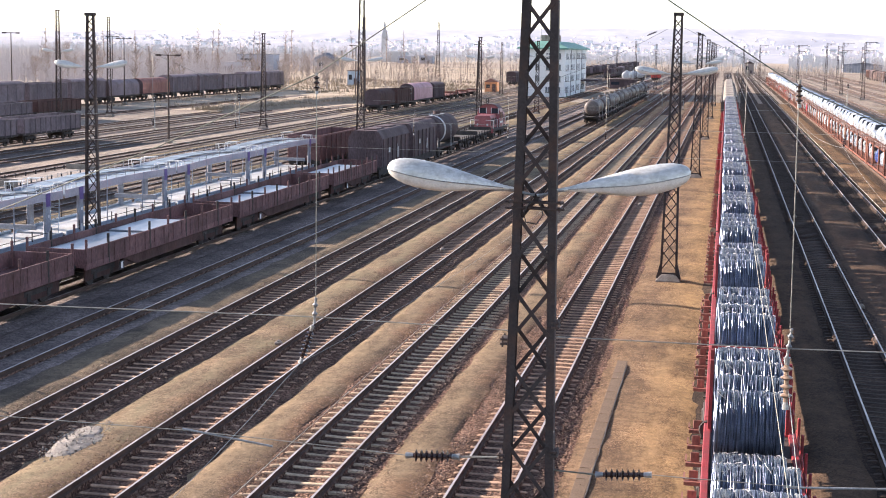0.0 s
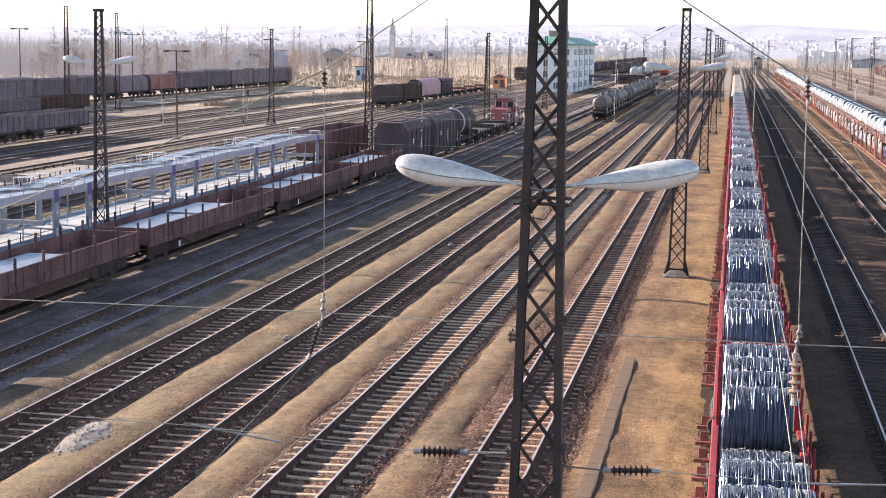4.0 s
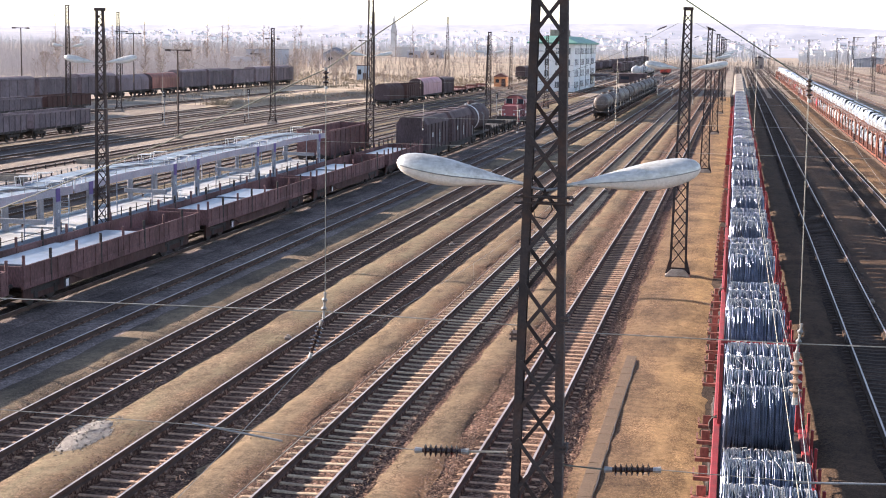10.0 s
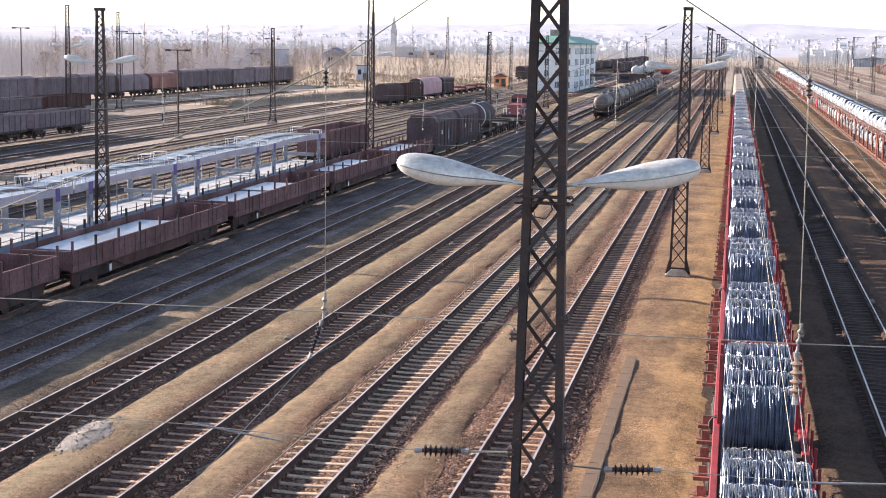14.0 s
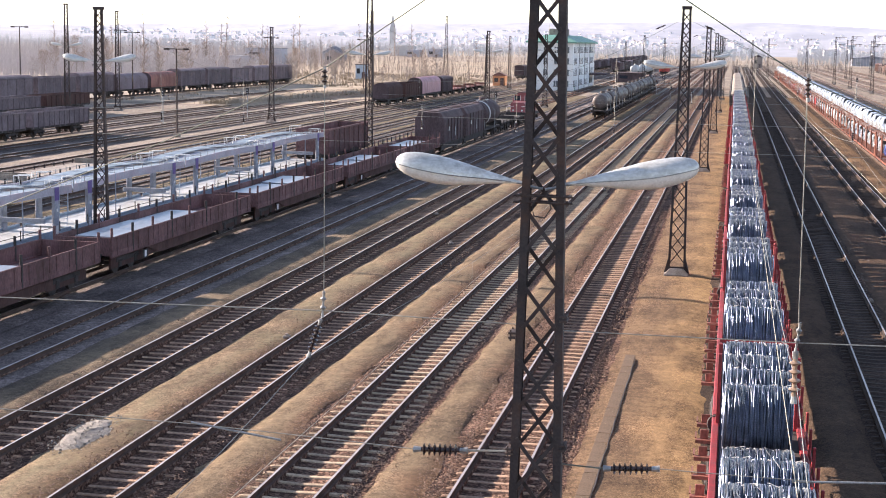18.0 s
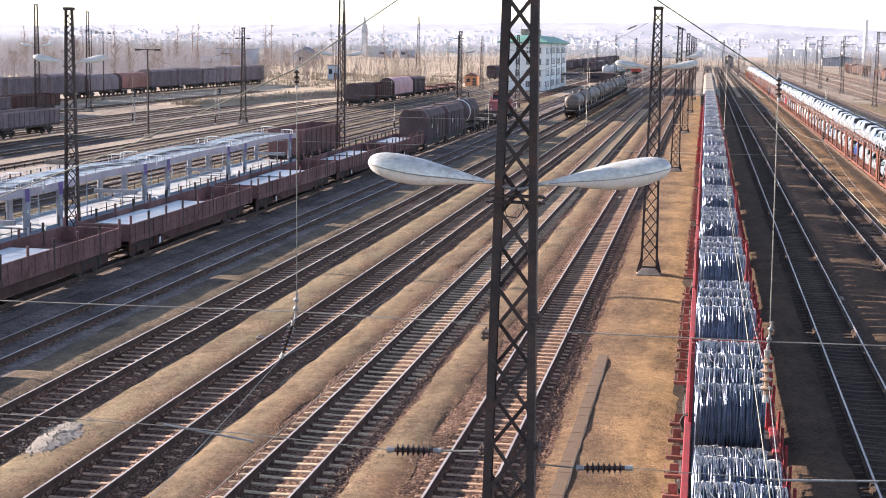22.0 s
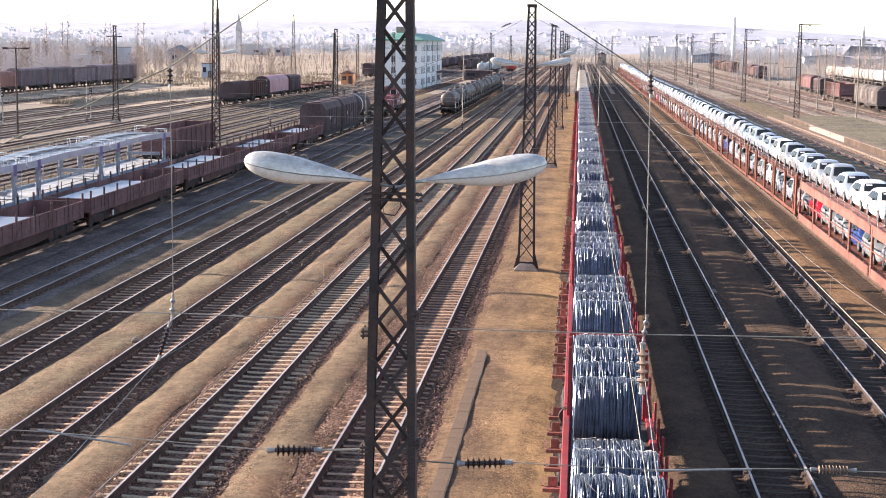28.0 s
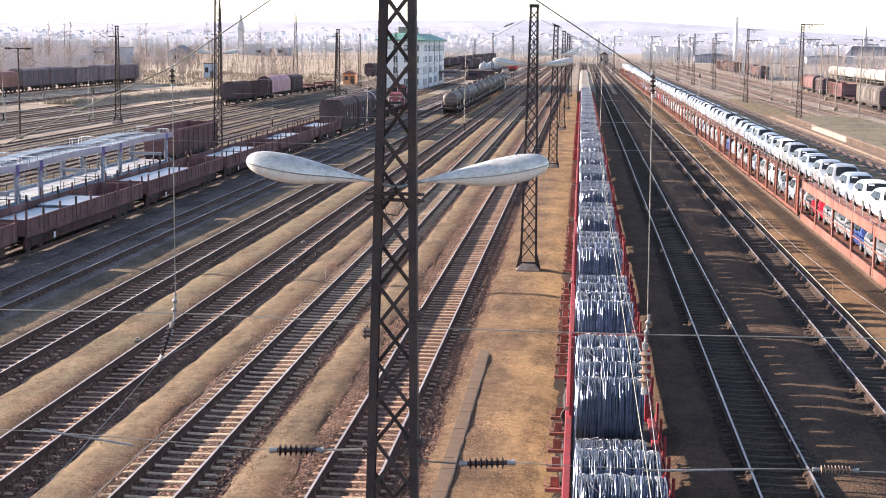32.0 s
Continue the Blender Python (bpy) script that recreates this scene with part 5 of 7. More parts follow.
for i in range(3):
    low_wagon(TRACKS["m7"], 293 + i * 14, 12.8, M_FADED, "empty faded red flat wagon", "empty red flat wagons")
# tank wagons on the third track
for i in range(12):
    tank_wagon(TRACKS["t1"], 216.5 + i * 11.4, 10.3, (M_TANK, M_OLDTANK, M_TANK, M_TANK, M_OLDTANK)[i % 5], R=1.12 + .08 * (i % 3 == 2), zc=2.38 + .06 * (i % 3 == 2), far=i > 1)
for i in range(3):
    tank_wagon(-33.0 + 1.5 * i, 496 + i * 14.2, 13.0, M_DECK, None, "pale grey-blue tank wagon far down the yard", "far tank wagons", far=True)
for i in range(11):
    wg = box_gondola(TRACKS["t5"], 249.5 + i * 15.6, 14.6, 2.7, M_TANK, "dull grey open wagon with a pale grey load", "open wagons of the wire train", far=True)
    part("load", Build().loft([[(-1.2, y, 1.2), (-1.2, y, 2.9), (-.7, y, z), (.7, y, z), (1.2, y, 2.9), (1.2, y, 1.2)] for y, z in ((.4, 3.0), (1.2, 3.5), (7.0, 3.3), (13.4, 3.5), (14.2, 3.0))]), M_CONC, wg, "pale grey load")
M_BRIGHTRED = mat("bright_red_paint", (0.55, 0.07, 0.045), 0.5, var=0.2, scale=0.6, fine=8)
box_gondola(-25.5, 545, 18, 3.4, M_BRIGHTRED, "bright red covered wagon far down the yard", "far red wagons", roof=True, far=True)


# ---- car train ----
def car_mesh(kind):
    """Body of a small hatchback that faces -y: a loft over cross-sections, bonnet, cabin and tail."""
    W, H = (0.84, 1.46) if kind == 0 else (0.85, 1.56)
    secs = [(-2.0, .50, .34, .52), (-1.97, .64, .28, .62), (-1.88, .74, .24, .71), (-1.7, .80, .21, .79), (-1.4, .82, .2, .87), (-1.1, W, .2, .93), (-1.0, W, .2, .965),
            (-.7, W, .2, 1.16), (-.38, W, .2, H - .13), (-.16, W, .2, H - .045), (.2, W, .2, H), (.7, W, .2, H), (1.15, W, .2, H - .035), (1.5, W * .99, .22, H - .11), (1.68, W * .98, .23, H - .24), (1.86, W * .97, .25, 1.04), (1.95, W * .94, .28, .86), (2.0, W * .88, .36, .74)]
    rings = []
    for y, w, z0, z1 in secs:
        belt = min(z1, .92)
        k = max(0, z1 - belt) / (H - .92)
        tw = w * (1 - .27 * k)
        low = belt - .02 if z1 > .95 else z1 - .06
        half = [(w * .9, z0), (w, z0 + .16), (w, belt - .12), (w * .985, low), (tw * .985, z1 - .10 * max(k, .5)), (tw * .91, z1 - .035), (tw * .72, z1), (tw * .36, z1 + .018)]
        rings.append([(-x, y, z) for x, z in half] + [(0, y, z1 + .024)] + [(x, y, z) for x, z in reversed(half)])
    body = Build().loft(rings)
    g = []
    f = Build().add([(-.66, -.98, .985), (0, -1.02, 1.0), (.66, -.98, .985), (.60, -.68, 1.185), (.53, -.40, H - .14), (0, -.43, H - .11), (-.53, -.40, H - .14), (-.60, -.68, 1.185), (0, -.71, 1.19)], [(0, 1, 8, 7), (1, 2, 3, 8), (7, 8, 5, 6), (8, 3, 4, 5)])
    for v in range(len(f.v)):
        x, y, z = f.v[v]
        f.v[v] = (x, y - .02, z + .03)
    g.append(("windscreen", f))
    top, tx = H - .15, .66
    for sx in (-1, 1):
        s = Build().add([(sx * .858, -.66, .96), (sx * .858, .25, .96), (sx * tx, .25, top), (sx * (tx + .01), -.20, top - .02)], [(0, 1, 2, 3)])
        s.add([(sx * .858, .33, .96), (sx * .852, 1.38, .99), (sx * .70, 1.16, top - .05), (sx * tx, .33, top)], [(0, 1, 2, 3)])
        g.append(("side_window", s))
    r = Build().add([(-.62, 1.84, 1.08), (.62, 1.84, 1.08), (.54, 1.66, H - .25), (-.54, 1.66, H - .25)], [(0, 1, 2, 3)])
    for v in range(4):
        x, y, z = r.v[v]
        r.v[v] = (x, y + .03, z + .02)
    g.append(("rear_window", r))
    return body, g


CAR_BODIES = {}
CAR_GLASS = []
for kd in (0, 1):
    bd, gl = car_mesh(kd)
    base = bd
    for pi, pm in enumerate(CAR_PAINTS):
        CAR_BODIES[kd, pi] = base.mesh("body", pm, True)
    CAR_GLASS.append([(n, g.mesh(n, M_CARGLASS)) for n, g in gl])
ME_TYRE = Build().tube((-.09, 0, 0), (.09, 0, 0), .3, n=16).mesh("tyre", M_TYRE, True)
ME_RIM = Build().tube((-.095, 0, 0), (.095, 0, 0), .19, n=12).mesh("rim", M_RIM)
bb = Build().box(-.15, .15, -.03, .03, -.06, .06, c=.02)
ME_HL = bb.mesh("headlight", M_HEADL)
ME_GRILLE = Build().box(-.3, .3, -.02, .02, -.05, .05, c=.01).mesh("grille", M_UNDER)
ME_MIRROR = Build().box(-.07, .07, -.04, .04, -.05, .05, c=.02).mesh("mirror", M_TYRE)
ME_PAPER = Build().box(-.15, .15, -.005, .005, -.055, .055).mesh("paper_sheet", M_WHITE)
CAR_WORDS = ["white", "silver", "pale blue", "dark blue", "red", "grey"]


def car(x, y, z, kd, pi, detail, turn=0):
    t = thing("car", pose(x, y, z, 0, 0, turn), "new %s hatchback carried on a car train" % CAR_WORDS[pi], "car", "new cars on the car train")
    part("body", CAR_BODIES[kd, pi], None, t)
    for n, g in CAR_GLASS[kd]:
        if detail or n == "windscreen":
            part(n, g, None, t, "dark glass")
    if detail:
        for sx in (-1, 1):
            for yy in (-1.25, 1.25):
                w = part("wheel", ME_TYRE, None, t, at=(sx * .76, yy, .3))
                part("rim", ME_RIM, None, w, "bright wheel trim")
            part("headlight", ME_HL, None, t, at=pose(sx * .55, -1.93, .66, 0, 0, sx * 20))
            part("mirror", ME_MIRROR, None, t, at=(sx * .93, -.5, 1.02))
        part("grille", ME_GRILLE, None, t, at=(0, -1.985, .55))
        part("paper_sheet", ME_PAPER, None, t, "white sheet behind the windscreen", at=pose(-.34, -.60, 1.29, -55, 0, 0))
    return t


DECK_LOW, DECK_UP = 0.75, 2.75


def auto_wagon(y0, L=26.0, solid=False, far=False):
    x = TRACKS["t8"]
    m = M_FADED if solid else M_OXIDE
    t = thing("car_carrier", (x, y0, 0), "faded red two-deck car carrier loaded with new cars", "wagon", "loaded car carriers")
    part("lower_deck", Build().box(-1.35, 1.35, 0, L, DECK_LOW - .12, DECK_LOW, c=.01), M_OXIDE, t)
    part("upper_deck", Build().box(-1.35, 1.35, 0, L, DECK_UP - .1, DECK_UP, c=.01), m, t)
    for sx in (-1, 1):
        part("side_sill", Build().box(sx * 1.4 - .04, sx * 1.4 + .04, 0, L, DECK_LOW - (.28 if solid else .15), DECK_LOW + (.14 if solid else .06), c=.015), m if solid else M_OXIDE, t)
        dep, bx = (.46, 1.4) if solid else (.17, 1.31)
        part("upper_beam", Build().box(sx * bx - .045, sx * bx + .045, 0, L, DECK_UP - dep + .08, DECK_UP + (.12 if solid else .05), c=.015), m, t)
        n = 5
        for i in range(n + 1):
            yy = min(max(i * L / n, .25), L - .25)
            w = .2 if solid else .44
            part("post", Build().box(sx * 1.41 - .06, sx * 1.41 + .06, yy - w / 2, yy + w / 2, DECK_LOW - .2, DECK_UP + (.1 if solid else .3 if i % 2 == 0 else .14), c=.02), m, t)
            if not solid and i % 2 == 0 and i < n:          # a slimmer post beside every second one, tied to it by a bar
                part("slim_post", Build().box(sx * 1.40 - .05, sx * 1.40 + .05, yy + .75, yy + .99, DECK_LOW - .1, DECK_UP + .2, c=.02), m, t)
                part("tie_bar", Build().box(sx * 1.40 - .04, sx * 1.40 + .04, yy + .2, yy + .76, DECK_LOW + .9, DECK_LOW + 1.0), m, t)
        if solid:
            part("strut", Build().beam((sx * 1.42, 1.7, DECK_LOW - .1), (sx * 1.42, .4, DECK_UP + .1), .12), m, t)
            for i in range(n):
                a = i * L / n
                part("brace", Build().beam((sx * 1.41, a + .1, DECK_LOW + .95), (sx * 1.41, a + L / n - .1, DECK_LOW + .95), .05), m, t)
        r = Build()
        for i in range(14 if not far else 7):
            yy = .5 + i * (L - 1) / (13 if not far else 6)
            r.tube((sx * 1.42, yy, DECK_UP), (sx * 1.42, yy, DECK_UP + .45), .014, n=4)
        r.tube((sx * 1.42, .3, DECK_UP + .42), (sx * 1.42, L - .3, DECK_UP + .42), .010, n=4)
        part("guard_rail", r, M_GALV, t)
    part("frame", Build().box(-.8, .8, .3, L - .3, .35, DECK_LOW - .12), M_UNDER, t)
    running_gear(t, L, bogies=False, axle=3.2, far=far, r=0.33, bz=.55)
    return t


rs = random.Random(5)
y = 64.6
n = 0
while y < 505:
    solid = n == 0
    far = y > 200
    auto_wagon(y - 2.5 if n == 0 else y, 28.0 if n == 0 else 26.0, solid, far)
    for deck in (DECK_UP, DECK_LOW):
        c = y + 2.2
        while c < y + 25:
            pi = rs.choice([0, 1, 1, 1, 2, 2, 5, 5])
            if deck == DECK_LOW and rs.random() < .25:
                pi = rs.choice([3, 4, 2, 5])
            car(TRACKS["t8"] + rs.uniform(-.06, .06), c, deck + .005, rs.choice([0, 0, 1]), pi, c < 128, 0)
            c += 4.35
    y += 26.8
    n += 1

# ---- further masts ----
for x, y, lam in ((-31.5, 70.0, True), (-31.5, 126.3, True), (-31.5, 190.0, True), (-59.7, 186.4, False), (-76.5, 161.0, True), (-31.5, 250.0, True),
                  (-49.6, 297.6, False), (-52.0, 345.0, False), (-59.2, 239.0, False), (-89.4, 205.0, False)):
    mast(x, y, h={126.3: 18.0, 239.0: 15.7}.get(y, 12.4 if x > -70 else 14.5), lamps=lam, steel=M_STEEL2, lamp_z=9.5)
mast(-87.0, 446.0, h=18.5, lamps=False, steel=M_STEEL2, w0=1.6, w1=.5, panels=14)
for x, y, h in ((31.3, 216, 14.3), (32.2, 294, 14.3), (34.0, 385, 14.3), (31.5, 423, 14.3), (30.0, 467, 14.3), (24.0, 520, 14), (12.0, 560, 14), (-6.0, 600, 14), (40.0, 560, 14), (52.0, 600, 14)):
    mast(x, y, h=h, lamps=False, steel=M_STEEL2, arm=True, w0=.9, w1=.45, panels=16)
for x, y, h in ((-24.0, 400, 13.5), (-20.0, 430, 13), (-34.0, 470, 12), (-12.0, 372, 12.4), (5, 455, 13)):
    mast(x, y, h=h, lamps=False, steel=M_STEEL2, panels=16)


# ---- overhead line ----
def wire(name, pts, r, m, label, group="", n=5):
    return solo(name, Build().path(pts, r, n), m, (0, 0, 0), label, "wire", group)


def sag(p0, p1, d, n=14):
    p0, p1 = Vector(p0), Vector(p1)
    return [p0.lerp(p1, i / n) - Vector((0, 0, 4 * d * (i / n) * (1 - i / n))) for i in range(n + 1)]


def insulator(name, p0, p1, discs, r, m, label):
    """Porcelain discs on a rod between two points, with metal caps."""
    p0, p1 = Vector(p0), Vector(p1)
    d = (p1 - p0)
    t = thing(name, (0, 0, 0), label, "insulator", "insulators of the overhead line")
    for i in range(discs):
        a = p0 + d * (.16 + .68 * (i + .1) / discs)
        c = p0 + d * (.16 + .68 * (i + .62) / discs)
        part("disc", Build().tube(a, a.lerp(c, .45), r * .42, r, n=14).tube(a.lerp(c, .45), c, r, r * .5, n=14), m, t, smooth=True)
    part("core", Build().tube(p0 + d * .1, p0 + d * .9, r * .38, n=8), m, t)
    part("cap", Build().tube(p0, p0 + d * .14, r * .55, r * .4, n=8), M_GALV, t)
    part("cap", Build().tube(p1 - d * .14, p1, r * .4, r * .55, n=8), M_GALV, t)
    return t


Y1 = 18.65
ROPE = "green-grey sagging rope of the overhead line"
G = "cross span ropes"
# the rope of the nearest cross span falls away from the mast on both sides
wire("span_rope", [(-2.45, Y1, 12.5), (-3.8, Y1, 11.44), (-5.25, Y1, 10.46), (-7.5, Y1, 9.42), (-9.91, Y1, 8.44), (-14.0, Y1, 7.75), (-18, Y1, 7.75), (-24, Y1, 8.9), (-31.5, Y1, 12.2)], .0085, M_ROPE, ROPE, G)
wire("span_rope", [(-2.2, Y1, 12.42), (-.65, Y1, 11.41), (.89, Y1, 10.43), (2.5, Y1, 9.75), (5.0, Y1, 8.9), (10, Y1, 8.2), (18, Y1, 9.5), (26, Y1, 12.3)], .0085, M_ROPE, ROPE, G)
# level wires of that span
wire("span_wire", [(-31.5, Y1, 7.2), (-9.94, Y1, 7.18), (-5.24, Y1, 7.24), (-2.6, Y1, 7.2)], .008, M_WIRE, "thin level wire of the overhead line", G)
wire("span_wire", [(-2.05, Y1, 7.15), (.89, Y1, 7.16), (3.92, Y1, 7.21), (26, Y1, 7.2)], .008, M_WIRE, "thin level wire of the overhead line", G)
wire("span_wire", [(-31.5, Y1, 5.6), (-9.98, Y1, 5.58), (-7.12, Y1, 5.56), (-5.5, Y1, 5.50), (-3.98, Y1, 5.43)], .007, M_WIRE, "thin level wire of the overhead line", G)
wire("span_wire", [(-3.25, Y1, 5.46), (-2.6, Y1, 5.5)], .016, M_WIRE, "short stay wire at the mast", G)
wire("span_wire", [(-2.02, Y1, 5.37), (-1.45, Y1, 5.35)], .012, M_ROPE, "short stay wire at the mast", G)
wire("span_wire", [(-.72, Y1, 5.40), (-.21, Y1, 5.39), (1.19, Y1, 5.38), (2.36, Y1, 5.45), (3.1, Y1, 5.47), (26, Y1, 5.5)], .007, M_WIRE, "thin level wire of the overhead line", G)
insulator("rod_insulator", (-3.98, Y1, 5.43), (-3.25, Y1, 5.46), 7, .085, M_INS, "dark brown ribbed insulator on a stay wire")
insulator("rod_insulator", (-1.45, Y1, 5.35), (-.72, Y1, 5.40), 7, .085, M_INS, "dark brown ribbed insulator on a stay wire")
insulator("rod_insulator", (3.1, Y1, 5.47), (3.68, Y1, 5.48), 9, .06, M_INSW, "pale ribbed insulator on a stay wire")
# droppers with their hanging insulators
wire("dropper", [(-5.25, Y1, 10.3), (-5.24, Y1, 7.45)], .007, M_WIRE, "thin upright wire of the overhead line", G)
wire("dropper", [(.89, Y1, 10.2), (.93, Y1, 7.4)], .007, M_WIRE, "thin upright wire of the overhead line", G)
insulator("hanging_insulator", (-5.25, Y1, 10.48), (-5.25, Y1, 10.2), 3, .045, M_INS, "dark insulator hanging from the rope")
insulator("hanging_insulator", (.89, Y1, 10.52), (.90, Y1, 10.18), 4, .045, M_INS, "dark insulator hanging from the rope")
insulator("hanging_insulator", (-5.24, Y1, 7.5), (-5.26, Y1, 7.15), 2, .04, M_GALV, "grey clamp on an upright wire")
insulator("hanging_insulator", (-5.28, Y1, 7.12), (-5.45, Y1, 6.6), 6, .055, M_INS, "brown ribbed insulator below an upright wire")
insulator("hanging_insulator", (.95, Y1, 7.42), (.91, Y1, 7.05), 2, .04, M_GALV, "grey clamp on an upright wire")
insulator("hanging_insulator", (.91, Y1, 7.05), (.92, Y1, 6.38), 4, .08, M_INSW, "pale insulator with brown sheds")
# fittings bolted to the nearest mast
for x, z in ((-2.02, 7.35), (-1.99, 5.64), (-2.68, 7.1), (-2.68, 5.55)):
    s = 1 if x > -2.33 else -1
    b = Build().box(x - .05, x + .05, Y1 - .12, Y1 + .12, z - .015, z + .015, c=.004)
    b.box(x - .05, x + .05, Y1 - .12, Y1 + .12, z - .075, z - .045, c=.004)
    b.tube((x + s * .02, Y1 - .1, z - .1), (x + s * .02, Y1 - .1, z + .04), .012, n=6)
    b.tube((x + s * .02, Y1 + .1, z - .1), (x + s * .02, Y1 + .1, z + .04), .012, n=6)
    solo("wire_bracket", b, M_STEEL2, (0, 0, 0), "small bolted steel bracket on the mast leg", "bracket", "brackets of the nearest mast")
# registration tubes
wire("steady_tube", [(-7.12, Y1, 5.58), (-5.83, Y1, 5.42)], .016, M_GALV, "galvanised steel steady tube of the overhead line", "steady tubes", 8)
wire("steady_tube", [(.95, Y1, 5.36), (2.36, Y1, 5.44)], .016, M_GALV, "galvanised steel steady tube of the overhead line", "steady tubes", 8)


def overhead(x, near=True):
    """Contact wire and carrier of one track, span by span, with thin droppers."""
    ys = [-6.0, Y1, 69.5, 131.0, 190.0, 250.0, 310.0]
    for i in range(len(ys) - 1):
        a, c = ys[i], ys[i + 1]
        wire("contact_wire", [(x, a, 5.6), (x, c, 5.6)], (.009 if i < 2 else .012) if x > 2 else .006 if x > 0 or i == 0 else .004, M_CONTACT, "pale copper contact wire over a track", "contact wires", 4)
        wire("carrier_wire", sag((x, a, 6.6), (x, c, 6.6), .75), (.005 if i < 2 else .008) if x > 0 or i == 0 else .003, M_WIRE, "thin carrier wire over a track", "carrier wires", 4)
        for k in range(1, 4 if i < 3 else 1):
            u = k / 4
            y = a + (c - a) * u
            wire("dropper", [(x, y, 5.6), (x, y, 6.6 - 3 * u * (1 - u))], .003, M_WIRE, "thin dropper between two wires", "thin droppers", 3)


for x in (-5.45, 0.95, 5.43):
    overhead(x)


# cross spans further along
for y in (69.5, 131.0, 190.0):
    for p0, p1, d in (((-31.5, y, 12.1), (-2.33, y, 12.1), 4.3), ((-2.33, y, 12.1), (31.0, y, 12.1), 4.3)):
        wire("span_rope", sag(p0, p1, d, 20), .0085, M_ROPE, ROPE, G)
        wire("span_wire", [(p0[0], y, 7.2), (p1[0], y, 7.2)], .009, M_WIRE, "thin level wire of the overhead line", G)
        wire("span_wire", [(p0[0], y, 5.9), (p1[0], y, 5.9)], .008, M_WIRE, "thin level wire of the overhead line", G)
    for x in (-28.0, -23.7, -14.69, -10.1, -5.45, .95, 5.43):
        u = (x + 31.5) / 29.17 if x < -2.33 else (x + 2.33) / 33.33
        top = 12.1 - 4 * 4.3 * u * (1 - u)
        wire("dropper", [(x, y, top), (x, y, 6.7)], .008, M_WIRE, "thin upright wire of the overhead line", G, 4)
        insulator("hanging_insulator", (x, y, 7.1), (x, y, 6.6), 4, .07, M_INS, "brown insulator below an upright wire")
for y in (69.5, 131.0):
    for s in (-1, 1):
        insulator("rod_insulator", (-2.33 + s * .9, y, 11.75), (-2.33 + s * 1.35, y, 11.55), 4, .06, M_INS, "dark insulator on a rope near the mast head")


# ---- white building by the tracks ----
def office(x0, x1, y0, y1, H):
    t = thing("office_building", (0, 0, -0.2), "white four-storey railway building with a green hipped roof", "building")
    w = .35
    part("wall", Build().box(x0, x1, y0, y0 + w, 0, H), M_WALL, t)
    part("wall", Build().box(x0, x1, y1 - w, y1, 0, H), M_WALL, t)
    part("wall", Build().box(x0, x0 + w, y0 + w, y1 - w, 0, H), M_WALL, t)
    part("wall", Build().box(x1 - w, x1, y0 + w, y1 - w, 0, H), M_WALL, t)
    o = .8
    r0 = [(x0 - o, y0 - o, H), (x1 + o, y0 - o, H), (x1 + o, y1 + o, H), (x0 - o, y1 + o, H)]
    r1 = [(x0 - o, y0 - o, H + .35), (x1 + o, y0 - o, H + .35), (x1 + o, y1 + o, H + .35), (x0 - o, y1 + o, H + .35)]
    cx = (x0 + x1) / 2
    r2 = [(cx - 2, y0 + 4.5, H + 1.9), (cx + 2, y0 + 4.5, H + 1.9), (cx + 2, y1 - 4.5, H + 1.9), (cx - 2, y1 - 4.5, H + 1.9)]
    roof = part("roof", Build().loft([r0, r1, r2]), M_GREEN, t, "green hipped roof")
    part("roof_house", Build().box(cx - 2.2, cx + 2.2, y0 + 12, y0 + 17, H + 1.4, H + 3.4, c=.05), M_CONC, roof)
    part("aerial", Build().tube((cx - 1.5, y0 + 8, H + 1.8), (cx - 1.5, y0 + 8, H + 6.5), .05, n=6), M_GALV, roof)
    part("aerial", Build().tube((cx + 1.0, y0 + 11, H + 1.8), (cx + 1.0, y0 + 11, H + 5.5), .05, n=6), M_GALV, roof)

    def window(p, along, wd, ht):
        wnd = part("window", Build().box(-wd / 2, wd / 2, -.06, .02, 0, ht), M_PANE, t, "grey window", at=p @ Matrix.Translation((0, -.01, 0)))
        part("sill", Build().box(-wd / 2 - .1, wd / 2 + .1, -.16, .02, -.1, 0), M_CONC, wnd)
        part("mullion", Build().box(-.04, .04, -.09, -.05, .02, ht), M_WHITE, wnd)
    for f in range(4):
        z = 1.0 + f * (H - .6) / 4
        for i in range(4):
            window(pose(x0 + 1.4 + i * (x1 - x0 - 2.8) / 3, y0, z), 0, .95, 1.3)
        n = 16
        for i in range(n):
            if i % 4 == 3 and f < 3:
                continue
            window(pose(x1, y0 + 2 + i * (y1 - y0 - 4) / (n - 1) + (.5 if i % 4 == 0 else -.5 if i % 4 == 2 else 0), z, 0, 0, 90), 1, .95, 1.3)
    for i in (3, 7, 11):
        part("downpipe", Build().tube((x1 + .08, y0 + 3.6 + i * (y1 - y0 - 4) / 15, 0), (x1 + .08, y0 + 3.6 + i * (y1 - y0 - 4) / 15, H), .07, n=6), M_GALV, t)
    part("door", Build().box(x1 - .02, x1 + .06, y0 + 5.0, y0 + 6.2, 0, 2.2), M_GREEN, t)
    part("canopy", Build().box(x1, x1 + 4.5, y1 - 14, y1 - 2, 3.0, 3.4, c=.05), M_DARK, t)
    return t


office(-47.2, -36.9, 343.0, 396.0, 11.0)


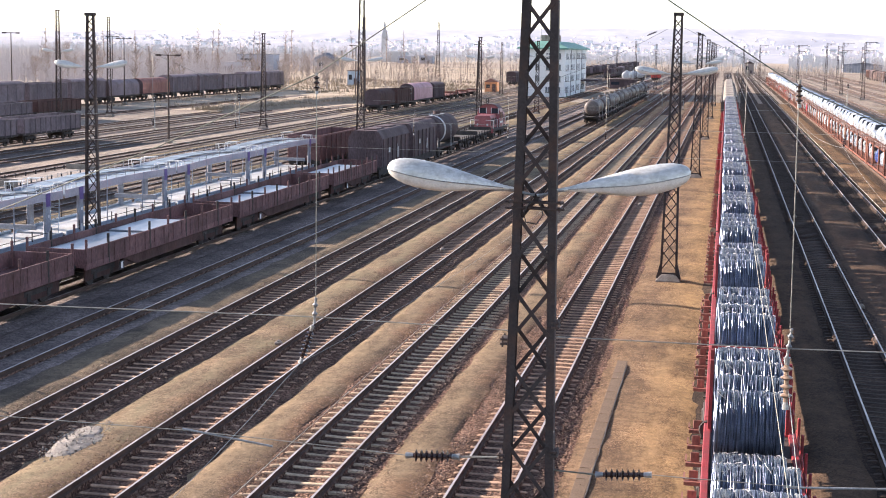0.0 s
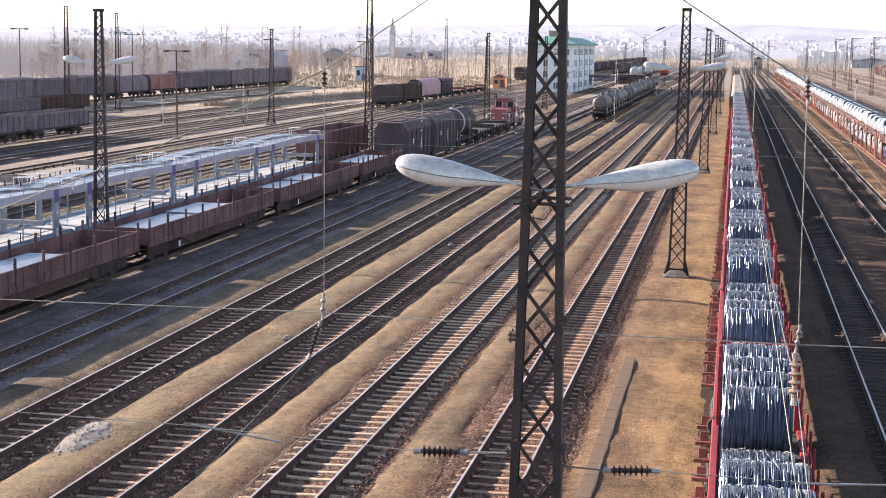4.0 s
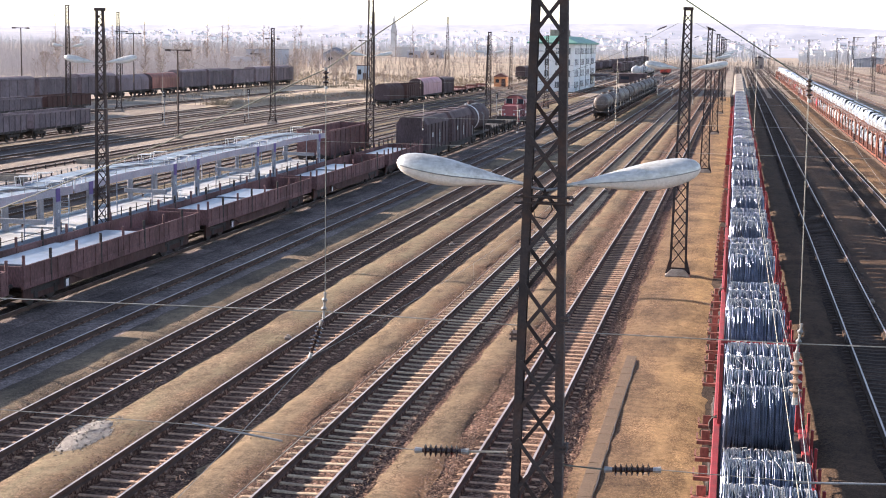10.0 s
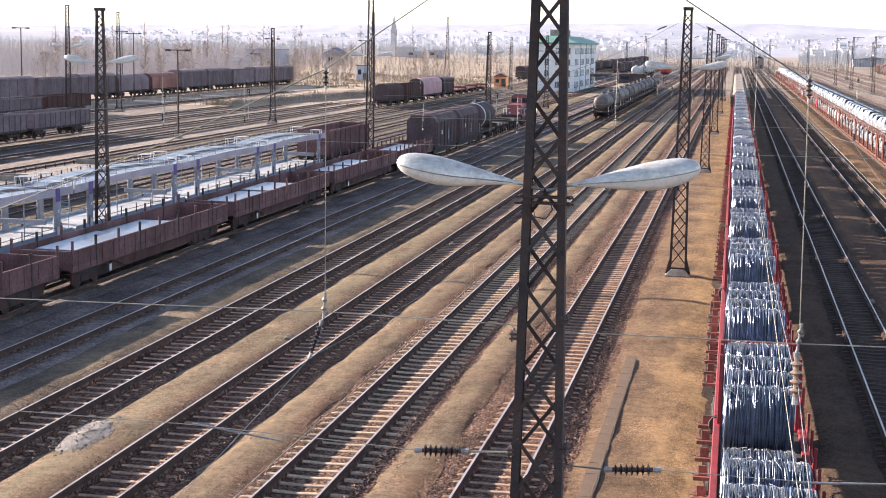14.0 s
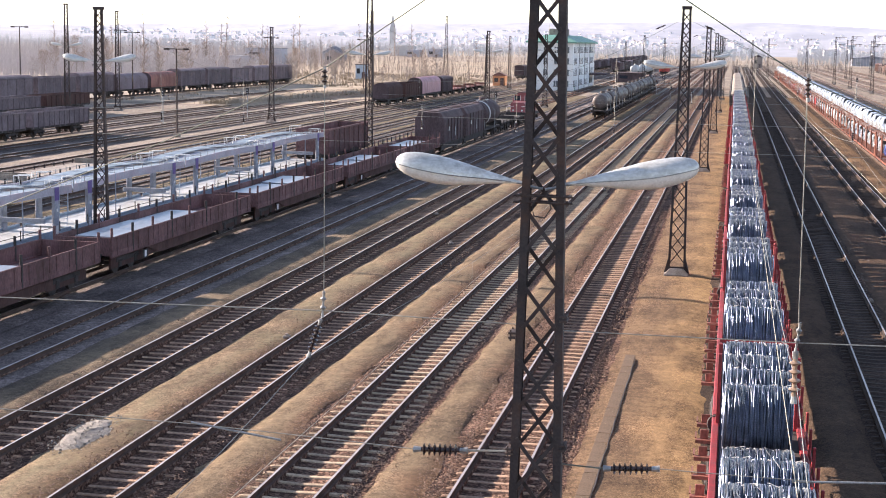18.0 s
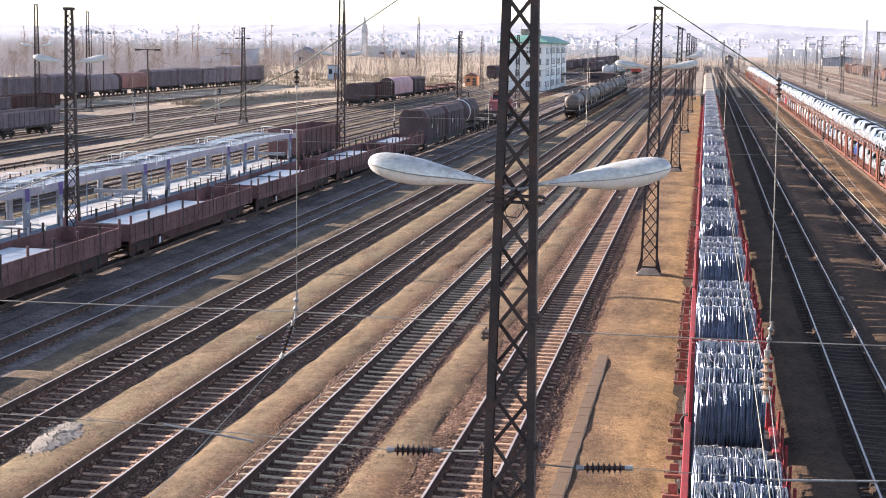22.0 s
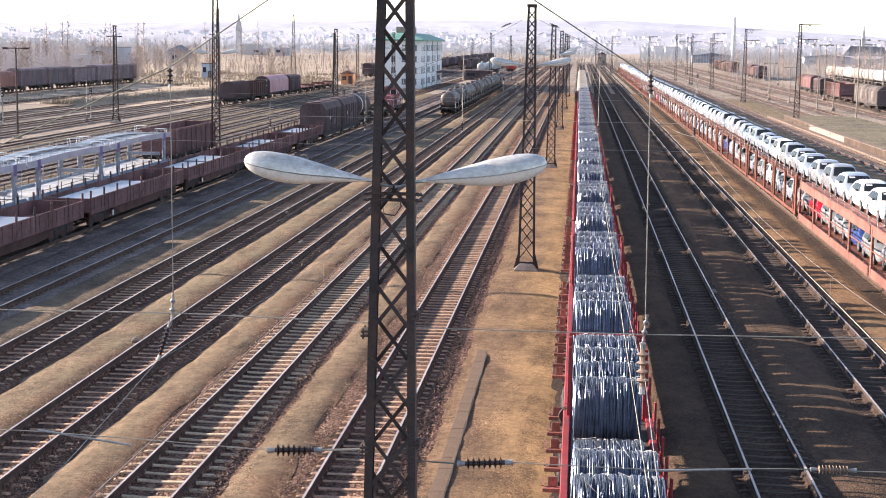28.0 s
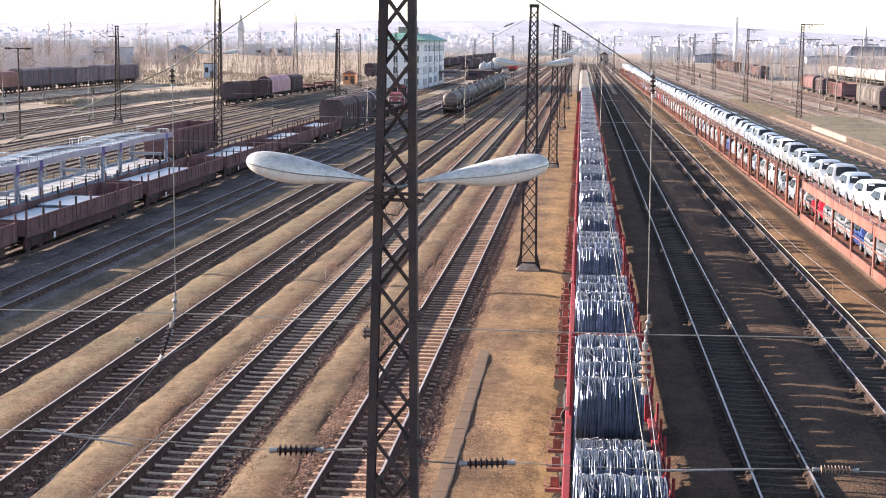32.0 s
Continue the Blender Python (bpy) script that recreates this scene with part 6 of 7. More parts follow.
# ---- small buildings, huts and a signal box ----
def hut(x, y, w, d, h, m, label, roofm=None, gable=True, turn=0.0):
    t = thing("hut", pose(x, y, -.2, 0, 0, turn), label, "hut")
    part("wall", Build().box(-w / 2, w / 2, -d / 2, d / 2, 0, h, c=.03), m, t)
    if gable:
        part("roof", Build().prism_y([(-w / 2 - .3, h), (0, h + w * .28), (w / 2 + .3, h)], -d / 2 - .3, d / 2 + .3), roofm or M_ROOF, t)
    else:
        part("roof", Build().box(-w / 2 - .2, w / 2 + .2, -d / 2 - .2, d / 2 + .2, h, h + .18, c=.03), roofm or M_DARK, t)
    part("door", Build().box(w * .1, w * .1 + .9, -d / 2 - .04, -d / 2, 0, 2.0), M_DARK, t)
    part("window", Build().box(-w * .38, -w * .08, -d / 2 - .03, -d / 2, h * .4, h * .75), M_GLASS, t)
    return t


hut(-101.8, 400.0, 3.0, 3.0, 4.0, M_BLUE, "small pale blue kiosk in the dry grass", gable=False)
hut(-58.5, 372.0, 3.2, 3, 2.5, M_ORANGE, "weathered orange wooden hut by the tracks", M_RUST)
hut(-30.0, 440.0, 8, 10, 2.6, M_DARK, "dark long shed beside the tank wagons", M_DARK, gable=False)
sb = hut(11.7, 790.0, 4.5, 5, 5.5, M_SHED, "grey signal box between the far tracks", M_DARK)
hut(-194.0, 598.0, 16, 9, 6.5, M_HALL, "flat-roofed house at the yard's edge, tinted blue-grey for haze", M_HALLROOF, gable=False)
hut(-162.0, 481.0, 7.5, 6, 3.4, M_HOUSE, "small pale house with a dull roof at the yard's edge", M_SHED)
hut(-154.0, 452.0, 8.0, 6.0, 5.0, M_HALL, "grey two-storey control cabin beside the far tracks", M_HALL, gable=False)
hut(-210.0, 765.0, 12, 8, 3.6, M_HALL, "long shed before the town, tinted blue-grey for haze", M_HALLROOF)
hut(-211.0, 970.0, 10, 8, 4.6, M_HALL, "block before the town, tinted blue-grey for haze", M_HALL, gable=False)
hut(-195.0, 962.0, 9, 8, 5.2, M_HALL, "block before the town, tinted blue-grey for haze", M_HALL, gable=False)
hut(-172.0, 626.0, 6.5, 5, 4.5, M_SHED, "small dull brown house in the dry grass", M_SHED)


# ---- lamp posts, signals, posts ----
def lamp_post(x, y, h, arms=1.15, head=.6):
    steel = M_STEEL2 if x < 0 else M_CONC
    t = thing("lamp_post", (x, y, -.2), "slim dark lamp post with two flat heads" if x < 0 else "slim pale lamp post with two flat heads", "lamp post", "slim lamp posts")
    part("pole", Build().tube((0, 0, 0), (0, 0, h), .13, .08, n=8), steel, t, smooth=True)
    part("cross_arm", Build().beam((-arms, 0, h), (arms, 0, h), .1), steel, t)
    for s in (-1, 1):
        part("lamp_head", Build().box(s * arms - head / 2, s * arms + head / 2, -.15, .15, h - .12, h + .1, c=.04), steel, t)
    part("foot", Build().box(-.35, .35, -.35, .35, -.1, .35, c=.04), M_CONC, t)
    return t


for x, y, h in ((-60.5, 154.7, 9.6), (-110, 215, 12), (-104, 245, 11.5), (-120, 190, 12), (-84, 262, 11), (-76, 300, 11), (-130, 300, 12), (45.2, 268, 11.5), (40.5, 220, 12.2), (45.3, 359, 11), (52, 320, 11.5), (60, 300, 12.5), (39.7, 313.7, 7.6), (41.5, 296.9, 7.0), (41.5, 262.4, 11.4),
                (70, 380, 12), (80, 420, 12), (58, 440, 12), (-100, 400, 12), (-70, 420, 12), (-60, 470, 12), (90, 470, 12)):
    lamp_post(x, y, h)


def dwarf_signal(x, y, h, red=False):
    t = thing("signal", (x, y, -.2), "dark railway signal on a short post", "signal", "small signals of the yard")
    part("post", Build().tube((0, 0, 0), (0, 0, h), .06, n=6), M_GALV, t)
    part("head", Build().box(-.2, .2, -.12, .12, h - .1, h + .8, c=.05), M_UNDER, t)
    for k, m in ((.15, M_WHITE), (.5, M_LOCO if red else M_WHITE)):
        part("lens", Build().tube((0, -.12, h + k), (0, -.15, h + k), .07, n=10), m, t)
    part("foot", Build().box(-.22, .22, -.22, .22, -.05, .15, c=.03), M_CONC, t)
    return t


for x, y, h in ((-70.2, 174.8, 3.6), (-65.1, 192.5, 3.4), (-57.5, 260, 2.5), (-12.4, 300, 2.2), (-7.8, 285, 2.0), (2.9, 300, 3.0), (-16.8, 330, 2.5), (26, 330, 4), (-36.8, 230, 2.4)):
    dwarf_signal(x, y, h, y > 250)


def crossing_board(x, y, m, label):
    b = Build().box(-.13, .13, -.10, .10, 0, .13, c=.03)
    b.box(-.07, .07, -.06, .06, .13, .19, c=.02)
    return solo("track_box", b, m, (x, y, -.19), label, "track box", "small boxes beside the rails")


for x, y in ((-18.26, 91.4), (-14.8, 78.2), (-13.94, 70.7), (-15.83, 51.3), (-5.68, 106.2), (-9.25, 110.9), (6.3, 66.0), (5.0, 102.0), (-24.6, 60.0)):
    crossing_board(x, y, M_CONC, "small grey box beside a rail")

# low earth bank with dry grass behind the far tracks
rs = random.Random(13)
b = Build()
rings = []
for k in range(40):
    u = k / 39
    cx, cy = -81.5 + 9.5 * u, 222 + 74 * u
    e = math.sin(math.pi * min(1, u * 6, (1 - u) * 6) / 2)
    hh = (1.15 + .5 * noise.noise(Vector((k * .35, 2, 0)))) * e
    rings.append([(cx + w * (2.6 + .5 * noise.noise(Vector((k * .4, w, 1)))), cy, -.32 + hh * f * (1 + .15 * rs.random())) for w, f in ((-1, 0), (-.7, .55), (-.35, .95), (0, 1), (.4, .8), (.75, .35), (1, 0))])
b.loft(rings, closed=False, caps=False)
bank = solo("earth_bank", b, M_GRASS, (0, 0, 0), "low earth bank grown with dry grass", "earth bank", smooth=True)
b = Build()
for i in range(3500):
    u = rs.random()
    x, y, h = -81.5 + 9.5 * u + rs.gauss(0, 1.3), 222 + 74 * u, rs.uniform(.3, 1.0)
    b.add([(x - .04, y, .2), (x + .04, y, .2), (x + rs.gauss(0, .25), y + rs.gauss(0, .25), .3 + h)], [(0, 1, 2)])
part("dry_grass", b, M_GRASS, bank, kind="stuff")

# pale gravel heap beside the third track
rs = random.Random(3)
b = Build()
rings = []
for k in range(9):
    u = k / 8
    rings.append([(math.cos(a) * (1 - u) * .62 * (1 + .18 * math.sin(3 * a + k)), math.sin(a) * (1 - u) * 1.9 * (1 + .12 * math.cos(2 * a + k)), .13 * (1 - (1 - u) ** 1.6) - .03 + rs.uniform(-.015, .015)) for a in [2 * math.pi * i / 26 for i in range(26)]])
b.loft(rings)
heap = solo("gravel_mound", b, M_PILE, pose(-17.25, 37.2, -.2, 0, 0, 2), "low heap of pale gravel beside the track", "gravel heap", smooth=True)
b = Build()
for i in range(420):
    a, r = rs.uniform(0, 6.28), math.sqrt(rs.random())
    p = Vector((math.cos(a) * r * .75, math.sin(a) * r * 2.2, .11 * (1 - r) + rs.uniform(-.02, .02)))
    s = rs.uniform(.02, .05)
    b.add([p + Vector((rs.uniform(-s, s), rs.uniform(-s, s), rs.uniform(-s, s))) for _ in range(4)], [(0, 1, 2), (0, 2, 3), (0, 3, 1), (1, 3, 2)])
part("loose_gravel", b, M_PILE, heap, kind="stuff")

# loose ballast stones along the shoulders, and tufts of dry grass
b = Build()
for i in range(52000):
    tx = rs.choice([-19.23, -14.69, -14.69, -10.14, -10.14, -5.53, -5.53, -5.53])
    y = 24 + 75 * rs.random() ** 1.7
    side = rs.choice([-1, 1])
    x = tx + (side * (.9 + abs(rs.gauss(0, .34))) if tx < -14 else side * (1.1 + abs(rs.gauss(0, .36))))
    s = rs.uniform(.018, .045)
    z = -.185 + rs.uniform(-.01, .03)
    b.add([(x + rs.uniform(-s, s), y + rs.uniform(-s, s), z + rs.uniform(-s * .3, s)) for _ in range(4)], [(0, 1, 2), (0, 2, 3), (0, 3, 1), (1, 3, 2)])
solo("ballast_stones", b, M_STONE, (0, 0, 0), "loose brown stones along the track shoulders", "stones", kind="stuff")
b = Build()
for i in range(15000):                 # fine grit on the trodden sand
    x = rs.choice([-21.5, -17.0, -12.4, -7.8, -2.6, -2.6]) + rs.uniform(-1.6, 1.6)
    y = 26 + 60 * rs.random() ** 1.8
    s = rs.uniform(.006, .015)
    z = -.186 + rs.uniform(-.008, .006)
    b.add([(x + rs.uniform(-s, s), y + rs.uniform(-s, s), z + rs.uniform(-s * .3, s)) for _ in range(4)], [(0, 1, 2), (0, 2, 3), (0, 3, 1), (1, 3, 2)])
for i in range(1600):
    x = rs.choice([-21.5, -17.0, -17.0, -12.4, -12.4, -7.8, -2.9]) + rs.uniform(-1.3, 1.3)
    y, s = 26 + 62 * rs.random() ** 1.6, rs.uniform(.016, .04)
    b.add([(x + rs.uniform(-s, s), y + rs.uniform(-s, s), -.182 + rs.uniform(-s * .3, s)) for _ in range(4)], [(0, 1, 2), (0, 2, 3), (0, 3, 1), (1, 3, 2)])
solo("path_grit", b, M_GRIT, (0, 0, 0), "fine pale grit on the trodden sand", "grit", kind="stuff")
b = Build()
for i in range(900):
    gx = rs.choice([-21.5, -17.0, -12.4, -7.8, -3.0]) + rs.gauss(0, .55)
    y = 26 + 90 * rs.random() ** 1.5
    h, w, d = rs.uniform(.02, .07), rs.uniform(.008, .02), rs.uniform(-.06, .06)
    b.add([(gx - w, y, -.2), (gx + w, y, -.2), (gx + d, y + d, -.2 + h)], [(0, 1, 2)])
solo("grass_tufts", b, M_GRASS, (0, 0, 0), "thin dry grass on the sand paths", "grass", kind="stuff")

M_TROUGH = mat("worn_cable_covers", (0.14, 0.09, 0.052), 0.92, var=0.3, scale=1.5, fine=18, bump=0.01, dirt=(0.23, 0.155, 0.09), dirt_scale=0.7, dirt_amt=1.0)
# cable trough beside the mast row and the dark line near it
ct = thing("cable_trough", (0, 0, 0), "row of worn concrete cable covers in the sand", "cable trough", kind="structure")
ME_COVER = Build().box(-.18, .18, 0, .985, -.06, 0, c=.005).mesh("cover", M_TROUGH)
for i in range(28):
    part("cover", ME_COVER, None, ct, at=(-3.2, 24.0 + i, -.184 + .005 * (i * 7 % 3)))

M_COPING = mat("weathered_coping", (0.20, 0.145, 0.105), 0.9, var=0.35, scale=1.0, fine=14, dirt=(0.10, 0.07, 0.05), dirt_scale=0.5, dirt_amt=0.7)
M_BRICK = mat("dull_brick", (0.075, 0.047, 0.032), 0.9, var=0.4, scale=0.8, fine=14, dirt=(0.12, 0.082, 0.058), dirt_scale=0.7, dirt_amt=0.7)
# a thin dark tube drawn for the ragged dark line along the covers
rs = random.Random(44)
b = Build().path([(-2.99 + rs.uniform(-.012, .012), 24 + i * .7, -.182) for i in range(40)], [rs.uniform(.012, .034) for i in range(40)], 6)
solo("old_cable", b, M_UNDER, (0, 0, 0), "thin ragged dark line along the covers in the sand", "cable")

# low wall of the loading platform on the far right
wl = thing("platform_wall", (0, 0, -.2), "low brick and concrete wall of a loading platform", "platform")
part("wall", Build().box(30.8, 31.2, 100, 225, 0, .8, c=.03), M_BRICK, wl)
for k in range(25):
    part("coping", Build().box(30.72, 31.3, 100.02 + 5 * k, 104.98 + 5 * k, .8, .88 + .01 * (k * 5 % 3), c=.02), M_COPING, wl)
part("whitewashed_panel", Build().box(30.78, 30.797, 174, 200, .1, .78), M_CONC, wl, "whitewashed stretch of wall")
part("footing", Build().box(29.95, 30.8, 100, 238, -.1, .16, c=.04), M_COPING, wl, "low brown ledge along the wall")
part("platform_top", Build().box(31.2, 41.0, 100, 225, .1, .85), M_PLATFORM, wl)

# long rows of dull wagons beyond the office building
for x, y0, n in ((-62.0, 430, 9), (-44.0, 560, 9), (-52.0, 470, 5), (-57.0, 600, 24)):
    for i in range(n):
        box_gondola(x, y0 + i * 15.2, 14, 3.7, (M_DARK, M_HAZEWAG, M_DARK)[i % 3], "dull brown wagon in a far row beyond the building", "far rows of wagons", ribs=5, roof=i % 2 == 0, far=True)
# wagons on the right beyond the car train
SIDE = "wagons on the far sidings"
for x, y, L, H, m, hood, roof, lab in ((52.4, 258.5, 12.0, 4.3, M_TANKW, True, False, "dull white hooded wagon"), (52.9, 271.2, 12.0, 4.3, M_TANKW, True, False, "dull white hooded wagon"),
                                      (53.4, 301.5, 10.4, 3.7, M_RUST, False, False, "reddish brown high-sided open wagon"), (53.8, 312.5, 10.4, 3.7, M_OLDRED, False, False, "brown high-sided open wagon"),
                                      (54.7, 334.0, 10.0, 3.6, M_DARK, False, True, "dark covered wagon"), (57.2, 373.0, 12.0, 3.9, M_OLDRED, True, False, "dull brown hooded wagon")):
    box_gondola(x, y, L, H, m, lab + " on a far siding", SIDE, hood=hood, roof=roof, far=True)
low_wagon(53.1, 286.5, 12.0, M_OLDRED, "low brown flat wagon on a far siding", SIDE)
box_gondola(56.2, 357.5, 12.5, 4.2, M_RUST, "reddish brown hooded wagon on a far siding", SIDE, hood=True, far=True)
for i in range(8):
    tank_wagon(86.5, 392 + i * 16.4, 15.4, (M_PALETANK, M_PALETANK, M_DECK)[i % 3], None, "pale dusty tank wagon on a far siding", "pale tank wagons on a far siding", 1.62, 3.0, far=True)
for i in range(4):
    box_gondola(60.4 + .5 * i, 497 + i * 15, 14, 4.0, (M_DARK, M_OLDRED, M_DARK, M_OLDRED)[i], "dark covered wagon on a far siding", SIDE, roof=True, hood=i in (1, 3), far=True)
for i in range(5):
    box_gondola(62.2 + .2 * i, 600 + i * 18.5, 14, 4.0, (M_OLDRED, M_DARK, M_OLDRED, M_DARK, M_OLDRED)[i], "dull covered wagon on a far siding", SIDE, roof=True, hood=i == 2, far=True)


# ---- bare trees and scrub ----
def bare_tree(seed, h, spread, twigs):
    """A tapered trunk with rising limbs, longest below the middle, each with fine bare twigs along it."""
    rs = random.Random(seed)
    trunk, crown = Build(), Build()
    top = Vector((rs.uniform(-.05, .05) * h, rs.uniform(-.05, .05) * h, h * .92))
    base = Vector((0, 0, -.3))
    spine = [base.lerp(top, i / 6) + Vector((rs.gauss(0, .008), rs.gauss(0, .008), 0)) * h * (1 if 0 < i < 6 else 0) for i in range(7)]
    trunk.path(spine, [h * .014 * (1 - .14 * i) for i in range(7)], 5)
    limbs = 34
    for k in range(limbs):
        u = .2 + .78 * (k + rs.random()) / limbs
        p = base.lerp(top, u)
        a = k * 2.4 + rs.uniform(-.6, .6)
        L = h * spread * math.sin(math.pi * min(1, (u - .08) / 1.0)) ** .8 * rs.uniform(.6, 1.1)
        d = Vector((math.cos(a), math.sin(a), rs.uniform(.5, 1.2))).normalized()
        q = p + d * L
        mid = p.lerp(q, .5) + Vector((0, 0, L * .05))
        trunk.path([p, mid, q], [h * .005 * (1.1 - u) + h * .0012, h * .003, h * .0012], 4)
        for i in range(twigs // limbs):
            o = p.lerp(q, rs.uniform(.15, 1))
            e = (d + Vector((rs.gauss(0, .7), rs.gauss(0, .7), rs.uniform(-.1, .9)))).normalized() * h * rs.uniform(.03, .1)
            w = Vector((-d.y, d.x, 0)) * h * .0014
            crown.add([o - w, o + w, o + e], [(0, 1, 2)])
    return trunk.mesh("trunk", M_BARK), crown.mesh("twigs", M_TWIG)


TREES = [bare_tree(s, h, sp, 1900) for s, h, sp in ((1, 10, .34), (2, 13, .28), (3, 8, .42), (4, 18, .10))]


def tree(x, y, k, s=1.0):
    t = thing("bare_tree", pose(x, y, -.3, 0, 0, random.uniform(0, 360)), "leafless pale brown tree in winter", "tree", "bare trees")
    t.scale = (s, s, s * random.uniform(.9, 1.15))
    part("trunk", TREES[k][0], None, t)
    part("crown", TREES[k][1], None, t, "bare fine twigs", kind="stuff")
    return t


rs = random.Random(8)
for i in range(110):
    y = rs.uniform(340, 480)
    tree(-rs.uniform(.20, .44) * y - 25, y, rs.choice([0, 0, 1, 2]), rs.uniform(.45, .85))
for i in range(22):
    tree(rs.uniform(-88, -62), rs.uniform(330, 420), rs.choice([0, 2, 1]), rs.uniform(.35, .7))


def far_trees(seed, n, spots):
    """Bare trees too far off to be told apart: a tapered stem, rising limbs and fine twigs each."""
    rs = random.Random(seed)
    b = Build()
    for i in range(n):
        x, y, h, spread = spots(rs)
        foot, top = Vector((x, y, -.3)), Vector((x + rs.gauss(0, .04) * h, y, h))
        b.path([foot, foot.lerp(top, .5), top], [h * .013, h * .008, h * .002], 4)
        for k in range(15):
            u = .2 + .75 * (k + rs.random()) / 15
            p, a = foot.lerp(top, u), k * 2.4 + rs.uniform(-.6, .6)
            d = Vector((math.cos(a), math.sin(a), rs.uniform(.5, 1.2))).normalized()
            q = p + d * h * spread * math.sin(math.pi * (u - .08)) ** .8 * rs.uniform(.6, 1.1)
            b.path([p, q], [h * .004, h * .001], 3)
            for j in range(14):
                o = p.lerp(q, rs.uniform(.2, 1))
                e = (d + Vector((rs.gauss(0, .7), rs.gauss(0, .7), rs.uniform(-.1, .9)))).normalized() * h * rs.uniform(.04, .11)
                w = Vector((-d.y, d.x, 0)) * h * .0022
                b.add([o - w, o + w, o + e], [(0, 1, 2)])
    return b


def spot_left(rs):
    y = rs.uniform(490, 900)
    return rs.uniform(-.5, -.1) * y, y, rs.uniform(5, 12), rs.uniform(.25, .42)


def spot_right(rs):
    y = rs.uniform(430, 900)
    return rs.uniform(.06, .3) * y + 20, y, rs.uniform(4, 11), rs.uniform(.25, .42)


solo("far_trees", far_trees(61, 120, spot_left), M_TWIG, (0, 0, 0), "leafless pale brown trees before the town", "trees", kind="stuff")
solo("far_trees", far_trees(62, 260, spot_right), M_TWIG, (0, 0, 0), "leafless pale brown trees beyond the sidings", "trees", kind="stuff")
solo("poplar_row", far_trees(63, 14, lambda rs: (rs.uniform(-330, -150), rs.uniform(560, 700), rs.uniform(16, 21), .1)), M_TWIG, (0, 0, 0), "tall slim bare poplars", "trees", kind="stuff")


def scrub(seed, x0, x1, y0, y1, n, h):
    rs = random.Random(seed)
    b = Build()
    for i in range(n):
        cx, cy, r = rs.uniform(x0, x1), rs.uniform(y0, y1), rs.uniform(.5, 2.2)
        for k in range(16):
            a, e = rs.uniform(0, 6.28), rs.uniform(.2, 1) * h
            p = Vector((cx + rs.gauss(0, r), cy + rs.gauss(0, r), -.3))
            q = p + Vector((math.cos(a) * e * .4, math.sin(a) * e * .4, e))
            w = .05 + .05 * rs.random()
            b.add([p - Vector((w, 0, 0)), p + Vector((w, 0, 0)), q], [(0, 1, 2)])
    return b


def wood(seed, n, lo, hi, y0, y1, h0, h1, off=0.0):
    """A thin winter wood: upright bare stems with a few side shoots, too many to count."""
    rs = random.Random(seed)
    b = Build()
    for i in range(n):
        y = rs.uniform(y0, y1)
        x = rs.uniform(lo, hi) * y + off
        h = rs.uniform(h0, h1) * (1 + .5 * noise.noise(Vector((x * .03, y * .03, 5))))
        w = .03 + .012 * h * rs.random()
        p, q = Vector((x, y, -.3)), Vector((x + rs.gauss(0, .06) * h, y, h))
        e = Vector((w, 0, 0))
        b.add([p - e, p + e, q], [(0, 1, 2)])
        for k in range(5):
            u = rs.uniform(.25, .95)
            o = p.lerp(q, u)
            s = rs.choice([-1, 1]) * rs.uniform(.1, .3) * h * (1.1 - u)
            f = Vector((0, 0, w * .5))
            b.add([o - f, o + f, o + Vector((s, rs.uniform(-.3, .3), abs(s) * rs.uniform(.6, 2.0)))], [(0, 1, 2)])
    return b


solo("winter_wood", wood(31, 13000, -.66, -.33, 345, 560, 2.0, 6.5), M_WOOD, (0, 0, 0), "thin leafless wood, its stems paled for haze", "wood", kind="stuff")
solo("winter_wood", wood(32, 8000, -.6, -.27, 560, 1000, 3.0, 8.0), M_WOOD, (0, 0, 0), "thin leafless wood, its stems paled for haze", "wood", kind="stuff")
solo("winter_wood", wood(33, 4000, .07, .42, 480, 1000, 2.0, 7.0, 15), M_WOOD, (0, 0, 0), "thin leafless wood, its stems paled for haze", "wood", kind="stuff")
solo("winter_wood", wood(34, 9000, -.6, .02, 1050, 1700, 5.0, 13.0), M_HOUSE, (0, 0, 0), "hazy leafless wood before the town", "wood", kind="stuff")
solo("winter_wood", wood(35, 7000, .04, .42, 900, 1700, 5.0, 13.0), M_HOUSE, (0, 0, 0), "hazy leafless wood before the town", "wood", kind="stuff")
solo("winter_wood", wood(36, 2600, -.11, .07, 640, 1000, 1.0, 4.0), M_TWIG, (0, 0, 0), "low leafless bushes at the end of the yard", "wood", kind="stuff")
solo("winter_wood", wood(37, 5200, -.33, -.11, 400, 1000, .6, 3.0), M_TWIG, (0, 0, 0), "low leafless bushes in the dry grass", "wood", kind="stuff")
solo("brown_bushes", scrub(38, -150, -62, 330, 470, 420, 1.3), M_GRASS, (0, 0, 0), "low brown leafless bushes in the dry grass", "bushes", kind="stuff")
solo("dry_scrub", scrub(1, -130, -64, 235, 420, 110, .8), M_GRASS, (0, 0, 0), "dry pale grass and scrub between the far tracks", "scrub", kind="stuff")
solo("dry_scrub", scrub(3, 24, 60, 130, 460, 260, .22), M_GRASS, (0, 0, 0), "low dry weeds between the far sidings", "scrub", kind="stuff")
solo("dry_scrub", scrub(2, 78, 190, 300, 600, 300, 1.2), M_GRASS, (0, 0, 0), "dry pale grass and scrub beyond the sidings", "scrub", kind="stuff")

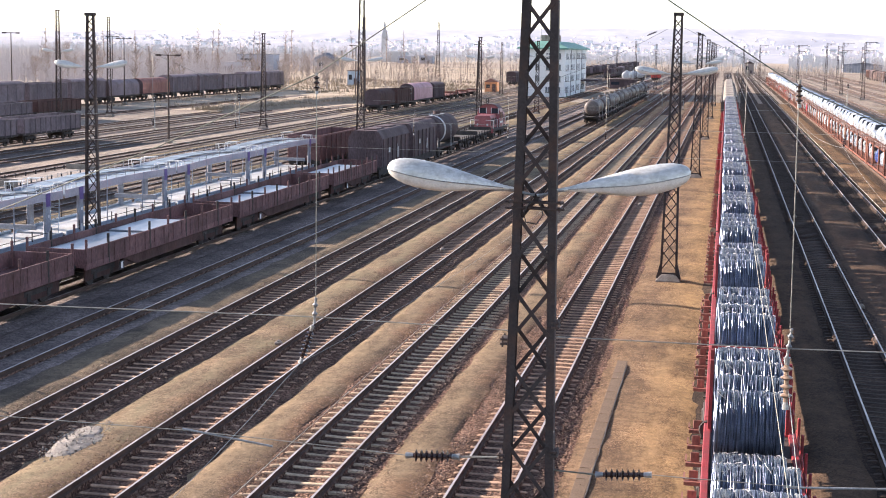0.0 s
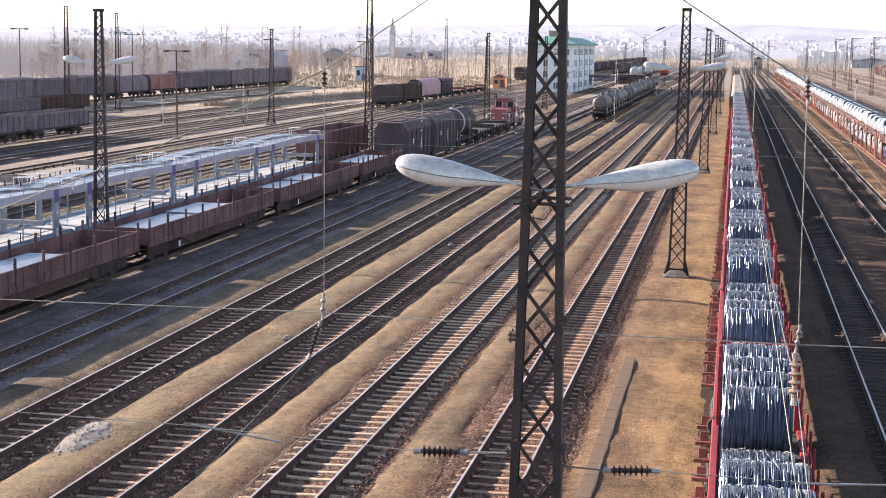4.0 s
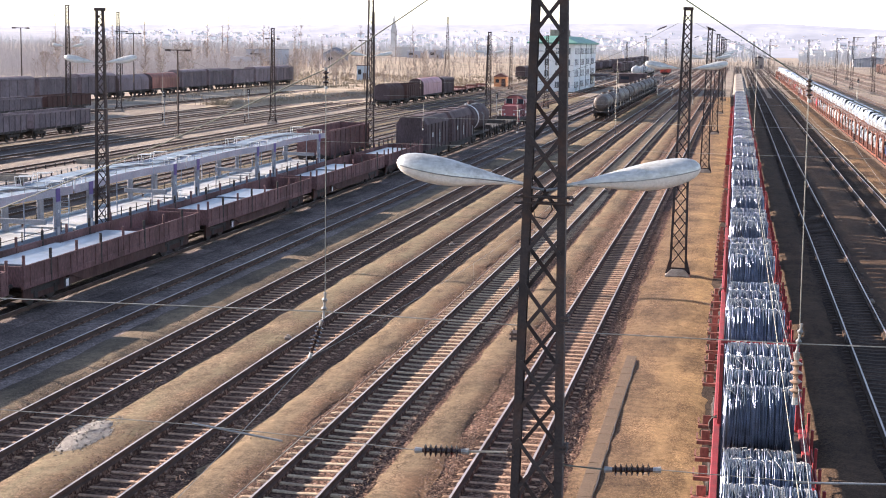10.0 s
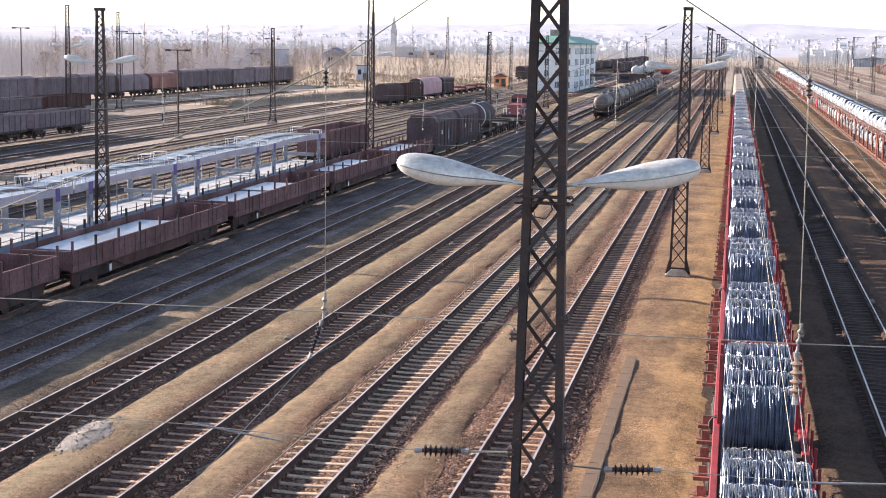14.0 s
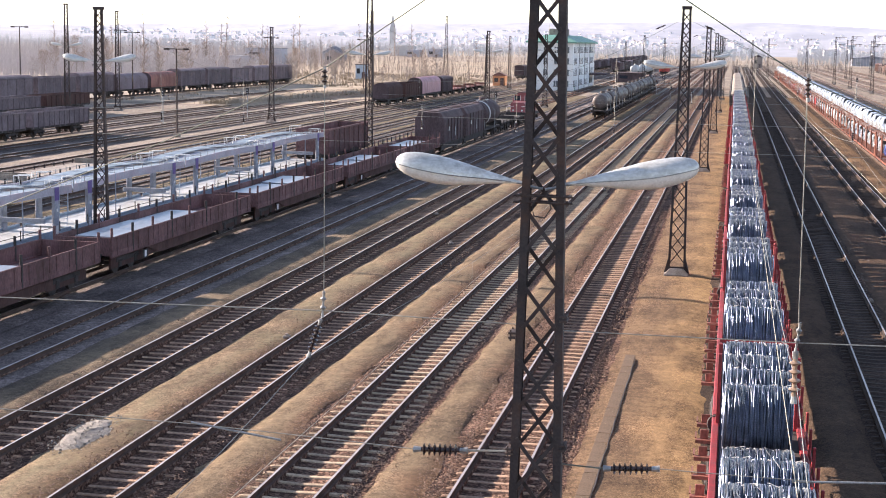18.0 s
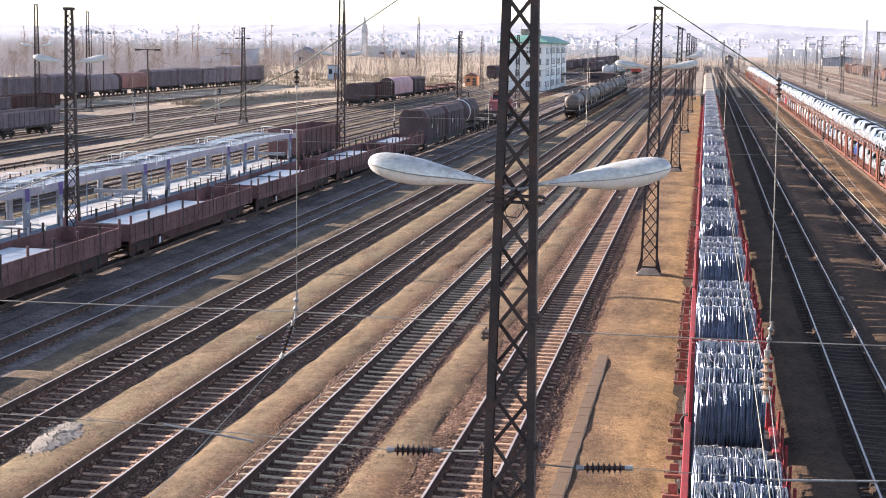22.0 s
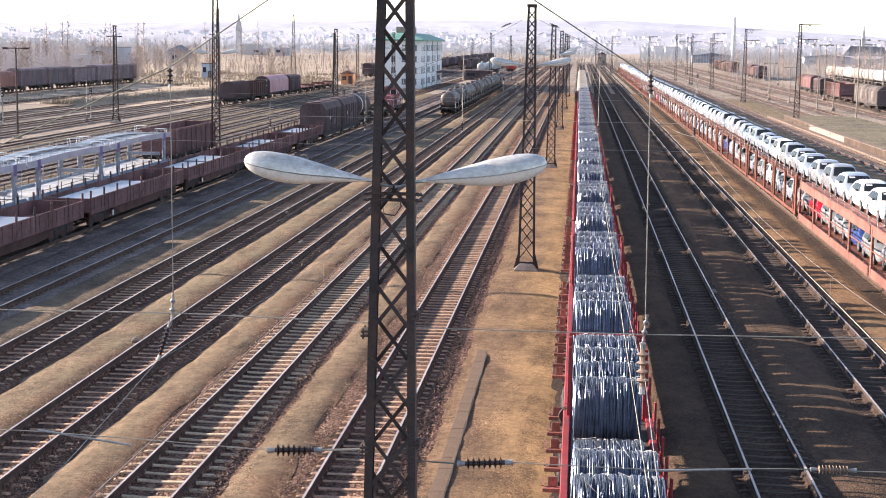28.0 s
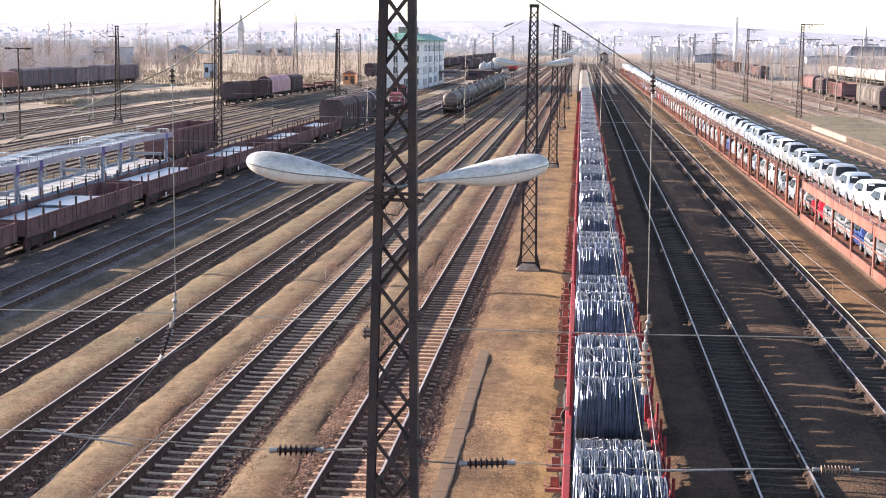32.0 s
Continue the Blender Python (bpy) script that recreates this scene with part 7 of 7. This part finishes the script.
# ---- the town and hills in the distance ----
b = Build()
b.add([(-3900, 905, -.27), (3900, 905, -.27), (3900, 4500, -.2), (-3900, 4500, -.2)], [(0, 1, 2, 3)])
b.add([(-3900, 505, -.27), (-95, 505, -.27), (-95, 905, -.27), (-3900, 905, -.27)], [(0, 1, 2, 3)])
b.add([(95, 505, -.27), (3900, 505, -.27), (3900, 905, -.27), (95, 905, -.27)], [(0, 1, 2, 3)])
b.add([(-3900, 352, -.27), (-60.5, 352, -.27), (-60.5, 505, -.27), (-3900, 505, -.27)], [(0, 1, 2, 3)])
b.add([(-3900, 100, -.27), (-104, 100, -.27), (-104, 352, -.27), (-3900, 352, -.27)], [(0, 1, 2, 3)])
b.add([(62, 352, -.27), (3900, 352, -.27), (3900, 505, -.27), (62, 505, -.27)], [(0, 1, 2, 3)])
solo("backdrop_plain", b, M_FIELD, (0, 0, 0), "pale open plain towards the town", "fields", kind="structure")
b = Build()
b.add([(-104, 232, -.285), (-60.5, 232, -.285), (-60.5, 351, -.285), (-104, 351, -.285)], [(0, 1, 2, 3)])
b.add([(62, 180, -.285), (420, 180, -.285), (420, 351, -.285), (62, 351, -.285)], [(0, 1, 2, 3)])
b.add([(-118, 352, -.262), (-64, 352, -.262), (-96, 800, -.262), (-264, 800, -.262)], [(0, 1, 2, 3)])
solo("grass_field", b, M_GRASS, (0, 0, 0), "dry straw-coloured grass at the edge of the yard", "grass", kind="structure")


def slope_z(x, y):
    """Height of the town's slope and of the hill behind it."""
    return -2 + (24 + .004 * x) * (y - 1600) / 900 if y < 2500 else -2 + (68 - .05 * max(0, x - 90) - .018 * max(0, 90 - x)) * (y - 3200) / 400


rs = random.Random(21)
town = Build()
for i in range(2300):
    high = i % 5 < 2
    y = rs.uniform(3215, 3480) if high else rs.uniform(1660, 2470)
    x = rs.uniform(-.47, .42) * y
    if noise.noise(Vector((x * .006, y * .004, 8))) < -.12:
        continue
    z = slope_z(x, y)
    w, d, h = rs.uniform(2.4, 5.5), rs.uniform(2.4, 4.5), rs.uniform(1.4, 3)
    if rs.random() < .08:
        w, h = rs.uniform(9, 16), rs.uniform(4, 6)
    m = pose(x, y, z, 0, 0, rs.choice([0, 90, 20, -25, 70]))
    town.slot = 0
    town.box(-w / 2, w / 2, -d / 2, d / 2, -4, h, m)
    town.slot = 1
    ring = [[m @ Vector((e * (w / 2 + .4), q, hh)) for q, hh in ((-d / 2 - .4, h), (0, h + d * .35), (d / 2 + .4, h))] for e in (-1, 1)]
    town.loft(ring)
town.slot = 0
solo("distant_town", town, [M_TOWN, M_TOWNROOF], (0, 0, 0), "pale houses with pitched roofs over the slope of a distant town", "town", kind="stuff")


def ridge(name, y, amp, base, seed, m, label, fall=400):
    b = Build()
    n = 120
    vs = []
    for i in range(n + 1):
        x = -2600 + 5200 * i / n
        h = base(x) + amp * noise.noise(Vector((x * .0016, seed, 0))) + amp * .35 * noise.noise(Vector((x * .007, seed, 2)))
        vs += [(x, y - fall, -2), (x, y, max(0.0, h)), (x, y + fall, -2)]
    fs = []
    for i in range(n):
        a = i * 3
        fs += [(a, a + 3, a + 4, a + 1), (a + 1, a + 4, a + 5, a + 2)]
    b.add(vs, fs)
    solo(name, b, m, (0, 0, 0), label, "hills", kind="structure", smooth=True)


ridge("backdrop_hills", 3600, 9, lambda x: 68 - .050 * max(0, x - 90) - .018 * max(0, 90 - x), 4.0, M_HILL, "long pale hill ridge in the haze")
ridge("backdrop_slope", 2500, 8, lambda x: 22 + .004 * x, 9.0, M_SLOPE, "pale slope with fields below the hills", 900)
ch = thing("chimney", (127, 1250, 0), "tall slim factory chimney in the haze", "chimney")
part("shaft", Build().tube((0, 0, -1), (0, 0, 34), 1.9, 1.4, n=12), M_HOUSE, ch, smooth=True)
part("crown_ring", Build().tube((0, 0, 33), (0, 0, 34.4), 1.6, 1.6, n=12), M_HOUSE, ch)
sp = thing("church", (-233, 1000, 0), "distant church with a slim spire", "church")
part("tower", Build().box(-1.8, 1.8, -1.8, 1.8, -1, 16), M_HOUSE, sp)
part("spire", Build().loft([[(-2, -2, 16), (2, -2, 16), (2, 2, 16), (-2, 2, 16)], [(-.2, -.2, 28), (.2, -.2, 28), (.2, .2, 28), (-.2, .2, 28)]]), M_HOUSE, sp)
part("nave", Build().box(1.8, 16, -4, 4, -1, 7), M_HOUSE, sp)
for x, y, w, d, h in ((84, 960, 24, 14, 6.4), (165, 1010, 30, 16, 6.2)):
    t = thing("warehouse", (x, y, -.2), "long warehouse with a shallow roof, tinted blue-grey for haze", "warehouse", "long halls before the town")
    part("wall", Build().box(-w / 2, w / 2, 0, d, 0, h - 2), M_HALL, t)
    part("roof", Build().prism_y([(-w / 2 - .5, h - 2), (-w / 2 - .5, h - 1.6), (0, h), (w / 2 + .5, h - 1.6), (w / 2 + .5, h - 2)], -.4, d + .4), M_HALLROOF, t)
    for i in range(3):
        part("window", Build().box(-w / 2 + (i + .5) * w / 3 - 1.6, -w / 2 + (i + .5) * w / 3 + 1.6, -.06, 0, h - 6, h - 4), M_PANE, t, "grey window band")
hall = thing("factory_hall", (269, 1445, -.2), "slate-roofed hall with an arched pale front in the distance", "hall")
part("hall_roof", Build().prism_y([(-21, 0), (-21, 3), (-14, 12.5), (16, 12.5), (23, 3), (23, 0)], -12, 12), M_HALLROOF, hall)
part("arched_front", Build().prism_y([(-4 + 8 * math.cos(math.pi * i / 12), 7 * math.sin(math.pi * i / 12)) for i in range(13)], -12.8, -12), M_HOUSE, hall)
tw = thing("slim_tower", (279, 1500, 0), "slim pale tower with a pointed top in the haze", "tower")
part("shaft", Build().box(-1.8, 1.8, -1.8, 1.8, -1, 21), M_HOUSE, tw)
part("spire", Build().loft([[(-1.4, -1.4, 21), (1.4, -1.4, 21), (1.4, 1.4, 21), (-1.4, 1.4, 21)], [(-.15, -.15, 34), (.15, -.15, 34), (.15, .15, 34), (-.15, .15, 34)]]), M_HOUSE, tw)
shed = thing("long_shed", (207, 1088, -.2), "long low white shed beyond the sidings", "shed")
part("wall", Build().box(-17, 17, 0, 10, 0, 3.2), M_HOUSE, shed)
part("roof", Build().prism_x([(-.5, 3.2), (5, 5.2), (10.5, 3.2)], -17.5, 17.5), M_ROOF, shed)


def motions():
    """The slow train draws away along its track; everything else stands."""
    run = [(0, 0), (1, 1.59), (2, 3.17), (3, 4.72), (5.5, 8.18), (7, 10.19), (9, 12.69), (11, 15.1), (13, 17.25), (14.5, 18.75),
           (16.5, 20.78), (18, 22.4), (20, 24.9), (21, 26.35), (22, 27.95), (23, 29.75), (24, 31.75), (25, 34.0), (25.5, 35.2),
           (27.5, 39.7), (28, 40.9), (29, 43.4), (30, 46.0), (31, 48.7), (32, 51.5)]
    for t in MOVING:
        m = t.matrix_basis.copy()
        walk(t, [(s, Matrix.Translation((0, d, 0)) @ m) for s, d in run])


motions()
